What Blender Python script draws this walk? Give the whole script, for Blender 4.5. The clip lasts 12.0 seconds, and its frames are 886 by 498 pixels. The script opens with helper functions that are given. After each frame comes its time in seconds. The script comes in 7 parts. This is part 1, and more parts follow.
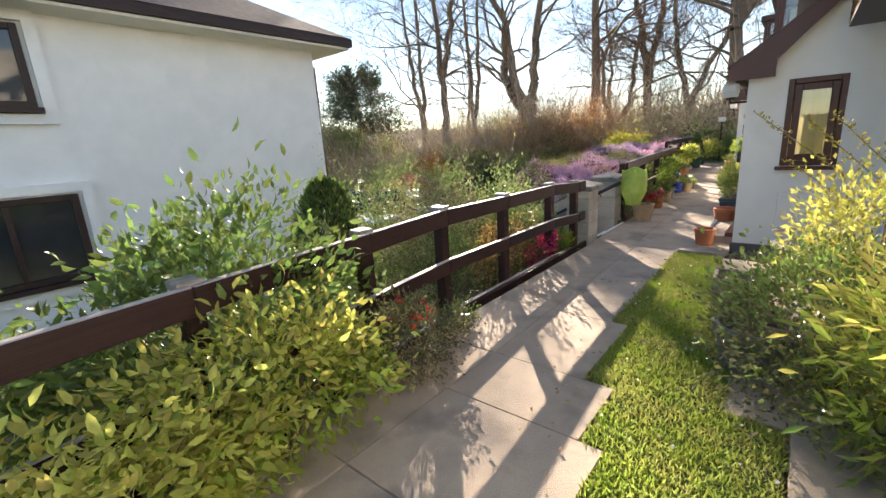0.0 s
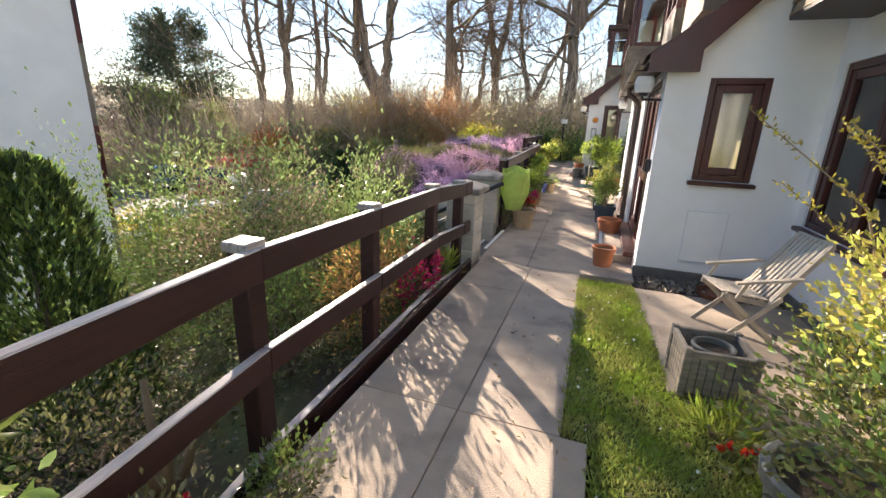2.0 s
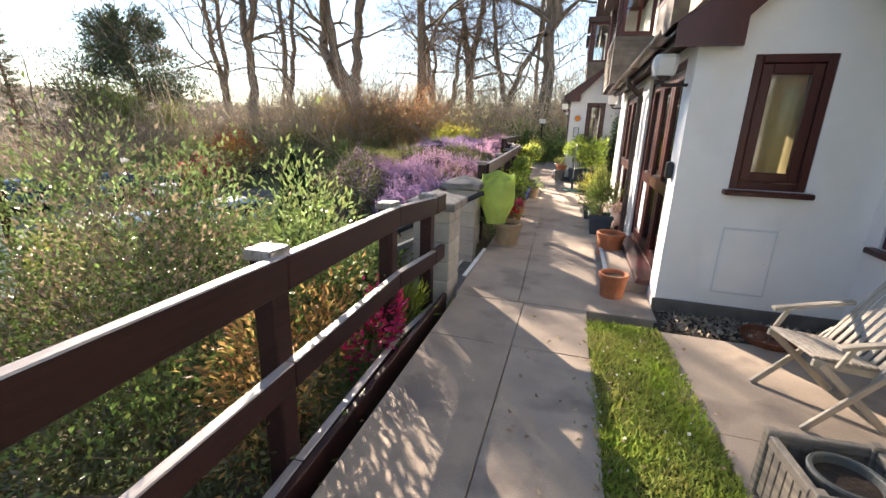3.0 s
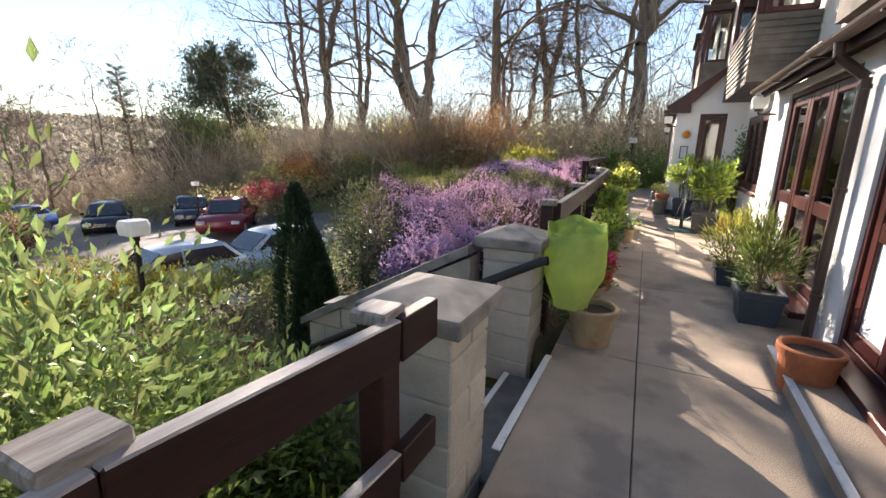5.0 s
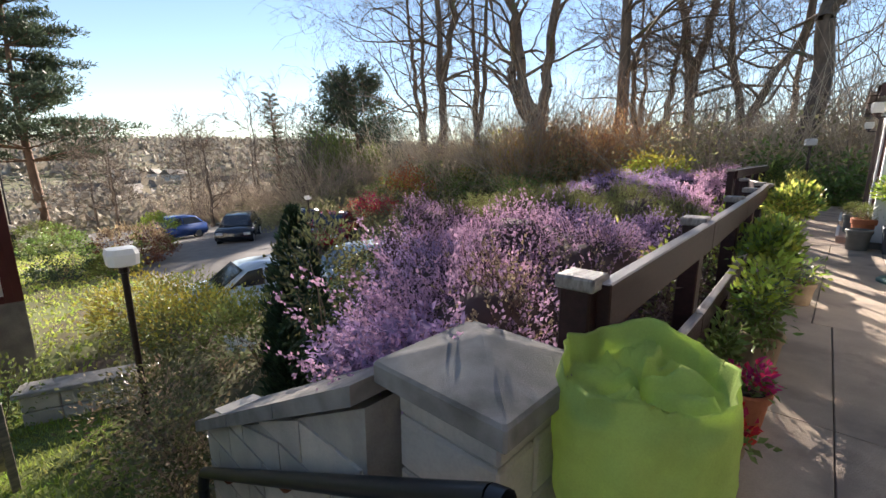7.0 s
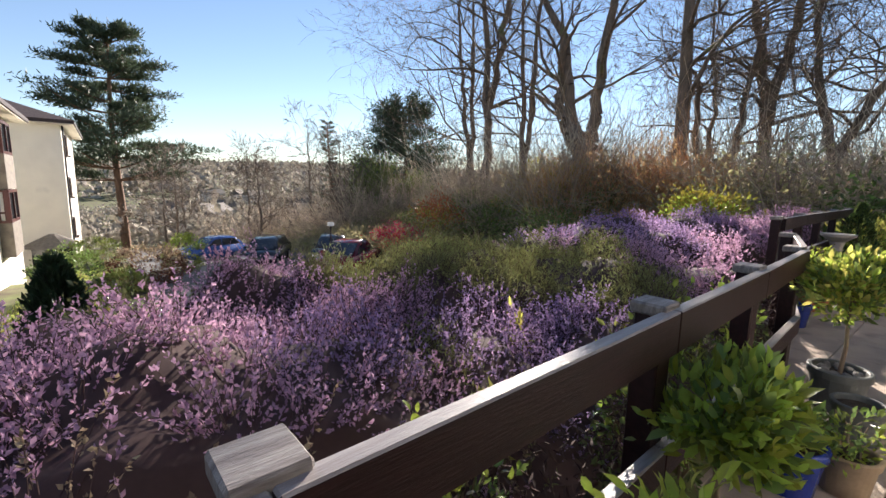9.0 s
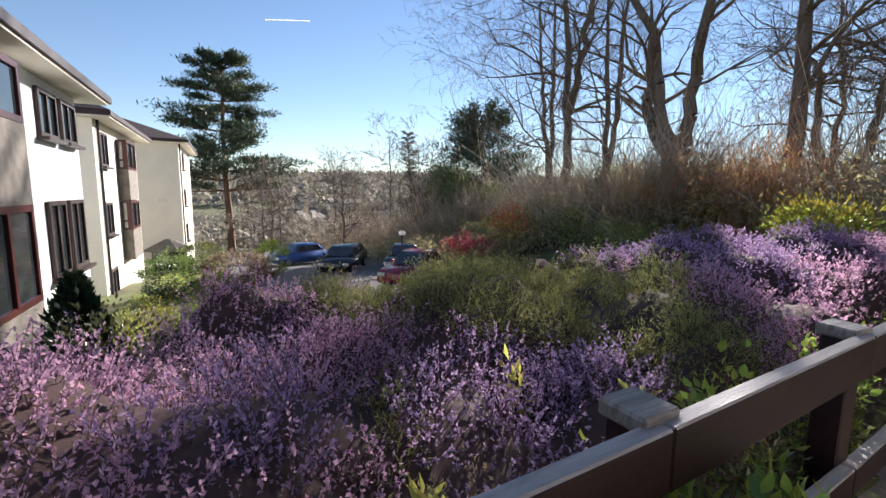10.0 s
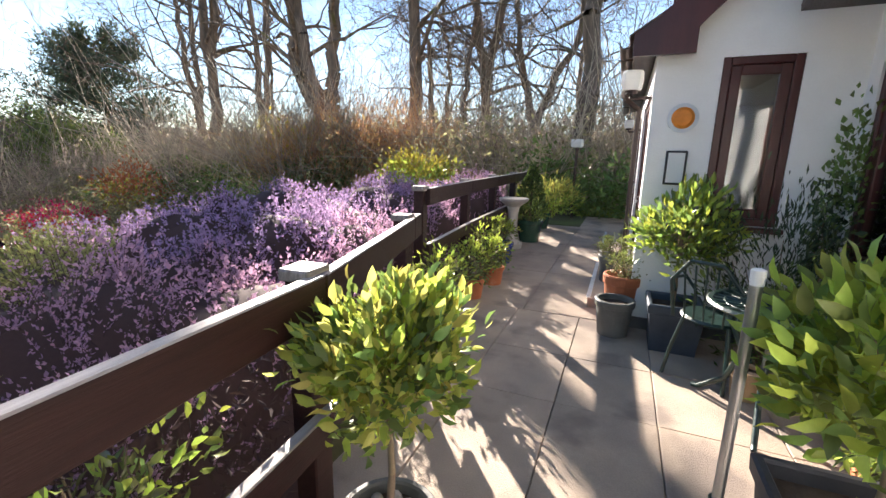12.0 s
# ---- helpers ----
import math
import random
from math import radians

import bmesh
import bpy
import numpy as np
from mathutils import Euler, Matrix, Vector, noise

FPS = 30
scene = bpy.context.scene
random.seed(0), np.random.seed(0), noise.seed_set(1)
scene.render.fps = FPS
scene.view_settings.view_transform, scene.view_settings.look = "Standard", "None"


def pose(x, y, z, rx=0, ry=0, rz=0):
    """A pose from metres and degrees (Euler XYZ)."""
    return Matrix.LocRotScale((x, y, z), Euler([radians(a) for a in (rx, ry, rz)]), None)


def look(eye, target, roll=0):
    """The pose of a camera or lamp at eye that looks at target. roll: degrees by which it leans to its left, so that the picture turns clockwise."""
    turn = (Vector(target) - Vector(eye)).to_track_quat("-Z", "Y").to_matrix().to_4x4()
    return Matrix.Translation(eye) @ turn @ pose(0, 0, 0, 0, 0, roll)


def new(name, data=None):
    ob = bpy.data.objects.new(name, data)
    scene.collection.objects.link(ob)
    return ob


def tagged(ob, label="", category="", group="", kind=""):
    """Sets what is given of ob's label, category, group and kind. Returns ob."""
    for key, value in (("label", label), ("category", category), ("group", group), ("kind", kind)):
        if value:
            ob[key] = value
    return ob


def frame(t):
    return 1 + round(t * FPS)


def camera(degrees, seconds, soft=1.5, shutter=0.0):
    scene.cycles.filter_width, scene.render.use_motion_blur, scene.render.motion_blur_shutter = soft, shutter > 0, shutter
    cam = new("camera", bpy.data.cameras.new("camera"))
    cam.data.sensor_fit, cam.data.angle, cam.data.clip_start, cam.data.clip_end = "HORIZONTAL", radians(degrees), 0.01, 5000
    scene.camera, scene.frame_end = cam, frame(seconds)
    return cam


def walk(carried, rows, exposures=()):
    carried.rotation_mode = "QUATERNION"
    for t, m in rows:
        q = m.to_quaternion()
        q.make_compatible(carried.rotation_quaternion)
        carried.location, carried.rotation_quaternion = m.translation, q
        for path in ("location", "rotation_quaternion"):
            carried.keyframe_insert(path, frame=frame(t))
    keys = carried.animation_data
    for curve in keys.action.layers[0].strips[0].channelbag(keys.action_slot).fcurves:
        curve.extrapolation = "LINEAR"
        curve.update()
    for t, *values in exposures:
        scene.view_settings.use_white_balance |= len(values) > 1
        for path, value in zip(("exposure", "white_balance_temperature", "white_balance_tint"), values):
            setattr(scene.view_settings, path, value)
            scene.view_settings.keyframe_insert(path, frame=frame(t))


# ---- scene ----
cam = camera(92.3, 12.0)
PATH = [
    (0, (0.181, -0.944, 1.61), (-1.068, 0.542, 1.127), -3.6),
    (0.5, (-0.144, -0.653, 1.561), (-1.151, 0.941, 0.893), -1.4),
    (1, (-0.402, -0.321, 1.552), (-1.212, 1.378, 0.877), 1.3),
    (1.5, (-0.663, 0.116, 1.558), (-1.533, 1.814, 0.961), 2.0),
    (2, (-0.929, 0.634, 1.554), (-1.562, 2.445, 0.99), 2.2),
    (2.5, (-1.088, 1.215, 1.499), (-1.64, 3.055, 0.943), 1.4),
    (2.7, (-1.146, 1.441, 1.502), (-1.682, 3.286, 0.946), 1.7),
    (4.5, (-1.484, 3.518, 1.471), (-2.175, 5.327, 0.969), 0.6),
    (5, (-1.613, 4.133, 1.443), (-2.483, 5.874, 0.981), 1.1),
    (5.5, (-1.691, 4.692, 1.454), (-2.745, 6.343, 1.051), 1.1),
    (6, (-1.734, 5.209, 1.443), (-2.986, 6.721, 1.06), 0.8),
    (6.5, (-1.784, 5.708, 1.437), (-3.136, 7.127, 1.038), 0.1),
    (7, (-1.793, 6.219, 1.421), (-3.135, 7.644, 1.008), -0.2),
    (7.2, (-1.817, 6.425, 1.4), (-3.124, 7.884, 0.99), -0.1),
    (9, (-1.724, 8.693, 1.523), (-3.275, 9.921, 1.23), 1.2),
    (9.5, (-1.775, 9.017, 1.581), (-3.482, 10.025, 1.312), 1.1),
    (10, (-1.801, 9.39, 1.605), (-3.561, 10.303, 1.341), 0.8),
    (10.5, (-1.744, 9.893, 1.596), (-3.367, 11.028, 1.319), 0.2),
    (11, (-1.693, 10.485, 1.564), (-2.794, 12.116, 1.205), -1.2),
    (11.5, (-1.554, 11.076, 1.545), (-2.301, 12.882, 1.123), -0.8),
    (12, (-1.584, 11.642, 1.514), (-2.335, 13.446, 1.085), 1.1),
]
walk(cam, [(t, look(eye, target, roll)) for t, eye, target, roll in PATH],
     [(0, 2.6, 7100, 16), (2.7, 2.7, 7000, 18), (4.5, 2.45, 6900, 18), (6.5, 2.0, 6500, 16), (9, 1.75, 6300, 17), (10, 1.6, 6000, 16), (10.5, 1.7, 6000, 16), (12, 2.45, 6400, 16)])

# ---- world, sun, exposure ----
SUN_EL, SUN_AZ = radians(21.5), radians(39.2)      # azimuth from +y towards -x
sky_world = bpy.data.worlds.new("world")
scene.world = sky_world
sky_world.use_nodes = True
nt = sky_world.node_tree
sky = nt.nodes.new("ShaderNodeTexSky")
sky.sky_type, sky.sun_disc = "NISHITA", False
sky.sun_elevation, sky.sun_rotation = SUN_EL, -SUN_AZ
sky.air_density, sky.dust_density, sky.ozone_density = 1.0, 0.0, 1.5
nt.links.new(sky.outputs[0], nt.nodes["Background"].inputs[0])
nt.nodes["Background"].inputs[1].default_value = 0.05
sun = new("sun", bpy.data.lights.new("sun", "SUN"))
sun.data.energy, sun.data.angle, sun.data.color = 5.0, radians(0.53), (1.0, 0.9, 0.76)
sun.matrix_world = look((0, 0, 0), (math.sin(SUN_AZ) * math.cos(SUN_EL), -math.cos(SUN_AZ) * math.cos(SUN_EL), -math.sin(SUN_EL)))

# ---- materials ----
def material(name, color, rough=0.7, vary=0.25, scale=8.0, bump=0.15, metal=0.0, color2=None, fine=60.0,
             island=0.0, objrand=0.0, translucent=0.0, spec=0.4, stretch=(1, 1, 1), stain=None):
    """Two scales of noise colour, fine bump, optional variation by object or island, optional leaf translucency."""
    m = bpy.data.materials.new(name)
    m.use_nodes = True
    t = m.node_tree
    p = t.nodes["Principled BSDF"]
    N, L = t.nodes.new, t.links.new
    co = N("ShaderNodeTexCoord")
    mp = N("ShaderNodeMapping")
    mp.inputs["Scale"].default_value = stretch
    L(co.outputs["Object"], mp.inputs[0])
    n1, n2 = N("ShaderNodeTexNoise"), N("ShaderNodeTexNoise")
    n1.inputs["Scale"].default_value, n2.inputs["Scale"].default_value = scale, fine
    n1.inputs["Detail"].default_value, n2.inputs["Detail"].default_value = 5, 3
    L(mp.outputs[0], n1.inputs[0]), L(mp.outputs[0], n2.inputs[0])
    c2 = color2 or tuple(c * (1 - vary) for c in color)
    ramp = N("ShaderNodeValToRGB")
    ramp.color_ramp.elements[0].position, ramp.color_ramp.elements[1].position = 0.35, 0.65
    ramp.color_ramp.elements[0].color, ramp.color_ramp.elements[1].color = (*c2, 1), (*color, 1)
    L(n1.outputs[0], ramp.inputs[0])
    hsv = N("ShaderNodeHueSaturation")
    L(ramp.outputs[0], hsv.inputs["Color"])
    val = N("ShaderNodeMath")
    val.operation, val.inputs[1].default_value, val.inputs[2].default_value = "MULTIPLY_ADD", vary, 1 - vary / 2
    L(n2.outputs[0], val.inputs[0])
    out = val.outputs[0]
    if island or objrand:
        src = N("ShaderNodeNewGeometry").outputs["Random Per Island"] if island else N("ShaderNodeObjectInfo").outputs["Random"]
        amount = island or objrand
        r = N("ShaderNodeMath")
        r.operation, r.inputs[1].default_value, r.inputs[2].default_value = "MULTIPLY_ADD", amount, 1 - amount / 2
        L(src, r.inputs[0])
        mul = N("ShaderNodeMath")
        mul.operation = "MULTIPLY"
        L(out, mul.inputs[0]), L(r.outputs[0], mul.inputs[1])
        out = mul.outputs[0]
        if island:
            h = N("ShaderNodeMath")
            h.operation, h.inputs[1].default_value, h.inputs[2].default_value = "MULTIPLY_ADD", 0.05 * min(1, island * 2), 0.5 - 0.025 * min(1, island * 2)
            L(src, h.inputs[0]), L(h.outputs[0], hsv.inputs["Hue"])
    L(out, hsv.inputs["Value"])
    base = hsv.outputs[0]
    if stain:
        n3 = N("ShaderNodeTexNoise")
        n3.inputs["Scale"].default_value, n3.inputs["Detail"].default_value = stain[1], 6
        L(co.outputs["Object"], n3.inputs[0])
        r3 = N("ShaderNodeValToRGB")
        r3.color_ramp.elements[0].position, r3.color_ramp.elements[1].position = stain[2], stain[2] + 0.12
        L(n3.outputs[0], r3.inputs[0])
        mix = N("ShaderNodeMixRGB")
        mix.inputs[2].default_value = (*stain[0], 1)
        L(r3.outputs[0], mix.inputs[0]), L(base, mix.inputs[1])
        base = mix.outputs[0]
    L(base, p.inputs["Base Color"])
    p.inputs["Roughness"].default_value, p.inputs["Metallic"].default_value = rough, metal
    p.inputs["Specular IOR Level"].default_value = spec
    if bump:
        b = N("ShaderNodeBump")
        b.inputs["Strength"].default_value, b.inputs["Distance"].default_value = bump, 0.01
        L(n2.outputs[0], b.inputs["Height"]), L(b.outputs[0], p.inputs["Normal"])
    if translucent:
        tr = N("ShaderNodeBsdfTranslucent")
        L(base, tr.inputs[0])
        ms = N("ShaderNodeMixShader")
        ms.inputs[0].default_value = translucent
        L(p.outputs[0], ms.inputs[1]), L(tr.outputs[0], ms.inputs[2])
        L(ms.outputs[0], t.nodes["Material Output"].inputs[0])
    return m


def glass_material(name, tint=(0.9, 0.95, 0.95), rough=0.02):
    m = bpy.data.materials.new(name)
    m.use_nodes = True
    t = m.node_tree
    tr, gl, ms = t.nodes.new("ShaderNodeBsdfTransparent"), t.nodes.new("ShaderNodeBsdfGlossy"), t.nodes.new("ShaderNodeMixShader")
    fr = t.nodes.new("ShaderNodeFresnel")
    fr.inputs[0].default_value = 1.9
    tr.inputs[0].default_value, gl.inputs["Roughness"].default_value = (*tint, 1), rough
    t.links.new(fr.outputs[0], ms.inputs[0])
    t.links.new(tr.outputs[0], ms.inputs[1]), t.links.new(gl.outputs[0], ms.inputs[2])
    t.links.new(ms.outputs[0], t.nodes["Material Output"].inputs[0])
    return m


M = {
    "render": material("white_render", (0.87, 0.87, 0.86), 0.85, 0.06, 2.5, 0.25, fine=90, stain=((0.8, 0.8, 0.78), 1.3, 0.62)),
    "render_old": material("cream_render", (0.8, 0.76, 0.66), 0.85, 0.08, 1.0, 0.2, fine=60, stain=((0.6, 0.57, 0.5), 0.5, 0.6)),
    "plinth": material("plinth_render", (0.16, 0.15, 0.14), 0.9, 0.3, 6, 0.3),
    "maroon": material("maroon_paint", (0.075, 0.017, 0.016), 0.32, 0.3, 5, 0.08, stretch=(1, 1, 0.2)),
    "brown": material("dark_brown_timber", (0.045, 0.024, 0.02), 0.45, 0.4, 6, 0.2, stretch=(6, 0.6, 6), fine=40),
    "fence": material("stained_fence_timber", (0.036, 0.0135, 0.0125), 0.5, 0.4, 5, 0.2, stretch=(8, 0.5, 8), fine=30, objrand=0.3, spec=0.3),
    # weathered grey, raised so the colour carries the rail tops' bright sheen
    "railtop": material("weathered_rail_top_with_sheen", (0.42, 0.38, 0.355), 0.4, 0.4, 4, 0.3, stretch=(10, 0.8, 4), fine=30, objrand=0.2, color2=(0.27, 0.23, 0.21), spec=0.8),
    "cap": material("weathered_timber_cap", (0.34, 0.305, 0.275), 0.45, 0.45, 7, 0.5, stretch=(12, 1, 4), fine=25, objrand=0.3, color2=(0.18, 0.15, 0.13), spec=0.6),
    "tile": material("roof_tile", (0.13, 0.095, 0.08), 0.8, 0.35, 7, 0.4, objrand=0.35, island=0.0),
    "tile_i": material("roof_tile_field", (0.12, 0.085, 0.075), 0.8, 0.35, 7, 0.4, island=0.4),
    "slate": material("grey_tile_hanging", (0.17, 0.15, 0.125), 0.8, 0.35, 5, 0.4, objrand=0.4, stain=((0.2, 0.2, 0.12), 3, 0.62)),
    "soffit": material("soffit_board", (0.24, 0.16, 0.08), 0.7, 0.25, 4, 0.1),
    "gutter": material("brown_gutter_plastic", (0.085, 0.055, 0.045), 0.35, 0.2, 3, 0.05),
    "concrete": material("path_concrete", (0.43, 0.345, 0.265), 0.85, 0.36, 3.5, 0.45, color2=(0.35, 0.285, 0.225), fine=120, objrand=0.14, stain=((0.25, 0.205, 0.17), 2.2, 0.52)),
    "block": material("wall_block", (0.54, 0.5, 0.44), 0.9, 0.25, 4, 0.5, color2=(0.4, 0.38, 0.34), fine=70, objrand=0.25),
    "mortar": material("mortar", (0.4, 0.385, 0.35), 0.95, 0.2, 9, 0.4),
    "coping": material("coping_stone", (0.31, 0.295, 0.275), 0.9, 0.35, 9, 0.45, color2=(0.2, 0.19, 0.178), fine=420, stain=((0.12, 0.115, 0.1), 3.5, 0.58)),
    "soil": material("soil", (0.075, 0.052, 0.036), 0.95, 0.5, 9, 0.8),
    "gravel": material("gravel", (0.33, 0.28, 0.22), 0.9, 0.3, 30, 0.6, island=0.5),
    "turf": material("turf", (0.2, 0.24, 0.05), 0.9, 0.5, 3, 0.8, color2=(0.09, 0.11, 0.03)),
    "grass": material("grass_blades", (0.3, 0.41, 0.06), 0.55, 0.4, 3.0, 0.0, color2=(0.42, 0.43, 0.13), island=0.5, translucent=0.45),
    "terracotta": material("terracotta", (0.5, 0.17, 0.075), 0.8, 0.25, 6, 0.2, stain=((0.55, 0.32, 0.22), 6, 0.62)),
    "stoneware": material("pale_clay_pot", (0.42, 0.3, 0.18), 0.75, 0.3, 5, 0.2, stain=((0.24, 0.16, 0.09), 4, 0.58)),
    "greypot": material("grey_green_pot", (0.14, 0.147, 0.135), 0.6, 0.25, 5, 0.15),
    "slatepot": material("slate_blue_planter", (0.055, 0.075, 0.1), 0.55, 0.3, 5, 0.15),
    "darkpot": material("charcoal_planter", (0.05, 0.05, 0.055), 0.5, 0.3, 5, 0.15, stain=((0.3, 0.29, 0.27), 8, 0.66)),
    "bluepot": material("blue_glazed_pot", (0.03, 0.055, 0.3), 0.2, 0.3, 4, 0.03, spec=0.7),
    "greenpot": material("green_glazed_pot", (0.03, 0.09, 0.055), 0.25, 0.3, 4, 0.03, spec=0.7),
    "teak": material("silvered_teak", (0.5, 0.44, 0.36), 0.75, 0.3, 5, 0.3, stretch=(6, 6, 1), fine=30),
    "oldwood": material("weathered_planter_wood", (0.33, 0.28, 0.22), 0.85, 0.4, 6, 0.5, color2=(0.17, 0.15, 0.13), stretch=(1, 1, 6), fine=25),
    "fleece": material("green_plant_fleece", (0.6, 0.74, 0.24), 0.9, 0.2, 6, 0.35, translucent=0.5, fine=180),
    "metal": material("galvanised_tube", (0.5, 0.51, 0.52), 0.35, 0.15, 8, 0.05, metal=0.9),
    "iron": material("dark_green_cast_iron", (0.02, 0.05, 0.042), 0.35, 0.4, 9, 0.15, spec=0.6),
    "basegreen": material("weathered_green_base", (0.13, 0.25, 0.2), 0.5, 0.35, 6, 0.15),
    "black": material("black_plastic", (0.02, 0.02, 0.022), 0.4, 0.2, 6, 0.05),
    "lampwhite": material("opal_lamp_glass", (0.86, 0.86, 0.84), 0.25, 0.05, 3, 0.0, translucent=0.3),
    "steptrim": material("white_step_edging", (0.78, 0.78, 0.75), 0.6, 0.15, 8, 0.1, stain=((0.4, 0.4, 0.38), 9, 0.62)),
    "curtain": material("cream_curtain", (0.75, 0.6, 0.33), 0.9, 0.15, 3, 0.1, translucent=0.3),
    "net": material("white_net_curtain", (0.78, 0.78, 0.76), 0.9, 0.1, 3, 0.1, translucent=0.4),
    "inside": material("interior_wall", (0.38, 0.34, 0.28), 0.9, 0.1, 2, 0.0),
    "whitepanel": material("white_door_panel", (0.7, 0.72, 0.74), 0.5, 0.06, 3, 0.0),
    "bark": material("bark", (0.2, 0.15, 0.115), 0.9, 0.4, 2.5, 0.8, color2=(0.1, 0.08, 0.062), stretch=(2, 2, 0.4), fine=14, stain=((0.13, 0.14, 0.06), 0.6, 0.6)),
    "twig": material("twigs", (0.24, 0.17, 0.115), 0.8, 0.3, 3, 0.0, island=0.4),
    "brush": material("brushwood", (0.48, 0.385, 0.285), 0.8, 0.3, 0.6, 0.0, island=0.6),
    "twigred": material("red_twigs", (0.62, 0.36, 0.18), 0.7, 0.3, 3, 0.0, island=0.6, translucent=0.35),
    "pinebark": material("pine_bark", (0.22, 0.13, 0.085), 0.9, 0.4, 1.5, 0.6, stretch=(1, 1, 0.4), fine=10),
    "needles": material("pine_needles", (0.085, 0.115, 0.066), 0.6, 0.3, 0.5, 0.0, island=0.6, translucent=0.2),
    "cypress": material("conifer_foliage", (0.05, 0.085, 0.04), 0.6, 0.3, 3, 0.0, island=0.6, translucent=0.2),
    "bay": material("bay_leaf", (0.4, 0.5, 0.08), 0.38, 0.25, 9, 0.0, island=0.6, translucent=0.52, spec=0.5),
    "lime": material("lime_leaf", (0.64, 0.62, 0.15), 0.45, 0.25, 9, 0.0, island=0.5, translucent=0.5),
    "leaf": material("garden_leaf", (0.19, 0.27, 0.07), 0.36, 0.25, 6, 0.0, island=0.8, translucent=0.42, spec=0.5),
    "amber": material("amber_nandina_leaf", (0.55, 0.33, 0.12), 0.5, 0.25, 6, 0.0, island=0.7, translucent=0.5),
    "feather": material("pale_feathery_leaf", (0.3, 0.39, 0.14), 0.4, 0.25, 6, 0.0, island=0.7, translucent=0.42, spec=0.5),
    "olive": material("olive_leaf", (0.19, 0.19, 0.08), 0.24, 0.3, 6, 0.0, island=0.7, translucent=0.35, spec=0.7),
    "dry": material("dry_leaf", (0.48, 0.36, 0.23), 0.7, 0.3, 2, 0.0, island=0.7, translucent=0.35),
    "yellow": material("yellow_shrub_leaf", (0.42, 0.36, 0.06), 0.6, 0.3, 4, 0.0, island=0.5, translucent=0.4),
    "heathpink": material("pink_heather_flower", (0.68, 0.43, 0.58), 0.75, 0.25, 1.1, 0.0, island=0.5, translucent=0.45, color2=(0.54, 0.33, 0.47)),
    "heathpurple": material("purple_heather_flower", (0.52, 0.36, 0.56), 0.75, 0.25, 1.2, 0.0, island=0.5, translucent=0.45, color2=(0.38, 0.27, 0.47)),
    "heathgreen": material("green_heather_sprig", (0.33, 0.34, 0.12), 0.7, 0.25, 1.2, 0.0, island=0.6, translucent=0.35),
    "heathbrown": material("heather_stem", (0.1, 0.058, 0.05), 0.85, 0.3, 2, 0.0, island=0.6),
    "pinkflower": material("magenta_flower", (0.6, 0.035, 0.16), 0.6, 0.2, 6, 0.0, island=0.5, translucent=0.3),
    "redflower": material("red_flower", (0.6, 0.02, 0.025), 0.6, 0.2, 6, 0.0, island=0.4, translucent=0.3),
    "white_flower": material("white_flower", (0.8, 0.8, 0.74), 0.6, 0.1, 6, 0.0, island=0.3, translucent=0.3),
    "yellow_flower": material("yellow_flower", (0.8, 0.6, 0.02), 0.6, 0.1, 6, 0.0, island=0.3, translucent=0.3),
    "hedge": material("hedge_leaf", (0.22, 0.26, 0.07), 0.6, 0.3, 4, 0.0, island=0.6, translucent=0.3),
    "asphalt": material("asphalt", (0.17, 0.16, 0.15), 0.85, 0.25, 2, 0.3),
    "rubber": material("tyre_rubber", (0.02, 0.02, 0.02), 0.8, 0.2, 9, 0.1),
    "alloy": material("wheel_alloy", (0.45, 0.46, 0.47), 0.3, 0.1, 9, 0.0, metal=0.9),
    "carpale": material("pale_blue_car_paint", (0.5, 0.62, 0.74), 0.15, 0.03, 3, 0.0, spec=0.8),
    "carblack": material("black_car_paint", (0.012, 0.014, 0.02), 0.12, 0.1, 3, 0.0, spec=0.8),
    "carred": material("dark_red_car_paint", (0.2, 0.012, 0.02), 0.15, 0.1, 3, 0.0, spec=0.8),
    "carblue": material("blue_car_paint", (0.05, 0.1, 0.3), 0.15, 0.1, 3, 0.0, spec=0.8),
    "carglass": material("car_window_glass", (0.03, 0.035, 0.04), 0.05, 0.1, 3, 0.0, spec=1.0),
    "orange": material("orange_sun_plaque", (0.75, 0.25, 0.03), 0.5, 0.2, 9, 0.05),
    "rust": material("rusted_metal_tray", (0.2, 0.07, 0.035), 0.8, 0.4, 8, 0.3),
    "scrub": material("wood_scrub", (0.4, 0.36, 0.19), 0.6, 0.3, 0.8, 0.0, island=0.45, translucent=0.45),
    # lightened grey-brown: valley haze is mixed into the crown colour
    "farwood": material("far_tree_crown", (0.37, 0.33, 0.27), 0.9, 0.4, 0.4, 0.0, island=0.35, translucent=0.2),
    "farwall": material("far_house_wall", (0.6, 0.56, 0.5), 0.9, 0.2, 0.5, 0.0, objrand=0.3),
    "glass": glass_material("window_glass"),
    "contrail": material("cloud_streak", (0.95, 0.95, 0.95), 1.0, 0.02, 0.05, 0.0, translucent=0.95),
}

# ground: turf, soil and far land
def ground_material():
    m = material("ground_turf_and_soil", (0.12, 0.15, 0.04), 0.95, 0.5, 0.7, 0.8, color2=(0.085, 0.06, 0.04), fine=14)
    return m


M["ground"] = ground_material()

# ---- mesh helpers ----
rng = np.random.default_rng(7)


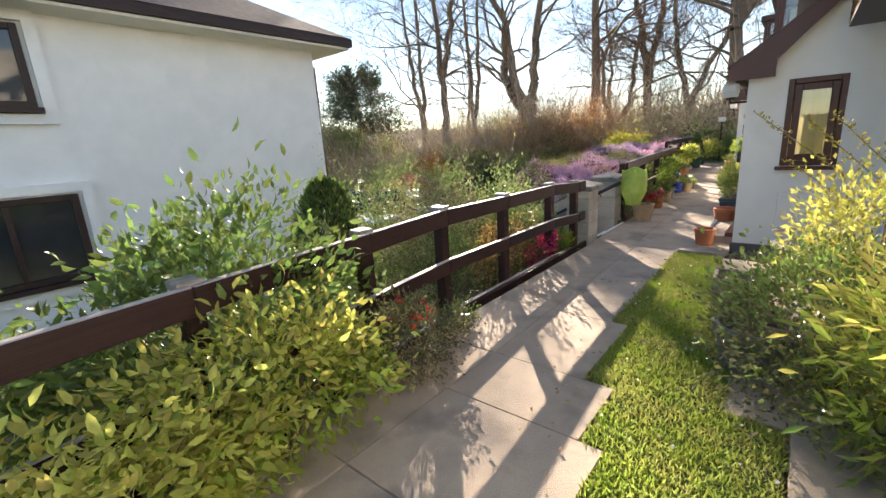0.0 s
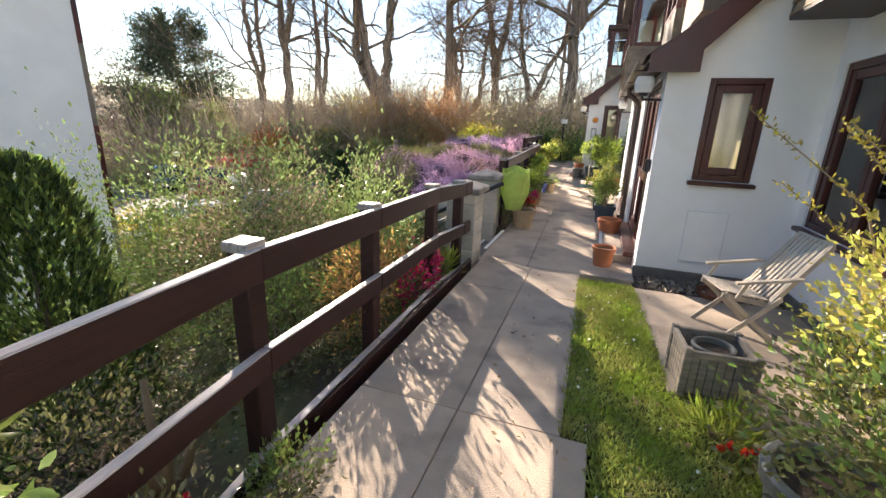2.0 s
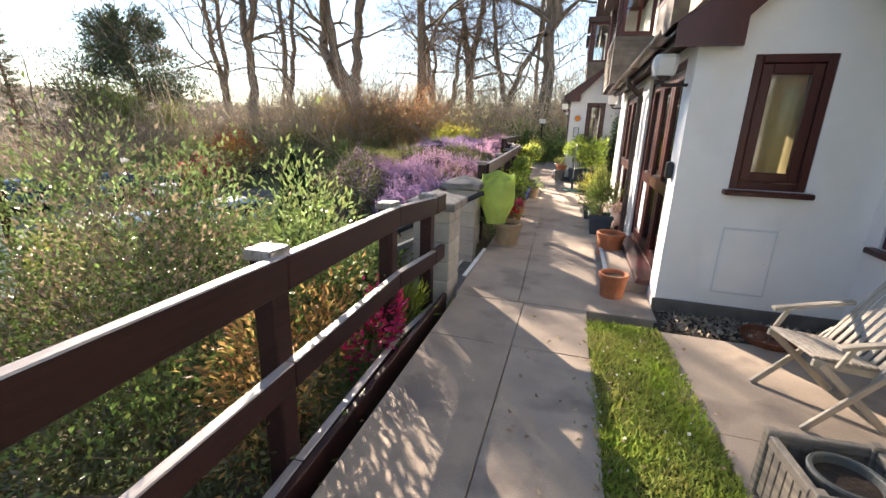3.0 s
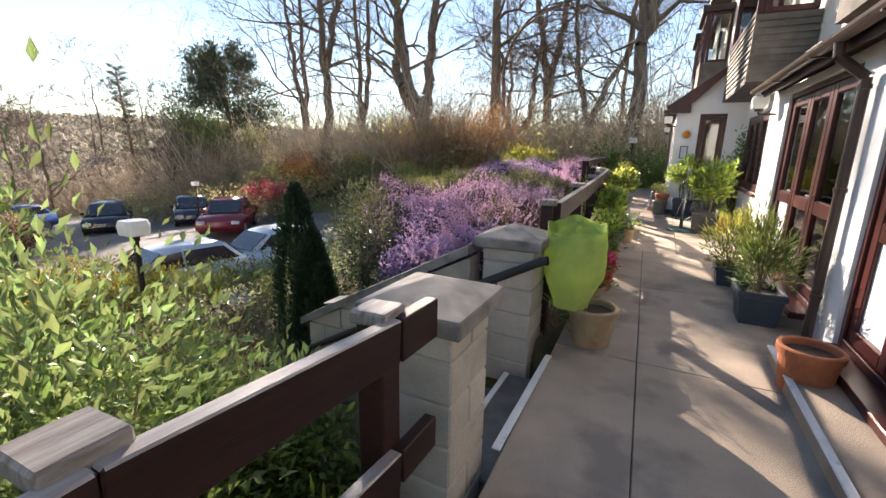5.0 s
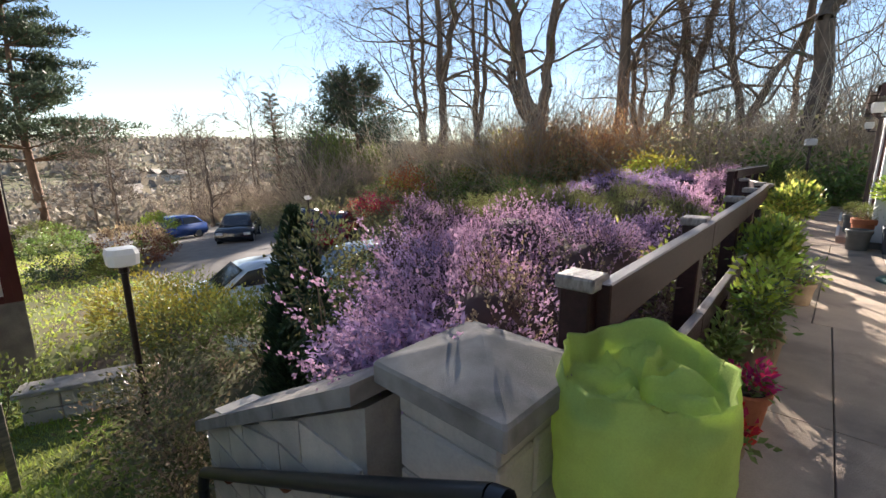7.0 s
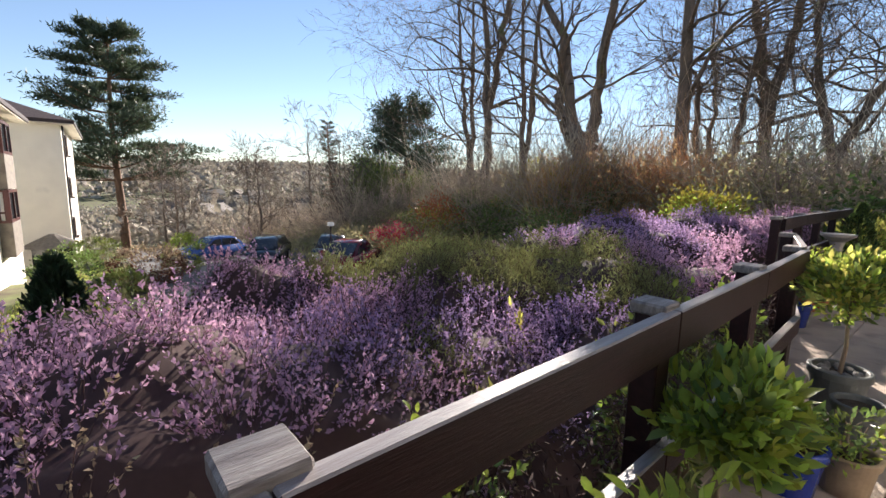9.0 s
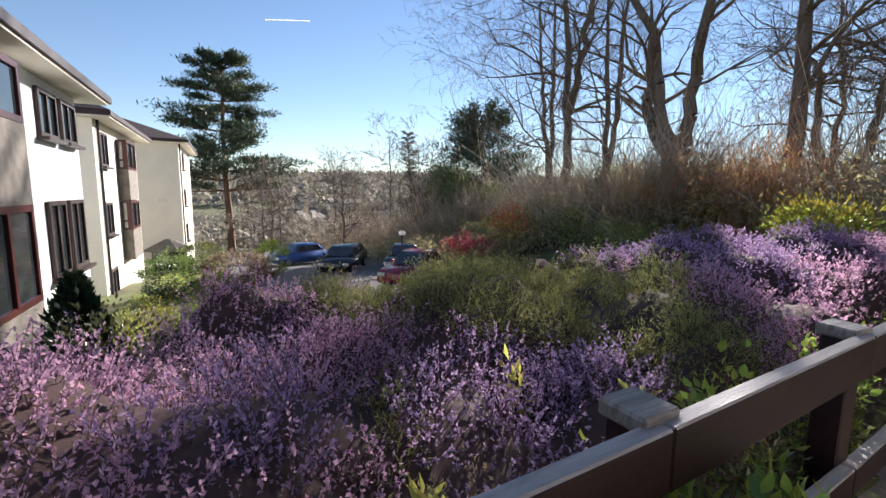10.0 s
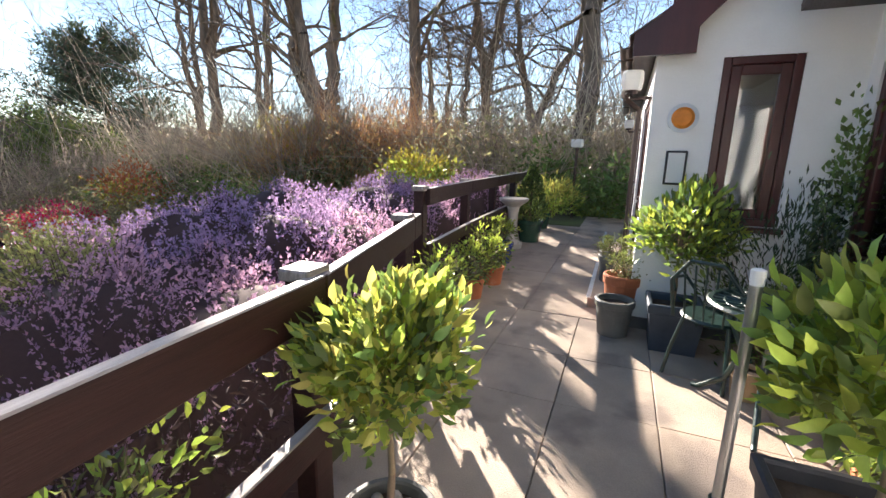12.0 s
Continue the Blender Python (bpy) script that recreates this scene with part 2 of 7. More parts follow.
def part(name, bm, mat, parent=None, label="", smooth=False):
    me = bpy.data.meshes.new(name)
    if isinstance(bm, bmesh.types.BMesh):
        bm.to_mesh(me)
        bm.free()
    else:
        me = bm
        me.name = name
    for mt in (mat if isinstance(mat, (list, tuple)) else [mat]):
        me.materials.append(mt)
    if smooth:
        me.polygons.foreach_set("use_smooth", [True] * len(me.polygons))
    ob = new(name, me)
    if parent is not None:
        ob.parent = parent
    if label:
        ob["label"] = label
    return ob


def empty(name, m=None, label="", category="", group="", kind=""):
    ob = new(name)
    ob.empty_display_size = 0.1
    if m is not None:
        ob.matrix_world = m
    return tagged(ob, label, category, group, kind)


def raw(V, F):
    """A mesh from vertex and face arrays of one face size."""
    V, F = np.asarray(V, np.float32).reshape(-1, 3), np.asarray(F, np.int32)
    me = bpy.data.meshes.new("m")
    n, k = F.shape
    me.vertices.add(len(V)), me.loops.add(n * k), me.polygons.add(n)
    me.vertices.foreach_set("co", V.ravel())
    me.loops.foreach_set("vertex_index", F.ravel())
    me.polygons.foreach_set("loop_start", np.arange(0, n * k, k, dtype=np.int32))
    me.update(calc_edges=True)
    return me


def box(x0, x1, y0, y1, z0, z1, bevel=0.0, bm=None):
    own = bmesh.new()
    bmesh.ops.create_cube(own, size=1, matrix=Matrix.Translation(((x0 + x1) / 2, (y0 + y1) / 2, (z0 + z1) / 2)) @ Matrix.Diagonal((abs(x1 - x0), abs(y1 - y0), abs(z1 - z0), 1)))
    if bevel:
        bmesh.ops.bevel(own, geom=own.edges[:], offset=bevel, segments=1, affect="EDGES", profile=0.6)
    if bm is None:
        return own
    me = bpy.data.meshes.new("tmp")
    own.to_mesh(me), own.free()
    bm.from_mesh(me)
    bpy.data.meshes.remove(me)
    return bm


def prism(points, x0, x1, axis="x", bm=None):
    """Extrude a polygon of 2D points along an axis. axis x: points are (y, z); y: (x, z); z: (x, y)."""
    bm = bm or bmesh.new()
    put = {"x": lambda a, p: (a, *p), "y": lambda a, p: (p[0], a, p[1]), "z": lambda a, p: (*p, a)}[axis]
    lo = [bm.verts.new(put(x0, p)) for p in points]
    hi = [bm.verts.new(put(x1, p)) for p in points]
    n = len(points)
    bm.faces.new(lo), bm.faces.new(hi[::-1])
    for i in range(n):
        bm.faces.new((lo[i], hi[i], hi[(i + 1) % n], lo[(i + 1) % n]))
    bmesh.ops.recalc_face_normals(bm, faces=bm.faces[:])
    return bm


def lathe(profile, sides=28, bm=None, center=(0, 0, 0), square=False):
    """Turn (radius, z) pairs round the z axis; square: four-sided pots."""
    bm = bm or bmesh.new()
    rings = []
    for r, z in profile:
        ring = []
        for i in range(sides):
            a = 2 * math.pi * (i + 0.5) / sides
            k = r / max(abs(math.cos(a)), abs(math.sin(a))) if square else r
            ring.append(bm.verts.new((center[0] + k * math.cos(a), center[1] + k * math.sin(a), center[2] + z)))
        rings.append(ring)
    for a, b in zip(rings, rings[1:]):
        for i in range(sides):
            bm.faces.new((a[i], a[(i + 1) % sides], b[(i + 1) % sides], b[i]))
    if profile[0][0] > 1e-4:
        bm.faces.new(rings[0][::-1])
    if profile[-1][0] > 1e-4:
        bm.faces.new(rings[-1])
    return bm


def segments(P0, P1, R0, R1, sides=4):
    """Tapered tubes between point pairs, as one mesh."""
    P0, P1 = np.asarray(P0, float), np.asarray(P1, float)
    R0, R1 = np.asarray(R0, float)[:, None, None], np.asarray(R1, float)[:, None, None]
    d = P1 - P0
    d /= np.linalg.norm(d, axis=1, keepdims=True) + 1e-9
    ref = np.where(np.abs(d[:, 2:3]) > 0.9, np.array([[1.0, 0, 0]]), np.array([[0, 0, 1.0]]))
    u = np.cross(d, ref)
    u /= np.linalg.norm(u, axis=1, keepdims=True) + 1e-9
    v = np.cross(d, u)
    a = np.arange(sides) * 2 * np.pi / sides
    ring = np.cos(a)[None, :, None] * u[:, None] + np.sin(a)[None, :, None] * v[:, None]
    V = np.concatenate([P0[:, None] + ring * R0, P1[:, None] + ring * R1], axis=1)
    n = len(P0)
    i = np.arange(sides)
    q = np.stack([i, (i + 1) % sides, sides + (i + 1) % sides, sides + i], 1)
    F = (q[None] + (np.arange(n) * 2 * sides)[:, None, None]).reshape(-1, 4)
    return raw(V, F)


def tube(points, r, sides=8, r1=None):
    pts = [np.array(p, float) for p in points]
    n = len(pts) - 1
    rs = np.linspace(r, r if r1 is None else r1, n + 1)
    return segments(pts[:-1], pts[1:], rs[:-1], rs[1:], sides)


def unit(n):
    v = rng.normal(size=(n, 3))
    return v / np.linalg.norm(v, axis=1, keepdims=True)


def leaves(C, D, length, width, fold=0.25):
    """Pointed, folded leaves at C along D: two faces each."""
    C, D = np.asarray(C, float), np.asarray(D, float)
    n = len(C)
    D = D / (np.linalg.norm(D, axis=1, keepdims=True) + 1e-9)
    s = np.cross(D, unit(n))
    s /= np.linalg.norm(s, axis=1, keepdims=True) + 1e-9
    up = np.cross(s, D)
    ln = (np.full(n, length) * rng.uniform(0.6, 1.25, n))[:, None]
    wd = ln * width / length
    base, tip = C, C + D * ln
    mid = C + D * ln * 0.5
    V = np.stack([base, mid + s * wd / 2 + up * wd * fold, tip - up * ln * 0.1, mid - s * wd / 2 + up * wd * fold], 1)
    F = np.arange(n * 4).reshape(n, 4)
    F = np.stack([F[:, [0, 1, 2]], F[:, [0, 2, 3]]], 1).reshape(-1, 3)
    return raw(V.reshape(-1, 3), F)


def broad_leaves(C, D, length, width, fold=0.22):
    """Fuller leaves for plants seen near: three stations and a drooping tip, folded along the midrib."""
    C, D = np.asarray(C, float), np.asarray(D, float)
    n = len(C)
    D = D / (np.linalg.norm(D, axis=1, keepdims=True) + 1e-9)
    s = np.cross(D, unit(n))
    s /= np.linalg.norm(s, axis=1, keepdims=True) + 1e-9
    up = np.cross(s, D)
    ln = (np.full(n, length) * rng.uniform(0.55, 1.25, n))[:, None]
    wd = ln * width / length / 2
    a, b = C + D * ln * 0.32 + up * ln * 0.03, C + D * ln * 0.68
    V = np.stack([C, a + s * wd + up * wd * fold, b + s * wd * 0.8 + up * wd * fold, C + D * ln - up * ln * 0.14, b - s * wd * 0.8 + up * wd * fold, a - s * wd + up * wd * fold, a, b - up * ln * 0.02], 1)
    tri = np.array([[0, 1, 6], [6, 1, 2], [6, 2, 7], [7, 2, 3], [0, 6, 5], [6, 7, 4], [6, 4, 5], [7, 3, 4]])
    F = (tri[None] + (np.arange(n) * 8)[:, None, None]).reshape(-1, 3)
    return raw(V.reshape(-1, 3), F)


def clumped(n, radii, clumps=30, spread=0.28, shell=0.55, lift=0.0):
    """Points of an uneven crown: leaves gathered in clumps inside an ellipsoid, with outward directions."""
    k = unit(clumps) * (shell + (1 - shell) * rng.random((clumps, 1)) ** 0.5) * rng.uniform(0.8, 1.12, (clumps, 1))
    w = rng.integers(0, clumps, n)
    p = k[w] + rng.normal(size=(n, 3)) * spread
    d = p * 0.8 + unit(n) * 0.7 + np.array([0, 0, lift])
    return p * np.array(radii), d


def foliage(parent, name, C, D, length, width, mat, label="", broad=False):
    return part(name, (broad_leaves if broad else leaves)(C, D, length, width), M[mat], parent, label)

# ---- terrain ----
def smooth(a, b, x):
    t = np.clip((x - a) / (b - a), 0, 1)
    return t * t * (3 - 2 * t)


def fence_x(y):
    """Line of the fence beside the path."""
    return np.interp(y, [-6, 2, 7.3, 9, 11.5, 14.2, 14.5, 22], [-2.22, -2.22, -2.28, -2.38, -2.5, -2.85, -3.2, -3.5])


def gz(x, y):
    x, y = np.asarray(x, float), np.asarray(y, float)
    d = fence_x(y) - 0.05 - x
    slope = np.interp(-x, [4.6, 11, 22, 50, 140, 260, 420, 900, 3000], [-1.25, -1.9, -2.6, -5.2, -15, -15, -6, 26, 60])
    garden = np.where(d < 2.4, -0.3 - 0.95 * smooth(0.2, 2.2, d), slope)
    lim = np.interp(y, [7.2, 8, 9, 10], [1.5, 2.0, 2.7, 3.3])
    bank = smooth(7.05, 7.2, y) * (1 - smooth(lim, lim + 0.7, d))
    z = garden * (1 - bank) + 0.12 * bank
    wood = smooth(19, 28, y) * (1 - smooth(12, 45, -x))
    z = z * (1 - wood) + wood * (0.0 + 0.06 * np.clip(y - 30, 0, 200))
    z = np.where(d < 0, np.where(y > 21.5, 0.06 * np.clip(y - 30, 0, 200), -0.16), z)
    z = z - 0.8 * smooth(9.4, 10.6, y) * (1 - smooth(15.5, 18, y)) * smooth(10.2, 12, -x) * (1 - smooth(16, 20, -x))
    stair = (y > 5.75) & (y < 7.1) & (x < -2.1) & (x > -4.9)
    z = np.where(stair, np.minimum(z, -0.28 - (-2.2 - x) * 0.53), z)
    far = np.hypot(x, y)
    z = z + smooth(150, 900, far) * (6 * np.sin(x * 0.004 + 1) + 5 * np.sin(y * 0.005)) + smooth(60, 900, y) * 18
    return z


def axis(lo, hi, near_lo, near_hi, step):
    a = np.arange(near_lo, near_hi + 1e-6, step)
    left = near_lo - np.geomspace(step, near_lo - lo, 46)
    right = near_hi + np.geomspace(step, hi - near_hi, 40)
    return np.concatenate([left[::-1], a, right])


gx, gy = axis(-3200, 3000, -9, 1.5, 0.15), axis(-3000, 3200, -3, 23, 0.2)
GX, GY = np.meshgrid(gx, gy)
GZ = gz(GX, GY)
nx, ny = len(gx), len(gy)
idx = np.arange(nx * ny).reshape(ny, nx)
F = np.stack([idx[:-1, :-1], idx[:-1, 1:], idx[1:, 1:], idx[1:, :-1]], -1).reshape(-1, 4)
ground = part("ground", raw(np.stack([GX, GY, GZ], -1), F), M["ground"], smooth=True)
tagged(ground, "sloping garden soil and turf falling away to a valley", "ground", kind="structure")

# ---- path paving ----
pavement = empty("pavement", None, "concrete garden path and terrace with cut joints", "path", kind="structure")


def slab(x0, x1, y0, y1, sk0=0.0, sk1=0.0):
    g = 0.0022
    bm = bmesh.new()
    lo = [(x0 + g, y0 + g), (x1 - g, y0 + g), (x1 + sk1 - g, y1 - g), (x0 + sk0 + g, y1 - g)]
    z1 = rng.uniform(-0.003, 0.003)
    b = [bm.verts.new((*p, -0.14)) for p in lo]
    t = [bm.verts.new((*p, z1 - 0.008)) for p in lo]
    cx, cy = sum(p[0] for p in lo) / 4, sum(p[1] for p in lo) / 4
    u = [bm.verts.new((p[0] + (0.004 if p[0] < cx else -0.004), p[1] + (0.004 if p[1] < cy else -0.004), z1)) for p in lo]
    bm.faces.new(b[::-1]), bm.faces.new(u)
    for r, s in ((b, t), (t, u)):
        for i in range(4):
            bm.faces.new((r[i], r[(i + 1) % 4], s[(i + 1) % 4], s[i]))
    return part("slab", bm, M["concrete"], pavement)


# first stretch: two columns, ragged by the grass near the start
for y0, y1, xr in ((-6, -1.2, -0.1), (-1.2, 0.15, -0.3), (0.15, 1.0, -0.44), (1.0, 1.6, -0.58), (1.6, 2.62, -0.79), (2.62, 4.57, -0.93), (4.57, 5.4, -0.96)):
    slab(-2.12, -1.5, y0, y1)
    slab(-1.5, xr, y0, y1)
for y0, y1 in ((5.4, 7.2), (7.2, 9.1), (9.1, 11.0)):
    a, b = -2.14 - 0.02 * (y0 - 5.4), -2.14 - 0.02 * (y1 - 5.4)
    slab(a, -1.55 - 0.03 * (y0 - 5.4), y0, y1, b - a, -0.03 * (y1 - y0))
    slab(-1.55 - 0.03 * (y0 - 5.4), -0.4, y0, y1, -0.03 * (y1 - y0), 0)
for y0, y1 in ((11.0, 12.6), (12.6, 14.16), (14.16, 14.86), (14.86, 15.76)):
    for x0, x1 in ((-3.3, -2.45), (-2.45, -1.85), (-1.85, -1.26), (-1.26, -0.62), (-0.62, 0.0)):
        slab(x0, x1, y0, y1)
for y0, y1 in ((15.76, 17.3), (17.3, 19.2), (19.2, 21.3), (21.3, 23.5)):
    slab(-3.5, -2.4, y0, y1), slab(-2.4, -1.43, y0, y1)
# patio and bed beside the first house
for y0, y1, x0 in ((-3, 0.4, 0.75), (0.4, 1.7, 0.3), (1.7, 3.3, -0.02), (3.3, 4.0, -0.34), (4.0, 5.2, -0.44)):
    slab(x0, 0.98, y0, y1)

# ---- houses of the terrace ----
def frame_bars(parent, name, axis_, at, a0, a1, z0, z1, w, depth, mat, label="", sill=0.0):
    """A rectangular frame on the plane axis_=at, between a0..a1 and z0..z1."""
    bm = bmesh.new()
    def bar(p0, p1, q0, q1):
        if axis_ == "x":
            box(at - depth / 2, at + depth / 2, p0, p1, q0, q1, 0.006, bm)
        else:
            box(p0, p1, at - depth / 2, at + depth / 2, q0, q1, 0.006, bm)
    bar(a0, a0 + w, z0, z1), bar(a1 - w, a1, z0, z1)
    bar(a0 + w, a1 - w, z0, z0 + w), bar(a0 + w, a1 - w, z1 - w, z1)
    return part(name, bm, M[mat], parent, label)


def pane(parent, axis_, at, a0, a1, z0, z1, mat="glass", name="pane", t=0.008):
    b = box(at - t / 2, at + t / 2, a0, a1, z0, z1) if axis_ == "x" else box(a0, a1, at - t / 2, at + t / 2, z0, z1)
    ob = part(name, b, M[mat], parent)
    if mat == "glass":
        ob.visible_shadow = False
    return ob


def wavy(parent, name, axis_, at, a0, a1, z0, z1, mat, amp=0.02, waves=9):
    """A hanging curtain in folds."""
    n = waves * 6
    V, Fq = [], []
    for i in range(n + 1):
        a = a0 + (a1 - a0) * i / n
        o = at + amp * math.sin(i * 2 * math.pi / 6) * (0.7 + 0.3 * math.sin(i * 1.7))
        for z in (z0, z1):
            V.append((o, a, z) if axis_ == "x" else (a, o, z))
    for i in range(n):
        Fq.append((2 * i, 2 * i + 2, 2 * i + 3, 2 * i + 1))
    return part(name, raw(V, Fq), M[mat], parent, smooth=True)


def wall_with_holes(name, axis_, at0, at1, a0, a1, z0, z1, holes, mat, top=None):
    """A thick wall between at0..at1 with rectangular openings (a0, a1, z0, z1)."""
    cuts_a = sorted({a0, a1, *[h[0] for h in holes], *[h[1] for h in holes]})
    cuts_z = sorted({z0, z1, *[h[2] for h in holes], *[h[3] for h in holes]})
    bm = bmesh.new()
    for p0, p1 in zip(cuts_a, cuts_a[1:]):
        for q0, q1 in zip(cuts_z, cuts_z[1:]):
            if any(h[0] <= p0 + 1e-6 and p1 <= h[1] + 1e-6 and h[2] <= q0 + 1e-6 and q1 <= h[3] + 1e-6 for h in holes):
                continue
            box(*((at0, at1, p0, p1) if axis_ == "x" else (p0, p1, at0, at1)), q0, q1, 0, bm)
    bmesh.ops.remove_doubles(bm, verts=bm.verts[:], dist=1e-5)
    seen = {}
    for f in bm.faces:
        seen.setdefault(tuple(round(c, 4) for c in f.calc_center_median()), []).append(f)
    bmesh.ops.delete(bm, geom=[f for fs in seen.values() if len(fs) > 1 for f in fs], context="FACES")
    return part(name, bm, M[mat])


tile_mesh = None


def tile_rows(parent, x0, x1, y0, y1, z0, z1, along, rows, cols, mat, name="tile"):
    """Lapped tiles on a slope: from the lower edge (x0, z0) to the upper (x1, z1), running along y0..y1."""
    dx, dz = (x1 - x0) / rows, (z1 - z0) / rows
    ln = math.hypot(dx, dz) * 1.25
    wd = (y1 - y0) / cols
    bm = box(0, ln, -wd / 2 + 0.002, wd / 2 - 0.002, 0, 0.014, 0.003)
    me = bpy.data.meshes.new(name)
    bm.to_mesh(me), bm.free()
    me.materials.append(M[mat])
    ang = math.atan2(dz, dx) - 0.05 * (1 if dx >= 0 else -1)
    for i in range(rows):
        for j in range(cols):
            ob = new(name, me)
            ob.parent = parent
            ob.matrix_local = Matrix.Translation((x0 + dx * i, y0 + wd * (j + (0.5 if i % 2 else 0.0) % 1 + 0.25), z0 + dz * i + rng.uniform(0.006, 0.012))) @ Matrix.Rotation(-ang, 4, "Y")


def window_unit(name, axis_, at, a0, a1, z0, z1, inward, lights=1, mat="maroon", curtain=None, label="", w=0.075, sill=True, transom=0.0):
    """A framed window in an opening: outer frame, casement frames, panes, sill, curtain behind."""
    win = empty(name, None, label or "dark maroon timber casement window in a white wall", "window", kind="structure")
    frame_bars(win, "window_frame", axis_, at, a0, a1, z0, z1, w * 0.7, 0.09, mat)
    step = (a1 - a0 - 1.4 * w) / lights
    for i in range(lights):
        p0 = a0 + 0.7 * w + i * step
        spans = [(z0 + 0.7 * w, z1 - 0.7 * w)]
        if transom:
            spans = [(z0 + 0.7 * w, transom), (transom, z1 - 0.7 * w)]
        for q0, q1 in spans:
            frame_bars(win, "casement", axis_, at - 0.008 * inward, p0 + 0.003, p0 + step - 0.003, q0 + 0.003, q1 - 0.003, w * 0.85, 0.05, mat)
            pane(win, axis_, at, p0 + w * 0.8, p0 + step - w * 0.8, q0 + w * 0.8, q1 - w * 0.8)
    if sill:
        o0, o1 = sorted((at - 0.13 * inward, at + 0.02 * inward))
        b = box(o0, o1, a0 - 0.04, a1 + 0.04, z0 - 0.045, z0 - 0.003, 0.008) if axis_ == "x" else box(a0 - 0.04, a1 + 0.04, o0, o1, z0 - 0.045, z0 - 0.003, 0.008)
        part("window_sill", b, M[mat], win)
    if curtain:
        wavy(win, "curtain", axis_, at + 0.14 * inward, a0 + 0.03, a1 - 0.03, z0 + 0.02, z1 - 0.02, curtain, 0.018, max(4, int((a1 - a0) / 0.11)))
    return win


def door_set(name, at, y0, y1, ajar=False):
    """Glazed maroon entrance doors with a side light, in the wall x = at."""
    d = empty(name, None, "maroon glazed entrance doors with brass handles above a step", "door", kind="structure")
    z0, z1 = 0.16, 2.12
    frame_bars(d, "door_frame", "x", at, y0, y1, z0, z1, 0.06, 0.11, "maroon")
    n = 3
    step = (y1 - y0 - 0.12) / n
    for i in range(n):
        a = y0 + 0.06 + i * step
        leaf = frame_bars(d, "door_leaf", "x", at - 0.012, a + 0.004, a + step - 0.004, z0 + 0.064, z1 - 0.064, 0.095, 0.05, "maroon")
        part("mid_rail", box(at - 0.037, at + 0.013, a + 0.1, a + step - 0.1, 0.92, 1.04, 0.006), M["maroon"], leaf)
        pane(d, "x", at - 0.01, a + 0.1, a + step - 0.1, 1.04, z1 - 0.16)
        pane(d, "x", at - 0.01, a + 0.1, a + step - 0.1, z0 + 0.16, 0.92, "whitepanel" if i == 2 else "glass", "panel" if i == 2 else "pane")
        if i < 2:
            h = part("handle", tube([(at - 0.035, a + step - 0.05, 1.08), (at - 0.09, a + step - 0.05, 1.08), (at - 0.095, a + step - 0.17, 1.08)], 0.011), M["alloy"], leaf, "brass lever handle")
    part("threshold", box(at - 0.2, at + 0.1, y0, y1, 0.1, z0, 0.008), M["maroon"], d)
    return d


def wall_lamp(x, y, z, group="terrace wall lamps"):
    """A white cube lantern on a dark bracket on the house front."""
    e = empty("wall_lamp", None, "white cube wall lantern on a dark bracket under the eaves", "lamp", group)
    part("shade", lathe([(0.02, -0.075), (0.075, -0.07), (0.09, 0.0), (0.088, 0.06), (0.075, 0.085), (0.02, 0.09)], 16, None, (x, y, z), True), M["lampwhite"], e, "white opal glass shade")
    part("collar", lathe([(0.05, -0.105), (0.055, -0.075), (0.03, -0.07)], 12, None, (x, y, z)), M["brown"], e)
    part("bracket", tube([(x, y, z - 0.09), (x, y, z - 0.14), (x + 0.32, y, z - 0.14)], 0.014), M["brown"], e)
    return e


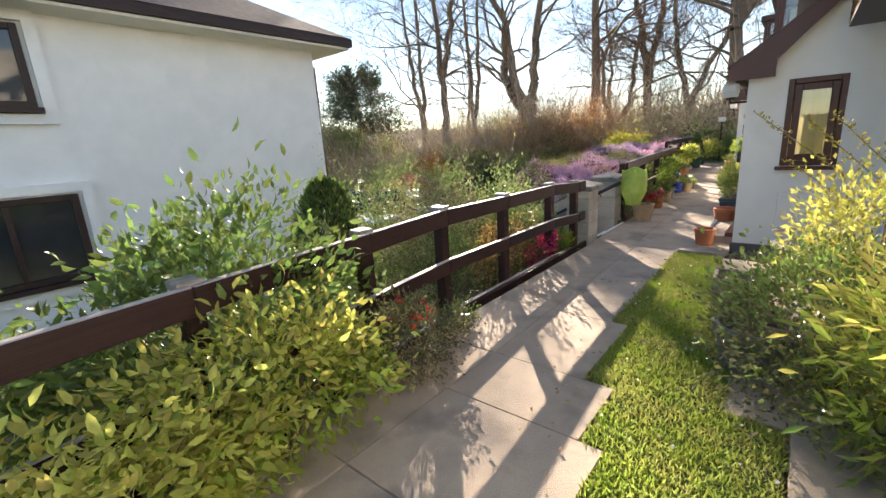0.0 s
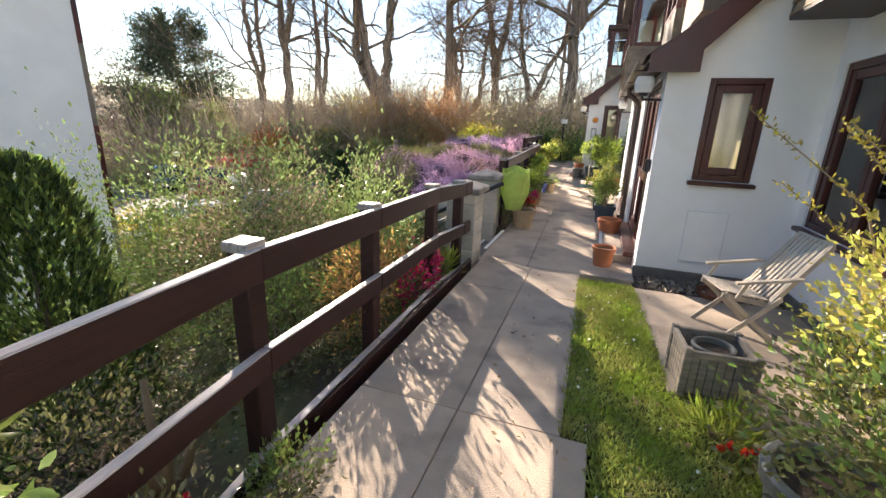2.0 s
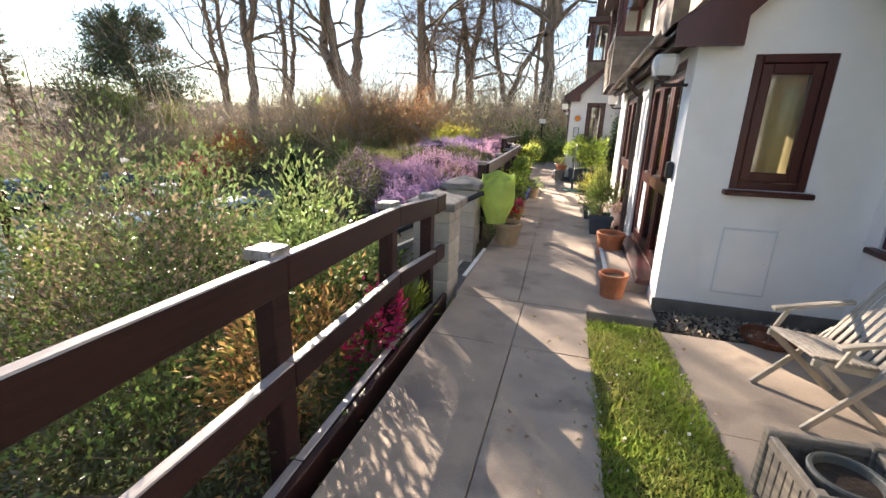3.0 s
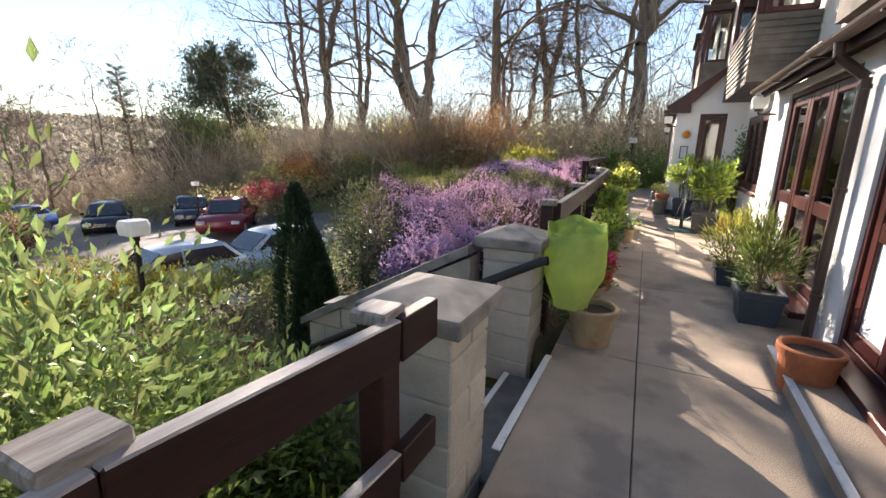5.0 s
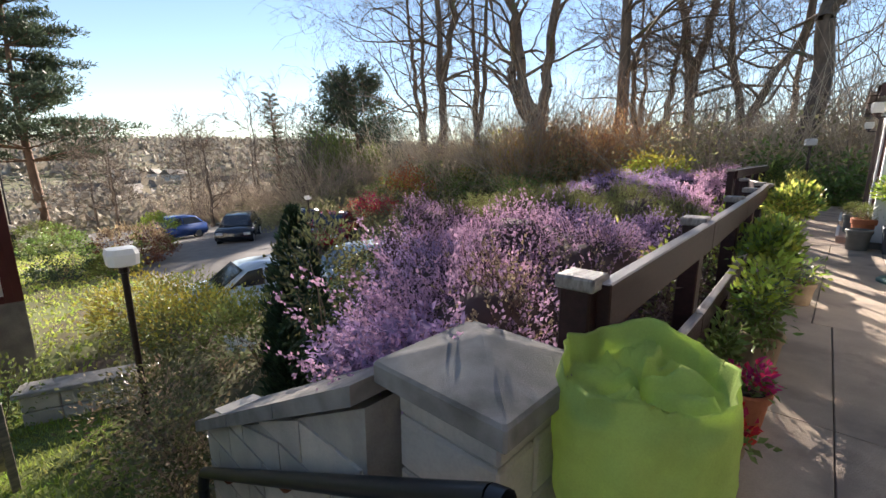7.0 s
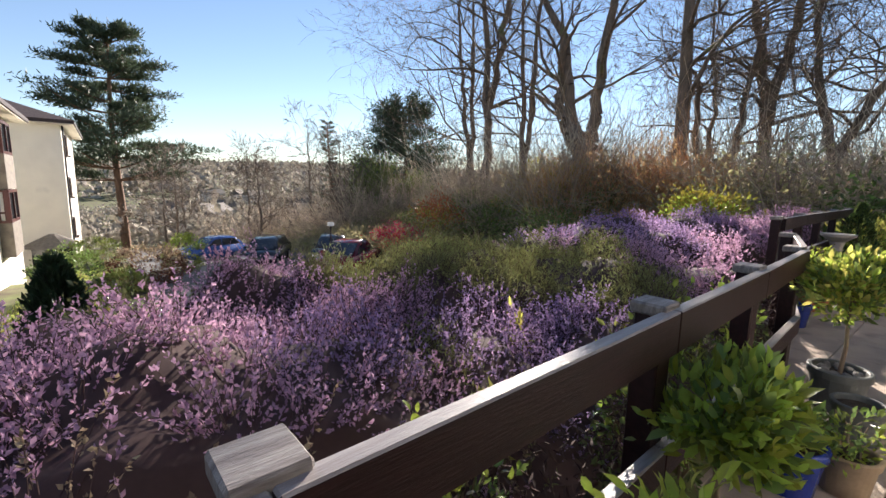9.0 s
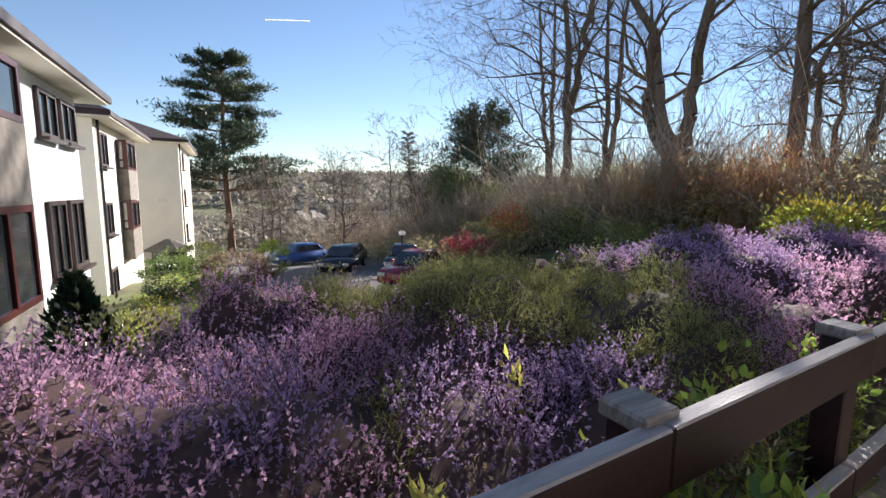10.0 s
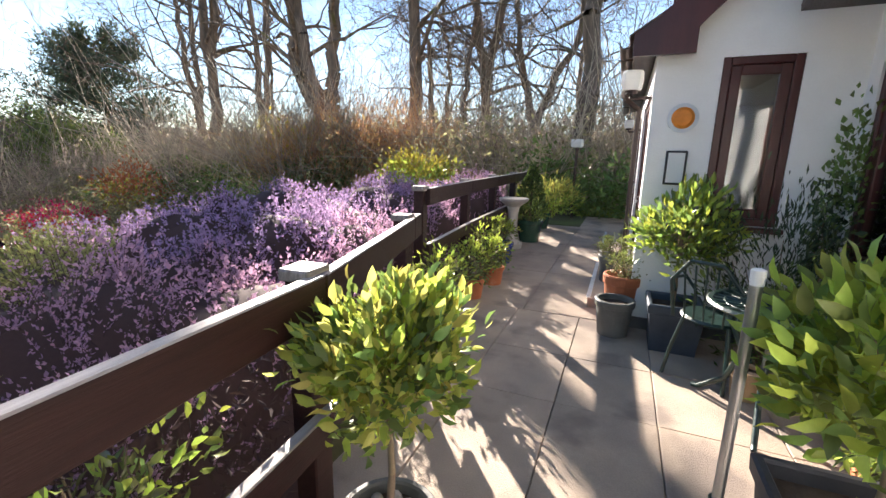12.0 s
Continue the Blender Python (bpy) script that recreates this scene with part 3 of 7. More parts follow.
def house(n, cx, cy, length, dz=0.0):
    """One terrace house: end face at y=cy, door front at x=cx, set-back wall at x=cx+1.37."""
    rx = cx + 1.37
    w1 = (cx + 0.39, cx + 0.91, 1.09, 2.08) if n == 1 else (cx + 0.47, cx + 0.99, 1.0, 2.3)
    # end face under the sloping verge
    holes = [w1]
    wall = wall_with_holes("wall_end_%d" % n, "y", cy, cy + 0.25, cx, rx + 0.1, -0.1, 2.2, holes, "render")
    if w1[3] > 2.2:
        bpy.data.objects.remove(wall)
        wall = wall_with_holes("wall_end_%d" % n, "y", cy, cy + 0.25, cx, rx + 0.1, -0.1, 2.34, holes, "render")
    top = 2.2 if w1[3] <= 2.2 else 2.34
    ft = 2.2 + dz
    tagged(wall, "white rendered end wall of a terrace house", "wall", kind="structure")
    gable = part("wall_gable_%d" % n, prism([(cx + 0.02 + (0.1 if top > 2.3 else 0), top), (rx + 0.1, top), (rx + 0.1, 3.4 + dz), (cx + 0.9, 3.12 + dz)], cy, cy + 0.25, "y"), M["render"])
    tagged(gable, "white rendered gable under a sloping verge", "wall", kind="structure")
    pl = part("plinth_%d" % n, box(cx - 0.02, rx, cy - 0.03, cy - 0.002, -0.1, 0.1, 0.004), M["plinth"])
    tagged(pl, "dark plinth along the wall foot", "plinth", kind="structure")
    window_unit("window_%d" % n, "y", cy + 0.05, w1[0], w1[1], w1[2], w1[3], 1, 1, "maroon", "curtain" if n == 1 else None, "maroon casement window with a drawn cream curtain" if n == 1 else "tall maroon casement window reflecting the garden", 0.085)
    # door front
    d1, d2 = (cy + 0.3, cy + 2.15), (cy + 2.75, cy + 4.85)
    wall = wall_with_holes("wall_front_%d" % n, "x", cx, cx + 0.25, cy + 0.25, cy + length, -0.1, ft, [(*d1, 0.1, 2.12), (*d2, 0.1, 2.12)], "render")
    tagged(wall, "white rendered front wall with two door openings", "wall", kind="structure")
    for k, d in enumerate((d1, d2)):
        door_set("door_%d" % (n * 2 - 1 + k), cx + 0.08, d[0], d[1])
        st = empty("door_step", None, "concrete door step with pale edging", "step", "door steps")
        part("tread", box(cx - 0.38, cx - 0.002, d[0] + 0.05, d[1] - 0.15, -0.02, 0.1, 0.01), M["concrete"], st)
        part("edging", box(cx - 0.395, cx - 0.352, d[0] + 0.05, d[1] - 0.15, 0.102, 0.116, 0.004), M["steptrim"], st)
    # rooms behind: floor, back wall, ceiling
    room = part("room_%d" % n, box(cx + 0.26, cx + 4.5, cy + 0.26, cy + length - 0.02, 0.05, 2.5), M["inside"])
    bm = bmesh.new()
    bm.from_mesh(room.data)
    bmesh.ops.delete(bm, geom=[f for f in bm.faces if f.normal.x < -0.9 or f.normal.y < -0.9], context="FACES")
    bmesh.ops.reverse_faces(bm, faces=bm.faces[:])
    bm.to_mesh(room.data), bm.free()
    tagged(room, "plain interior behind the doors", "room", kind="structure")
    end = part("wall_far_%d" % n, box(cx, rx + 2, cy + length, cy + length + 0.2, -0.1, 2.3), M["render"])
    tagged(end, "white rendered end wall", "wall", kind="structure")
    # set-back wall beside the terrace, with its wide window
    y0 = cy - 4.55
    hole = (cy - 2.3, cy - 0.16, 0.74, 2.18)
    back = wall_with_holes("wall_side_%d" % n, "x", rx, rx + 0.25, y0 - (4 if n == 1 else 0), cy, -0.1, 2.62, [hole], "render")
    tagged(back, "white rendered wall with a wide window", "wall", kind="structure")
    part("plinth_side_%d" % n, box(rx - 0.03, rx - 0.002, y0, cy - 0.03, -0.1, 0.1, 0.004), M["plinth"])["kind"] = "structure"
    window_unit("window_%d" % (n + 2), "x", rx + 0.06, hole[0], hole[1], hole[2], hole[3], 1, 3, "maroon", "net", "wide maroon window with white net curtains", 0.09)
    br = part("room_side_%d" % n, box(rx + 0.5, rx + 0.6, y0, cy, 0, 2.6), M["inside"])
    br["kind"] = "structure"
    # sloping roof over the front, tiles, verge board, fascia, gutter, downpipe
    roof = empty("roof_%d" % n, None, "brown tiled lean-to roof with dark timber verge", "roof", kind="structure")
    ex, ez, ux, uz = cx - 0.17, 2.26 + dz, cx + 0.95, 3.12 + dz
    part("deck", prism([(ex, ez - 0.03), (ux, uz - 0.03), (ux, uz - 0.1), (cx + 0.05, 2.24 + dz)], cy - 0.1, cy + length + 0.1, "y"), M["brown"], roof)
    part("verge_board", prism([(ex - 0.02, ez - 0.14), (cx + 0.26, ez - 0.14), (cx + 0.26, ez + 0.05), (cx + 0.9, 2.98 + dz), (ux, uz + 0.02), (ex - 0.02, ez + 0.03)], cy - 0.14, cy - 0.104, "y"), M["maroon"], roof, "dark maroon boxed verge board")
    part("fascia", box(ex - 0.012, ex + 0.012, cy - 0.1, cy + length + 0.1, ez - 0.12, ez - 0.005, 0.003), M["brown"], roof)
    tile_rows(roof, ex - 0.05, ux, cy - 0.1, cy + length, ez + 0.0, uz + 0.01, "y", 7, 26, "tile")
    g = empty("gutter_%d" % n, None, "brown plastic gutter and downpipe on the eaves", "gutter", kind="structure")
    prof = [(0.055 * math.cos(a), 0.055 * math.sin(a)) for a in np.linspace(math.pi, 2 * math.pi, 9)]
    inner = [(0.047 * math.cos(a), 0.047 * math.sin(a)) for a in np.linspace(2 * math.pi, math.pi, 9)]
    part("channel", prism([(ex - 0.075 + p[0], ez - 0.02 + p[1]) for p in prof + inner], cy - 0.1, cy + length + 0.05, "y"), M["gutter"], g)
    for yy in np.arange(cy + 0.3, cy + length, 1.3):
        part("bracket", box(ex - 0.135, ex - 0.013, yy, yy + 0.03, ez - 0.085, ez - 0.074), M["gutter"], g)
    py = cy + 2.45
    part("downpipe", tube([(ex - 0.07, py, ez - 0.06), (ex - 0.06, py, ez - 0.16), (cx - 0.06, py, ez - 0.3), (cx - 0.06, py, 0.02)], 0.034, 10), M["gutter"], g)
    for zz in (0.4, 1.2, 1.9):
        part("clip", lathe([(0.042, -0.015), (0.042, 0.015)], 12, None, (cx - 0.06, py, zz)), M["gutter"], g)
    # upper storey with tile-hung bays
    up = empty("upper_storey_%d" % n, None, "upper storey with grey tile-hung bays and blue reflecting windows", "house front", kind="structure")
    part("wall", box(ux - 0.05, ux + 0.15, cy + 0.0, cy + length, 3.0, 5.6), M["render_old"], up)
    for by in (cy + 1.0, cy + 3.7):
        bx0, bx1 = ux - 0.6, ux - 0.052
        part("bay_base", prism([(bx0, 2.9), (bx1, 2.9), (bx1, 3.55), (bx0, 3.55)], by, by + 1.5, "y"), M["slate"], up)
        part("bay_head", box(bx0 - 0.1, bx1, by - 0.1, by + 1.6, 4.65, 4.8, 0.01), M["brown"], up)
        fr = frame_bars(up, "window_frame", "x", bx0 + 0.04, by, by + 1.5, 3.552, 4.648, 0.08, 0.09, "maroon")
        part("mullion", box(bx0, bx0 + 0.08, by + 0.71, by + 0.79, 3.64, 4.57), M["maroon"], fr)
        pane(up, "x", bx0 + 0.05, by + 0.08, by + 1.42, 3.63, 4.57)
        pane(up, "y", by + 0.02, bx0 + 0.1, bx1 - 0.03, 3.63, 4.57)
        frame_bars(up, "side_frame", "y", by + 0.02, bx0 + 0.09, bx1, 3.552, 4.648, 0.06, 0.06, "maroon")
        part("blind", box(bx0 + 0.3, bx0 + 0.31, by + 0.1, by + 1.4, 3.6, 4.6), M["net"], up)
    # back, sides and main roof that close the house
    hx = cx + 8.2
    for y in (cy + 0.002, cy + length - 0.2):
        part("side_wall", prism([(ux + 0.152, 2.64), (hx, 2.64), (hx, 5.6), ((ux + hx) / 2, 7.3), (ux + 0.152, 5.6)], y, y + 0.2, "y"), M["render_old"], up)
    shell = empty("back_walls_%d" % n, None, "plain rendered back of a terrace house", "wall", kind="structure")
    part("wall", box(hx, hx + 0.2, y0 - (4 if n == 1 else 0), cy + length, -0.3, 5.6), M["render_old"], shell)
    part("wall", box(rx + 0.7, hx - 0.002, cy + length + 0.202, cy + length + 0.4, -0.3, 2.6), M["render_old"], shell)
    part("wall", box(rx + 0.252, hx - 0.002, y0 - (4 if n == 1 else 0), y0 - (4 if n == 1 else 0) + 0.2, -0.3, 2.6), M["render_old"], shell)
    part("flat_roof", box(rx - 0.0, hx - 0.002, y0 - (4 if n == 1 else 0), cy - 0.002, 2.64, 2.8), M["brown"], shell)
    main = empty("roof_main_%d" % n, None, "brown tiled pitched main roof", "roof", kind="structure")
    mx = (ux + hx) / 2
    for a, b in ((ux - 0.25, mx), (hx + 0.35, mx)):
        za = 5.6 - 0.09
        part("slope", prism([(a, za), (b, 7.4), (b, 7.52), (a, za + 0.12)], cy - 0.15, cy + length + 0.15, "y"), M["brown"], main)
    part("ridge", tube([(mx, cy - 0.15, 7.5), (mx, cy + length + 0.15, 7.5)], 0.1, 10), M["brown"], main)
    part("eaves", box(ux - 0.5, ux + 2.5, cy - 0.4, cy + length + 0.3, 5.2, 5.35), M["brown"], up)
    # jettied tile-hung bay over the set-back wall
    jet = empty("jetty_bay_%d" % n, None, "tile-hung bay overhanging the terrace, dark soffit below", "bay", kind="structure")
    jx, j0, j1 = rx - 0.55, cy - 3.2, cy - 0.32
    part("soffit", box(jx, rx + 0.25, j0, j1, 2.5, 2.54), M["brown"], jet)
    part("core", box(jx + 0.05, rx + 0.25, j0 + 0.05, j1 - 0.05, 2.54, 3.5), M["slate"], jet)
    for i in range(10):
        z = 2.53 + i * 0.096
        part("tile_course", prism([(jx - 0.005, z), (jx + 0.05, z), (jx + 0.05, z + 0.1), (jx + 0.02, z + 0.1)], j0, j1, "y"), M["slate" if n == 2 else "soffit"], jet)
        part("tile_course", prism([(j0 - 0.005, z), (j0 + 0.05, z), (j0 + 0.05, z + 0.1), (j0 + 0.02, z + 0.1)], jx, rx + 0.25, "x"), M["slate"], jet)
        part("tile_course", prism([(j1 + 0.005, z), (j1 - 0.05, z), (j1 - 0.05, z + 0.1), (j1 - 0.02, z + 0.1)], jx, rx + 0.25, "x"), M["slate"], jet)
    frame_bars(jet, "window_frame", "x", jx + 0.05, j0 + 0.05, j1 - 0.05, 3.5, 4.7, 0.08, 0.09, "maroon")
    frame_bars(jet, "window_frame", "y", j0 + 0.05, jx + 0.1, rx + 0.2, 3.5, 4.7, 0.08, 0.09, "maroon")
    frame_bars(jet, "window_frame", "y", j1 - 0.05, jx + 0.1, rx + 0.2, 3.5, 4.7, 0.08, 0.09, "maroon")
    pane(jet, "x", jx + 0.05, j0 + 0.1, j1 - 0.1, 3.55, 4.65), pane(jet, "y", j0 + 0.05, jx + 0.1, rx + 0.2, 3.55, 4.65), pane(jet, "y", j1 - 0.05, jx + 0.1, rx + 0.2, 3.55, 4.65)
    part("head", box(jx - 0.2, rx + 0.6, j0 - 0.2, j1 + 0.2, 4.7, 4.85), M["brown"], jet)
    part("backing", box(rx + 0.3, rx + 0.4, j0, j1, 2.6, 4.7), M["net"], jet)
    upw = part("wall_upper_side_%d" % n, box(rx + 0.26, rx + 0.5, cy - 4.55, cy, 2.62, 5.4), M["render_old"])
    upw["kind"] = "structure"


house(1, -0.39, 5.7, 5.5)
house(2, -1.43, 15.75, 5.5, 0.2)
wall_lamp(-0.58, 5.86, 2.02), wall_lamp(-0.58, 11.1, 2.08), wall_lamp(-1.6, 15.95, 2.18), wall_lamp(-1.6, 21.1, 2.18)

# ---- timber fence beside the path ----
def fence(name, posts, rails, label):
    """posts: (x, y, top); rails between neighbours at the given heights (top of rail, height of board)."""
    f = empty(name, None, label, "fence", kind="structure")
    for x, y, top, foot in posts:
        part("post", box(x - 0.05, x + 0.05, y - 0.05, y + 0.05, foot, top - 0.05, 0.006), M["fence"], f)
        bm = box(-0.064, 0.064, -0.064, 0.064, -0.03, 0.012, 0.006)
        for v in bm.verts:
            if v.co.z > 0.005:
                v.co.z += 0.022 * (1 - max(abs(v.co.x), abs(v.co.y)) / 0.064)
        c = part("post_cap", bm, M["cap"], f, "weathered grey timber cap")
        c.matrix_local = pose(x, y, top - 0.025, rng.uniform(-2, 2), rng.uniform(-2, 2), rng.uniform(-4, 4))
    for (ax, ay, at, af), (bx, by, bt, bf) in zip(posts, posts[1:]):
        for drop_, hgt, dx in rails:
            ln = math.hypot(bx - ax, by - ay)
            bm = box(-0.024, 0.024, -0.0, ln - 0.004, -hgt, 0, 0.005)
            # upward faces take the paler timber with the top sheen painted in
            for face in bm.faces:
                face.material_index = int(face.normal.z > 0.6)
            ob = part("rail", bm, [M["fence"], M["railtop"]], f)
            yaw = -math.degrees(math.atan2(bx - ax, by - ay))
            pitch = math.degrees(math.atan2((bt - at), ln))
            ob.matrix_local = pose(ax + 0.07 + dx, ay, at - drop_, pitch, 0, yaw)
    (ax, ay, at, af), (bx, by, bt, bf) = posts[-2], posts[-1]
    for drop_, hgt, dx in rails[:2]:
        ob = part("rail_end", box(-0.024, 0.024, 0, 0.22, -hgt, 0, 0.004), M["fence"], f)
        ob.matrix_local = pose(bx + 0.07 + dx, by, bt - drop_, 0, 0, -math.degrees(math.atan2(bx - ax, by - ay)))
    return f


RAILS = [(0.03, 0.155, 0.0), (0.55, 0.125, 0.0)]
LOW = [(0.035, 0.145, 0.0), (0.5, 0.125, 0.0), (1.0, 0.15, 0.0)]
fence("fence_1", [(-1.6, -3.9, 1.08, -0.5), (-1.73, -2.7, 1.08, -0.5), (-1.87, -1.5, 1.08, -0.5), (-2.02, -0.25, 1.07, -0.5), (-2.19, 0.98, 1.06, -0.5), (-2.28, 1.97, 1.07, -0.5), (-2.33, 3.12, 1.04, -0.5), (-2.37, 4.38, 1.02, -0.5), (-2.35, 5.16, 0.97, -0.5)],
      LOW, "dark brown stained timber post and rail fence beside the path")
fence("fence_2", [(-2.36, 7.46, 1.08, -0.1), (-2.37, 8.85, 1.12, -0.1), (-2.42, 10.23, 1.14, -0.1), (-2.49, 11.47, 1.14, -0.1), (-2.58, 12.78, 1.14, -0.1), (-2.95, 14.2, 1.13, -0.1)],
      RAILS, "dark brown stained timber fence along the heather bank")
fence("fence_3", [(-3.3, 15.2, 1.25, -0.1), (-3.4, 16.7, 1.25, -0.1), (-3.45, 18.1, 1.25, -0.1), (-3.5, 19.6, 1.25, -0.1), (-3.55, 21.2, 1.25, -0.1)],
      RAILS, "dark brown stained timber fence farther along the terrace")
kerb = part("path_edge_board", box(-2.235, -2.195, -4, 5.3, -0.16, 0.035, 0.006), M["fence"])
tagged(kerb, "dark timber gravel board along the path edge", "edging", kind="structure")

# ---- stair with piers and block wall ----
def pier(name, x0, x1, y0, y1, z0, z1, label):
    p = empty(name, None, label, "pier", "stair piers")
    part("core", box(x0 + 0.012, x1 - 0.012, y0 + 0.012, y1 - 0.012, z0, z1), M["mortar"], p)
    h, z, k = 0.19, z0, 0
    while z < z1 - 0.02:
        q = min(z + h, z1)
        if k % 2:
            part("block", box(x0, x1, y0, y1, z + 0.005, q - 0.005, 0.008), M["block"], p)
        else:
            ym = (y0 + y1) / 2
            part("block", box(x0, x1, y0, ym - 0.005, z + 0.005, q - 0.005, 0.008), M["block"], p)
            part("block", box(x0, x1, ym + 0.005, y1, z + 0.005, q - 0.005, 0.008), M["block"], p)
        z, k = z + h, k + 1
    cx, cy, o = (x0 + x1) / 2, (y0 + y1) / 2, 0.055
    bm = bmesh.new()
    base = [(x0 - o, y0 - o), (x1 + o, y0 - o), (x1 + o, y1 + o), (x0 - o, y1 + o)]
    b = [bm.verts.new((*q, z1 + 0.002)) for q in base]
    m = [bm.verts.new((*q, z1 + 0.075)) for q in base]
    t = bm.verts.new((cx, cy, z1 + 0.16))
    bm.faces.new(b[::-1])
    for i in range(4):
        bm.faces.new((b[i], b[(i + 1) % 4], m[(i + 1) % 4], m[i])), bm.faces.new((m[i], m[(i + 1) % 4], t))
    bmesh.ops.bevel(bm, geom=[e for e in bm.edges], offset=0.008, segments=1, affect="EDGES")
    part("coping", bm, M["coping"], p, "grey pyramid-topped coping stone")
    return p


pier("stone_pier", -2.595, -2.235, 5.47, 5.86, -0.5, 0.76, "concrete block pier with a grey pyramid coping stone")
pier("stone_pier", -2.71, -2.33, 6.99, 7.35, -0.3, 0.75, "concrete block pier with pyramid coping at the stair head")
wb = empty("stair_wall", None, "sloping concrete block wall with coping beside the garden stair", "wall", kind="structure")
for k in range(9):                                   # block courses, cut to the slope
    z0 = -1.35 + k * 0.2
    for j in range(5):
        xa, xb = -4.4 + j * 0.4 - (0.2 if k % 2 else 0), -4.0 + j * 0.4 - (0.2 if k % 2 else 0)
        xa, xb = max(xa, -4.38), min(xb, -2.78)
        za, zb = 0.70 + (xa + 2.75) * 0.53, 0.70 + (xb + 2.75) * 0.53
        if zb <= z0 + 0.02 or xb - xa < 0.05:
            continue
        t0, t1 = min(z0 + 0.19, za), min(z0 + 0.19, zb)
        pts = [(xa + 0.005, z0 + 0.005), (xb - 0.005, z0 + 0.005), (xb - 0.005, max(t1, z0 + 0.01)), (xa + 0.005, max(t0, z0 + 0.008))]
        part("block", prism(pts, 6.9, 7.12, "y"), M["block"], wb)
part("core", prism([(-4.37, -1.4), (-2.78, -1.4), (-2.78, 0.67), (-4.37, -0.17)], 6.912, 7.11, "y"), M["mortar"], wb)
for i in range(3):
    xa, xb = -4.45 + i * 0.56, -4.45 + (i + 1) * 0.56 - 0.006
    za, zb = 0.715 + (xa + 2.75) * 0.53, 0.715 + (xb + 2.75) * 0.53
    part("coping", prism([(xa, za), (xb, zb), (xb, zb + 0.07), (xa, za + 0.07)], 6.86, 7.16, "y"), M["coping"], wb)
wa = empty("stair_wall_lower", None, "low concrete block wall beside the garden stair", "wall", kind="structure")
for k in range(4):
    part("block", prism([(-4.3 + k * 0.42, -1.4), (-3.89 + k * 0.42, -1.4), (-3.89 + k * 0.42, -0.3 + k * 0.22), (-4.3 + k * 0.42, -0.5 + k * 0.22)], 5.55, 5.75, "y"), M["block"], wa)
    part("coping", prism([(-4.32 + k * 0.42, -0.51 + k * 0.22), (-3.89 + k * 0.42, -0.29 + k * 0.22), (-3.89 + k * 0.42, -0.23 + k * 0.22), (-4.32 + k * 0.42, -0.45 + k * 0.22)], 5.51, 5.79, "y"), M["coping"], wa)
hr = empty("handrail", None, "black metal handrail fixed to the stair wall", "handrail")
part("rail", tube([(-2.2, 6.84, 0.74), (-2.24, 6.84, 0.73), (-4.3, 6.84, -0.37), (-4.38, 6.84, -0.52), (-4.38, 6.84, -0.7)], 0.031, 12), M["black"], hr, smooth=True)
for xx in (-2.55, -3.3, -4.0):
    part("bracket", tube([(xx, 6.84, 0.71 + (xx + 2.24) * 0.53), (xx, 6.87, 0.65 + (xx + 2.24) * 0.53), (xx, 6.905, 0.65 + (xx + 2.24) * 0.53)], 0.01), M["rust"], hr)
stairs = empty("garden_stair", None, "concrete garden stair with white-edged treads going down", "stair", kind="structure")
for k in range(8):
    x1 = -2.18 - 0.27 * k
    z = -0.16 - 0.155 * k
    part("step", box(x1 - 0.28, x1, 5.83, 6.89, z - 0.4, z, 0.008), M["plinth"], stairs, "dark worn tread")
    part("nosing", box(x1 - 0.285, x1 - 0.245, 5.84, 6.88, z + 0.002, z + 0.014, 0.004), M["steptrim"], stairs, "white step edging")

part("nosing", box(-2.195, -2.15, 5.87, 6.98, 0.005, 0.016, 0.004), M["steptrim"], stairs, "white step edging")

# ---- white apartment block beyond the lower garden ----
def block_window(parent, axis_, at, a0, a1, z0, z1, out, lights=2):
    fr = frame_bars(parent, "window", axis_, at, a0, a1, z0, z1, 0.1, 0.12, "brown")
    pane(fr, axis_, at, a0 + 0.1, a1 - 0.1, z0 + 0.1, z1 - 0.1, "carglass")
    for i in range(1, lights):
        m = a0 + (a1 - a0) * i / lights
        b = box(at - 0.05, at + 0.05, m - 0.04, m + 0.04, z0 + 0.1, z1 - 0.1) if axis_ == "x" else box(m - 0.04, m + 0.04, at - 0.05, at + 0.05, z0 + 0.1, z1 - 0.1)
        part("mullion", b, M["brown"], fr)
    s = box(at - 0.03, at + 0.2 * out, a0 - 0.05, a1 + 0.05, z0 - 0.08, z0 - 0.003) if axis_ == "x" else box(a0 - 0.05, a1 + 0.05, min(at - 0.03, at + 0.2 * out), max(at - 0.03, at + 0.2 * out), z0 - 0.08, z0 - 0.003)
    part("sill", s, M["brown"], fr)
    if axis_ == "y":
        return
    # raised render surround
    bm = bmesh.new()
    for p0, p1, q0, q1 in ((a0 - 0.22, a0 - 0.06, z0 - 0.25, z1 + 0.2), (a1 + 0.06, a1 + 0.22, z0 - 0.25, z1 + 0.2), (a0 - 0.06, a1 + 0.06, z1 + 0.04, z1 + 0.2), (a0 - 0.06, a1 + 0.06, z0 - 0.25, z0 - 0.1)):
        o0, o1 = sorted((at - 0.05 * out, at + 0.09 * out))
        box(*((o0, o1, p0, p1) if axis_ == "x" else (p0, p1, o0, o1)), q0, q1, 0, bm)
    part("surround", bm, M["render"], fr)


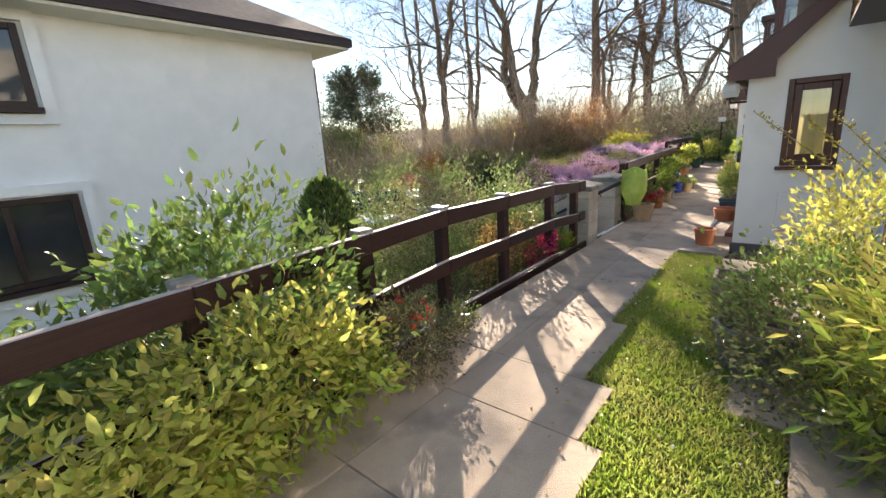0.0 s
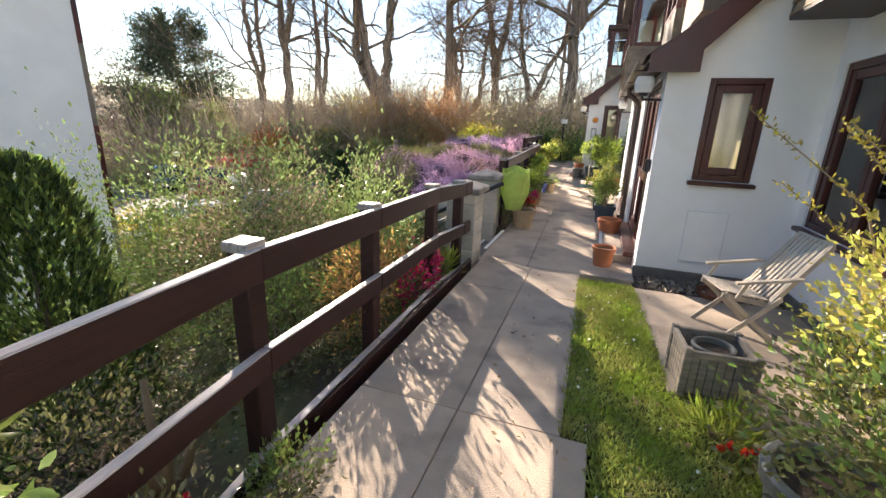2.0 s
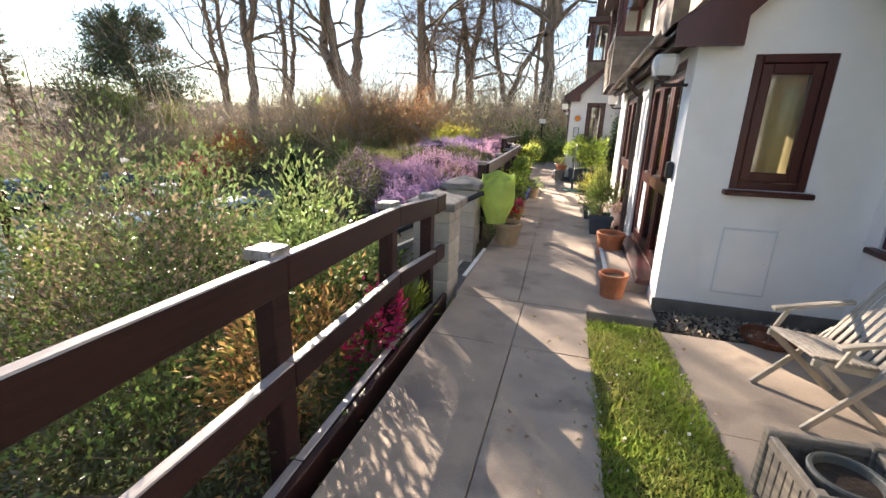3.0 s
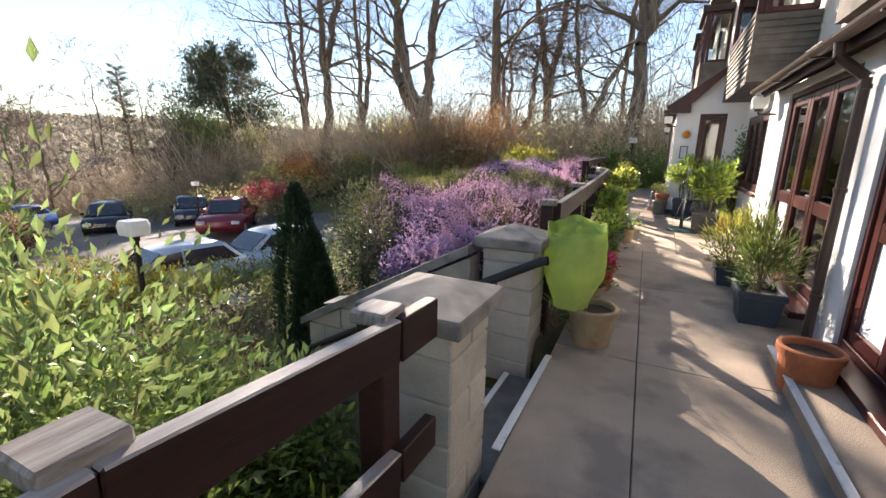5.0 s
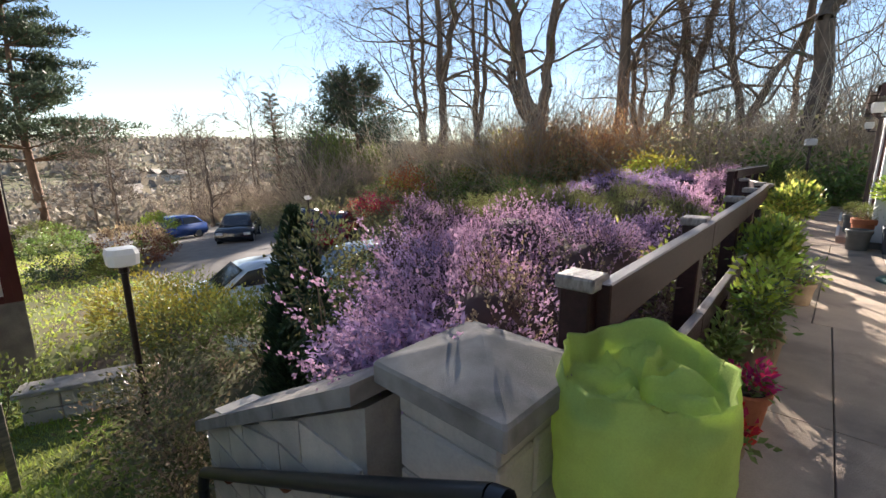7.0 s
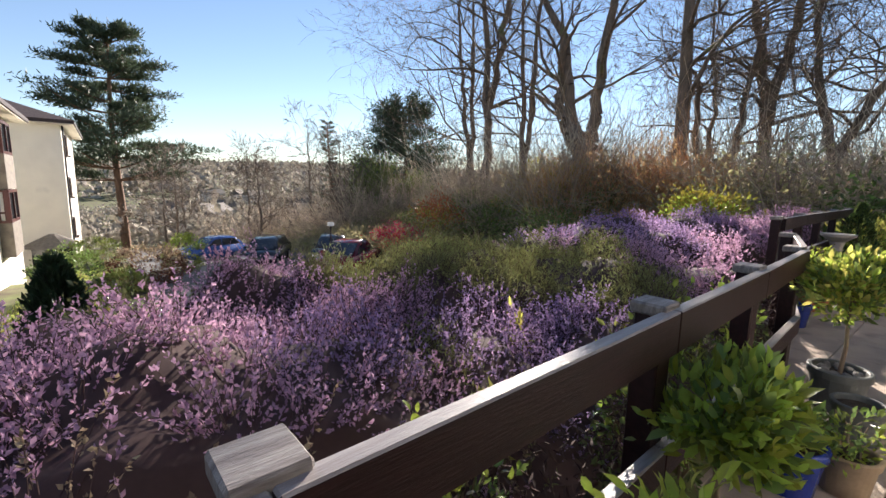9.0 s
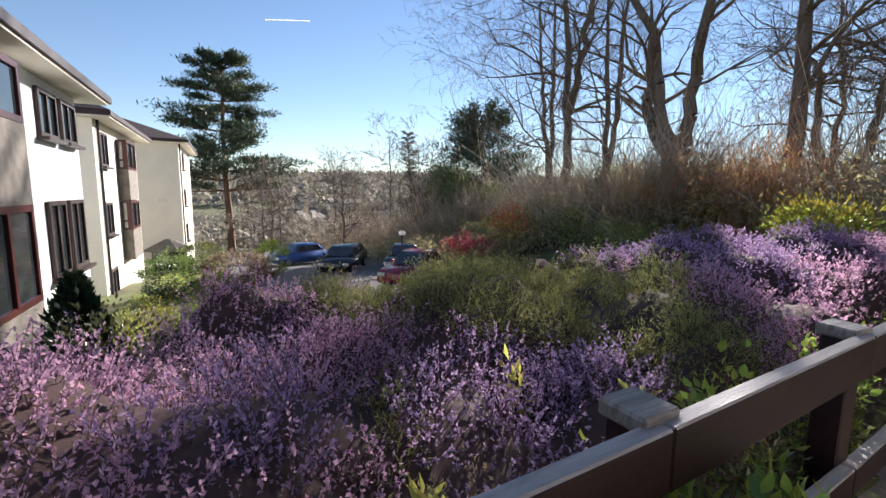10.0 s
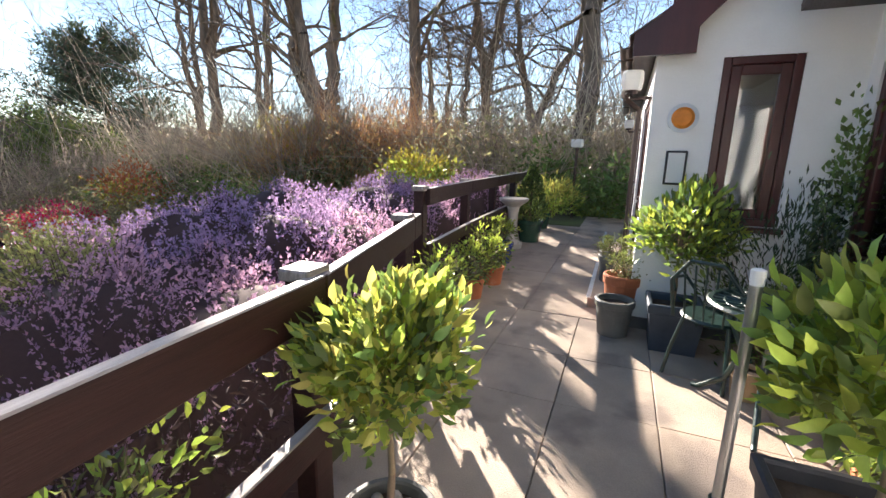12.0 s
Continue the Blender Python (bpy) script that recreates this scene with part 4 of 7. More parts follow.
def hip_roof(parent, x0, x1, y0, y1, z, rise, over=0.7):
    a0, a1, b0, b1 = x0 - over, x1 + over, y0 - over, y1 + over
    bm = bmesh.new()
    r = min(a1 - a0, b1 - b0) / 2
    base = [bm.verts.new(p) for p in ((a0, b0, z), (a1, b0, z), (a1, b1, z), (a0, b1, z))]
    if a1 - a0 > b1 - b0:
        t = [bm.verts.new((a0 + r, (b0 + b1) / 2, z + rise)), bm.verts.new((a1 - r, (b0 + b1) / 2, z + rise))]
        fs = [(base[0], base[1], t[1], t[0]), (base[1], base[2], t[1]), (base[2], base[3], t[0], t[1]), (base[3], base[0], t[0])]
    else:
        t = [bm.verts.new(((a0 + a1) / 2, b0 + r, z + rise)), bm.verts.new(((a0 + a1) / 2, b1 - r, z + rise))]
        fs = [(base[0], base[1], t[0]), (base[1], base[2], t[1], t[0]), (base[2], base[3], t[1]), (base[3], base[0], t[0], t[1])]
    for f in fs:
        bm.faces.new(f)
    bm.faces.new(base[::-1])
    roof = part("roof", bm, M["tile_i"], parent, "brown tiled hipped roof with wide eaves")
    part("fascia", prism([(a0 - 0.02, b0 - 0.02), (a1 + 0.02, b0 - 0.02), (a1 + 0.02, b1 + 0.02), (a0 - 0.02, b1 + 0.02)], z - 0.2, z - 0.02, "z"), M["brown"], parent)
    part("soffit", prism([(a0 + 0.05, b0 + 0.05), (a1 - 0.05, b0 + 0.05), (a1 - 0.05, b1 - 0.05), (a0 + 0.05, b1 - 0.05)], z - 0.26, z - 0.21, "z"), M["render_old"], parent)


def apartments(name, x0, x1, y0, y1, zb, zt, bays, label, side=(), heights=None, pipe=True):
    """A three-storey block; its front faces +y, with tile-hung bays and windows."""
    a = empty(name, None, label, "apartment building", "apartment blocks")
    part("wall", box(x0, x1, y0, y1, zb, zt), M["render_old" if x1 < -10 else "render"], a)
    hip_roof(a, x0, x1, y0, y1, zt + 0.25, 2.6)
    st = heights or [(zt - 1.75, zt - 0.4), (zt - 4.55, zt - 3.2), (zt - 7.3, zt - 5.95)]
    for xa, kind in bays:
        for k, (z, zh) in enumerate(st):
            if z < zb - 0.2:
                continue
            if kind == "w":
                block_window(a, "y", y1 + 0.02, xa, xa + 1.2, z, zh, 1)
            elif k < 2:
                bw = 2.2
                part("bay_base", box(xa, xa + bw, y1 + 0.002, y1 + 0.42, z - 1.42, z, 0.01), M["slate"], a, "grey tile-hung bay panel")
                b = frame_bars(a, "bay_window", "y", y1 + 0.37, xa, xa + bw, z + 0.004, zh, 0.12, 0.1, "maroon")
                pane(b, "y", y1 + 0.37, xa + 0.1, xa + bw - 0.1, z + 0.1, zh - 0.1, "carglass")
                part("mullion", box(xa + bw / 2 - 0.05, xa + bw / 2 + 0.05, y1 + 0.32, y1 + 0.43, z + 0.1, zh - 0.1), M["maroon"], b)
                for xs in (xa + 0.05, xa + bw - 0.05):
                    s = frame_bars(a, "bay_side", "x", xs, y1 + 0.01, y1 + 0.33, z + 0.004, zh, 0.1, 0.09, "maroon")
                    part("transom", box(xs - 0.045, xs + 0.045, y1 + 0.1, y1 + 0.25, z + 0.38, z + 0.46), M["maroon"], s)
                    pane(s, "x", xs, y1 + 0.1, y1 + 0.25, z + 0.1, zh - 0.1, "net", "blind")
            else:
                part("bay_foot", box(xa + 0.1, xa + 2.1, y1 + 0.002, y1 + 0.38, zb, z + 0.02), M["block"], a)
    for ya, yb, za, zc in side:
        block_window(a, "x", x1 + 0.02, ya, yb, za, zc, 1)
    if pipe:
        part("rainwater_pipe", tube([(x1 - 0.5, y1 + 0.06, zt), (x1 - 0.5, y1 + 0.06, zb)], 0.05), M["black"], a)
    return a


apartments("apartment_building", -17.2, -9.44, -7.0, 5.92, -2.3, 4.0, [(-12.15, "b"), (-15.4, "w"), (-16.9, "w")], "white rendered apartment block with maroon windows and hipped roof",
           [(-1.1, 0.55, 2.55, 3.8), (-1.1, 0.75, -0.3, 1.15), (-5.2, -3.6, 2.55, 3.8)], [(2.7, 3.75), (-0.5, 1.28), (-1.9, -0.9)], False)
apartments("apartment_building", -31.5, -22.5, -6.0, 5.2, -4.0, 4.2, [(-24.4, "w"), (-28.5, "b")], "cream rendered three-storey apartment block")
apartments("apartment_building", -50.0, -38.0, -6.0, 6.8, -6.0, 4.8, [(-42, "w")], "pale apartment block farther down the road")
conservatory = empty("conservatory", pose(-36.5, 6.0, -4.0), "low glazed garden pavilion with grey hipped roof", "pavilion")
part("wall", box(-1.1, 1.1, -0.9, 0.9, 0, 1.4), M["carglass"], conservatory)
bm = bmesh.new()
lathe([(1.6, 0), (0.2, 0.75)], 8, bm, (0, 0, 1.4))
part("roof", bm, M["slate"], conservatory)

# ---- trees ----
def grow(p, d, length, r, depth, out, bend=0.18, up=0.1, kids=3, shrink=0.68, spread=0.75, steps=4):
    """Branch segments, recursive: (start, end, r0, r1)."""
    d = d / np.linalg.norm(d)
    pts = []
    for i in range(steps):
        d = d + rng.normal(size=3) * bend + np.array([0, 0, up])
        d /= np.linalg.norm(d)
        q = p + d * length / steps
        r1 = r * (1 - 0.55 * (i + 1) / steps) if depth else r * (1 - 0.85 * (i + 1) / steps)
        out.append((p, q, r * (1 - 0.55 * i / steps) if depth else r * (1 - 0.85 * i / steps), r1))
        pts.append((q, d, r1))
        p = q
    if depth == 0:
        return
    for k in range(kids):
        q, dd, rr = pts[min(steps - 1, int(rng.integers(max(0, steps // 2 - 1), steps)))] if k else pts[-1]
        side = np.cross(dd, unit(1)[0])
        nd = dd + side / (np.linalg.norm(side) + 1e-9) * spread * rng.uniform(0.6, 1.3)
        grow(q, nd, length * shrink * rng.uniform(0.75, 1.2), max(rr * 0.75, 0.006), depth - 1, out, bend * 1.15, up, kids, shrink, spread, steps if depth > 1 else 2)


def bare_tree(x, y, trunks, height, r, label, twigs=4, depth=4, base=None, limb_from=0.35, name="bare_tree", limbs=9, fine=1.0):
    """A leafless tree. trunks: lists of control points (dx, dy, z fraction) from the foot."""
    z0 = float(gz(x, y)) - 0.2 if base is None else base
    t = empty(name, pose(x, y, z0), label, "tree", "bare woodland trees")
    big, small = [], []
    for pts in trunks:
        P = np.array([(a, b, c * height) for a, b, c in pts], float)
        u = np.linspace(0, len(P) - 1, 15)
        Q = np.stack([np.interp(u, np.arange(len(P)), P[:, k]) for k in range(3)], 1)
        Q[1:-1] += rng.normal(size=Q[1:-1].shape) * np.array([0.1, 0.1, 0.0]) * height / 18
        fr = Q[:, 2] / height
        R = r * (1 - 0.78 * fr) * (1 + 0.5 * np.exp(-fr * 25))
        for i in range(len(Q) - 1):
            big.append((Q[i], Q[i + 1], R[i], R[i + 1]))
        for k in range(limbs):
            f = limb_from + (1 - limb_from) * (k + rng.random()) / limbs
            i = min(len(Q) - 2, int(np.searchsorted(fr, f)))
            a = rng.uniform(0, 2 * math.pi)
            d = np.array([math.cos(a), math.sin(a), rng.uniform(0.15, 0.9)])
            small.append([])
            grow(Q[i], d, height * 0.27 * rng.uniform(0.7, 1.3) * (1.15 - 0.5 * f), R[i] * 0.42, depth - 1, small[-1], 0.22, 0.04, 3, 0.66, 0.8)
        small.append([])
        grow(Q[-1], Q[-1] - Q[-3], height * 0.16, R[-1], depth - 1, small[-1], 0.2, 0.05, 3, 0.7, 0.7)
    A = list(zip(*big))
    part("trunk", segments(*A, 9), M["bark"], t, smooth=True)
    tn = []
    for lb in small:
        th = [s for s in lb if s[2] > 0.022]
        tn += [s for s in lb if s[2] <= 0.022]
        if th:
            part("limb", segments(*zip(*th), 5), M["bark"], t, smooth=True)
    if tn:
        P0, P1, R0, R1 = zip(*tn)
        part("twig_mass", segments(P0, P1, np.maximum(R0, 0.008 * fine), np.maximum(R1, 0.005 * fine), 3), M["bark"], t)["kind"] = "stuff"
    return t


# places of the main trunks, by plan
TREES = [
    (-26.5, 33.0, [[(0, 0, 0), (-.5, 0, .2), (-.6, 0, .4), (-1.2, 0, .7), (-2.0, 0, 1)], [(-.5, 0, .38), (.8, 0, .6), (1.5, 0, .95)]], 24, 0.42),
    (-25.2, 35.2, [[(0, 0, 0), (.1, 0, .3), (-.5, 0, .6), (-.8, 0, 1)], [(0, 0, .12), (.8, 0, .4), (1.2, 0, .9)]], 22, 0.28),
    (-33.0, 36.5, [[(0, 0, 0), (.2, 0, .4), (-.4, 0, 1)], [(0, 0, .2), (-1.2, 0, .5), (-2.2, 0, .85)]], 23, 0.32),
    (-17.9, 33.0, [[(0, 0, 0), (-.05, 0, .22), (-.9, 0, .33), (-1.8, 0, .47), (-1.7, 0, .58), (-3.6, 0, .72), (-5.2, 0, .9)], [(0, 0, .2), (.5, 0, .34), (.75, 0, .52), (1.2, 0, .8), (1.3, 0, 1)], [(-.1, 0, .2), (-1.5, 0, .33), (-2.3, 0, .42), (-2.2, 0, .5)]], 20, 0.5),
    (-12.6, 33.5, [[(0, 0, 0), (.1, 0, .4), (.1, 0, .8), (.4, 0, 1)]], 21, 0.46),
    (-11.9, 36.5, [[(0, 0, 0), (0, 0, .22), (-1.0, 0, .42), (-1.2, 0, .7)], [(0, 0, .2), (1.2, 0, .4), (1.6, 0, .75)]], 13, 0.28),
    (-10.0, 38.5, [[(0, 0, 0), (0, 0, .35), (-.9, 0, .6), (-2.2, 0, .9)], [(0, 0, .33), (.8, 0, .6), (1.2, 0, 1)]], 19, 0.42),
    (-6.8, 37.5, [[(0, 0, 0), (.1, 0, .25), (-1.0, 0, .5), (-1.4, 0, .8)], [(0, 0, .24), (1.0, 0, .42), (2.2, 0, .55), (2.6, 0, .85)]], 16, 0.3),
    (-3.3, 30.0, [[(0, 0, 0), (.1, 0, .3), (0.2, 0, .45), (-1.0, 0, .7), (-1.6, 0, 1)], [(.2, 0, .44), (1.4, 0, .65), (2.2, 0, 1)]], 19, 0.46),
    (1.5, 36.0, [[(0, 0, 0), (.2, 0, .5), (-.5, 0, 1)]], 15, 0.3),
    (-30.0, 41.0, [[(0, 0, 0), (.2, 0, .5), (.5, 0, 1)]], 16, 0.22),
    (-15.5, 45.0, [[(0, 0, 0), (.2, 0, .5), (-.5, 0, 1)]], 17, 0.25),
    (-5.0, 47.0, [[(0, 0, 0), (-.4, 0, .5), (.5, 0, 1)]], 18, 0.28),
]
for x, y, tr, h, r in TREES:
    bare_tree(x, y, tr, h, r, "tall leafless woodland tree with grey-brown bark", base=-1.0 - 0.03 * max(0, -x - 10), limbs=(17 if x < -30 else 11 if x < -24 else 6 if -19 < x < -17 else 11) if len(tr) > 1 else 16, depth=5, limb_from=0.26, fine=0.8 if -19 < x < -17 else 1.4 if x < -30 else 1.1 if x < -20 else 1.5)
for x, y, h in ((-48, 34, 11), (-56, 22, 10), (-60, 31, 12), (-64, 26, 10), (-44, 20, 8), (-50, 14, 8), (-62, 14, 10), (-75, 30, 12), (-36, 25, 7), (-52, 28, 13), (-49, 30.5, 12), (-70, 17, 11)):
    bare_tree(x, y, [[(0, 0, 0), (.2, 0, .5), (-.3, 0, 1)]], h, 0.16, "slender leafless birch at the car park", limb_from=0.12, limbs=16, fine=2.8, base=float(gz(x, y)) - 0.2)


def pine(x, y, z0, h, label, crown_from=0.45, rad=6.0, name="pine_tree", tiers=16, dens=420, ax=0.0, seed_flat=0.35):
    t = empty(name, pose(x, y, z0), label, "tree")
    n = 12
    zs = np.linspace(0, h * 0.95, n)
    P = np.stack([0.25 * np.sin(zs * 0.3), 0.2 * np.cos(zs * 0.2), zs], 1)
    R = np.linspace(h * 0.02, h * 0.004, n)
    part("trunk", segments(P[:-1], P[1:], R[:-1], R[1:], 9), M["pinebark"], t, smooth=True)
    br, C, D = [], [], []
    for k in range(tiers):
        f = crown_from + (1 - crown_from) * k / (tiers - 1)
        z = f * h * 0.95
        for a in rng.uniform(0, 2 * math.pi, 5):
            ln = rad * (1.0 - 0.62 * ((f - crown_from) / (1 - crown_from)) ** 1.8) * rng.uniform(0.45, 1.1)
            d = np.array([math.cos(a), math.sin(a), rng.uniform(-0.05, 0.3)])
            p = np.array([0.25 * math.sin(z * 0.3), 0.2 * math.cos(z * 0.2), z])
            q = p + d * ln * 0.55
            e = q + (d + np.array([0, 0, 0.12])) * ln * 0.45
            br += [(p, q, h * 0.0045, h * 0.003), (q, e, h * 0.003, h * 0.0012)]
            m = dens
            for s in np.linspace(0.45, 1.0, 5):
                c = p + (e - p) * s + np.array([0, 0, 0.1])
                k2 = m // 5
                C.append(c + rng.normal(size=(k2, 3)) * np.array([ln * 0.12, ln * 0.12, seed_flat * rad * 0.07]))
                D.append(unit(k2) + np.array([0, 0, 0.6]) + d * 0.5)
    for b in range(0, len(br), 2):
        part("limb", segments(*zip(*br[b:b + 2]), 5), M["pinebark"], t)
    foliage(t, "crown", np.concatenate(C), np.concatenate(D), rad * 0.07, rad * 0.014, "needles")
    return t


pine(-72.0, 10.2, -8.0, 29.0, "tall old pine with flat layered dark green crown", 0.34, 9.8, tiers=14, dens=420)
pine(-42.0, 35.0, -4.0, 14.5, "broad dark green pine behind the car park", 0.1, 7.0, tiers=20, dens=260, seed_flat=0.9)
pine(-53.0, 31.0, -5.0, 14.5, "slim dark conifer with short branches", 0.25, 2.2, tiers=20, dens=130, name="conifer")

# ---- undergrowth of the wood ----
def scatter(name, n, region, zr, length, width, mat, label, lift=0.3, clump=60, size=1.2, kind="stuff"):
    """Leaf or twig litter gathered in uneven bushes over a stretch of ground."""
    x0, x1, y0, y1 = region
    cx, cy = rng.uniform(x0, x1, clump), rng.uniform(y0, y1, clump)
    hh = rng.uniform(0.4, 1.0, clump) * zr
    w = rng.integers(0, clump, n)
    u = unit(n) * rng.random((n, 1)) ** 0.4
    C = np.stack([cx[w] + u[:, 0] * size, cy[w] + u[:, 1] * size, np.zeros(n)], 1)
    C[:, 2] = gz(C[:, 0], C[:, 1]) + hh[w] * (0.5 + 0.5 * u[:, 2])
    ob = part(name, leaves(C, unit(n) + np.array([0, 0, lift]), length, width), M[mat])
    return tagged(ob, label, "undergrowth", kind=kind)


def thicket(n, region, hgt, clump, size, mat, label, r=0.014):
    """Leafless brushwood: clumps of thin forked shoots rising from the ground."""
    x0, x1, y0, y1 = region
    cx, cy, ch = rng.uniform(x0, x1, clump), rng.uniform(y0, y1, clump), rng.uniform(0.45, 1.0, clump) * hgt
    w = rng.integers(0, clump, n)
    a, q = rng.uniform(0, 2 * math.pi, n), rng.random(n) ** 0.6
    B = np.stack([cx[w] + np.cos(a) * q * size * 0.45, cy[w] + np.sin(a) * q * size * 0.45, np.zeros(n)], 1)
    B[:, 2] = gz(B[:, 0], B[:, 1]) - 0.05
    L = ch[w] * rng.uniform(0.5, 1.1, n)
    d = np.stack([np.cos(a) * q * 0.8, np.sin(a) * q * 0.8, np.ones(n)], 1) + rng.normal(size=(n, 3)) * 0.3
    m = B + d * L[:, None] * 0.5
    t1 = m + (d + rng.normal(size=(n, 3)) * 0.7) * L[:, None] * 0.4
    t2 = m + (d + rng.normal(size=(n, 3)) * 0.8) * L[:, None] * 0.36
    R = np.full(n, r)
    me = segments(np.concatenate([B, m, m]), np.concatenate([m, t1, t2]), np.concatenate([R, R * 0.6, R * 0.6]), np.concatenate([R * 0.6, R * 0.25, R * 0.25]), 3)
    return tagged(part("undergrowth", me, M[mat]), label, "undergrowth", kind="stuff")


scatter("undergrowth", 26000, (-42, 2, 24, 33), 3.6, 0.2, 0.09, "scrub", "olive green holly and bramble undergrowth of the wood", clump=150, size=1.5)
scatter("undergrowth", 16000, (-45, 4, 27, 44), 4.6, 0.3, 0.05, "dry", "brown withered leaves hanging in the wood's scrub", clump=150, size=2.4, lift=0.8)
thicket(9000, (-46, 4, 25, 44), 5.6, 170, 2.8, "brush", "brown leafless brushwood of the wood", 0.024)
thicket(4000, (-62, -28, 20, 40), 4.6, 90, 2.6, "brush", "brown leafless brushwood below the wood", 0.03)
scatter("undergrowth", 12000, (-26, -12, 24, 28), 2.2, 0.2, 0.09, "leaf", "green evergreen scrub at the wood's edge", clump=40, size=1.1)
thicket(1500, (-15.5, -9, 26, 30), 4.2, 14, 2.2, "twigred", "orange-red dogwood stems", 0.012)
scatter("undergrowth", 7000, (-15.5, -8.5, 26, 30), 4.2, 0.3, 0.045, "twigred", "orange-red dogwood shoots", clump=22, size=1.3, lift=1.6)
scatter("undergrowth", 6000, (-19, -14, 26, 29), 3.8, 0.24, 0.09, "yellow", "yellow-green willow scrub", clump=14, size=1.2, lift=0.8)
scatter("undergrowth", 8000, (-4, 3, 23, 27), 2.4, 0.2, 0.08, "leaf", "dark evergreen shrubs at the end of the terrace", clump=30, size=0.9)
scatter("undergrowth", 16000, (-34, -18, 18, 27), 2.2, 0.18, 0.08, "scrub", "mixed olive shrubs below the wood", clump=80, size=1.2)
scatter("far_woods", 34000, (-330, -62, 20, 330), 8, 1.7, 1.1, "farwood", "brown leafless woods across the valley", clump=500, size=8)
scatter("far_woods", 20000, (-260, -62, -60, 60), 6, 1.2, 0.8, "farwood", "bare trees and scrub in the valley", clump=240, size=6)
scatter("far_woods", 20000, (-1100, -330, -100, 900), 16, 7.0, 4.0, "farwood", "distant wooded hillside", clump=700, size=24)

# ---- lawn strip ----
def strip_edges(y):
    xl = np.interp(y, [-3, 0.15, 0.151, 1.0, 1.001, 1.6, 1.601, 2.62, 2.63, 5.25], [-0.28, -0.28, -0.42, -0.42, -0.56, -0.56, -0.77, -0.77, -0.92, -0.95])
    xr = np.interp(y, [-3, 0.4, 0.41, 1.7, 1.71, 3.3, 3.31, 4.0, 5.25], [0.74, 0.74, 0.3, 0.28, 0.0, -0.03, -0.33, -0.35, -0.43])
    return xl, xr


ly = np.concatenate([np.arange(-3, 5.25, 0.1), [5.25]])
xl, xr = strip_edges(ly)
cols = 10
LX = xl[:, None] + (xr - xl)[:, None] * np.linspace(0, 1, cols)[None]
LY = np.repeat(ly[:, None], cols, 1)
LZ = -0.015 + 0.012 * np.sin(LX * 9) * np.cos(LY * 5) + rng.normal(size=LX.shape) * 0.004
gi = np.arange(LX.size).reshape(LX.shape)
lawn = part("lawn", raw(np.stack([LX, LY, LZ], -1), np.stack([gi[:-1, :-1], gi[:-1, 1:], gi[1:, 1:], gi[1:, :-1]], -1).reshape(-1, 4)), M["turf"])
tagged(lawn, "narrow mossy lawn strip between path and patio", "lawn", kind="structure")
n = 42000
by = rng.uniform(-1.2, 5.2, n)
a, b = strip_edges(by)
bx = a + (b - a) * rng.uniform(-0.02, 1.0, n)
d = unit(n) * 0.75 + np.array([0, 0, 1.0])
tagged(part("grass", leaves(np.stack([bx, by, np.full(n, -0.02)], 1), d, 0.05, 0.009), M["grass"]), "short bright green grass with moss", "grass", kind="stuff")
n = 260
by = rng.uniform(0.5, 5.2, n)
a, b = strip_edges(by)
tagged(part("fallen_leaves", leaves(np.stack([a - 0.5 + (b - a + 0.6) * rng.random(n), by, np.full(n, 0.012)], 1), unit(n) * np.array([1, 1, 0.15]), 0.035, 0.02), M["dry"]), "fallen brown leaves on grass and path", "leaves", kind="stuff")
n = 900
tagged(part("gravel_bed", leaves(np.stack([rng.uniform(-0.36, 0.93, n), rng.uniform(5.22, 5.66, n), np.full(n, -0.01)], 1), unit(n), 0.045, 0.035), M["gravel"]), "gravel and leaf litter at the wall foot", "gravel", kind="stuff")
bed = part("planting_bed", box(-0.42, 0.95, 5.2, 5.68, -0.13, -0.02), M["soil"])
tagged(bed, "soil bed at the wall foot", "bed", kind="structure")

# ---- heather bank ----
def heather_top(x, y):
    xl_ = np.interp(y, [7.2, 8, 9, 10, 13, 17, 21], [-3.7, -4.4, -5.4, -6.2, -6.45, -6.45, -5.4])
    e = smooth(0, 0.4, x - xl_) * smooth(-0.02, 0.28, fence_x(y) - 0.22 - x) * smooth(7.12, 7.5, y) * (1 - smooth(20.2, 21, y))
    m = 0.2 * np.sin(x * 2.3 + 1.3 * np.sin(y * 1.1)) * np.sin(y * 1.9 + 0.7 * np.sin(x * 1.7)) + 0.1 * np.sin(x * 5.1 + y * 3.3) * np.sin(y * 4.7 - x * 2.1)
    t = np.interp(y, [7.3, 8.5, 10, 12, 14, 20], [0.78, 0.84, 0.78, 0.76, 0.82, 0.95])
    return 0.12 + (t - 0.14 + m) * e, e


hx, hy = np.arange(-6.9, -2.3, 0.09), np.arange(7.1, 21.2, 0.11)
HX, HY = np.meshgrid(hx, hy)
HZ, HE = heather_top(HX, HY)
HZ = np.where(HE > 0.01, HZ - 0.07 + rng.normal(size=HZ.shape) * 0.02, gz(HX, HY) - 0.05)
hi = np.arange(HX.size).reshape(HX.shape)
heath = part("heather_bank", raw(np.stack([HX, HY, HZ], -1), np.stack([hi[:-1, :-1], hi[:-1, 1:], hi[1:, 1:], hi[1:, :-1]], -1).reshape(-1, 4)), M["heathbrown"])
tagged(heath, "dark woody undergrowth of the heather bank", "heather", kind="stuff")


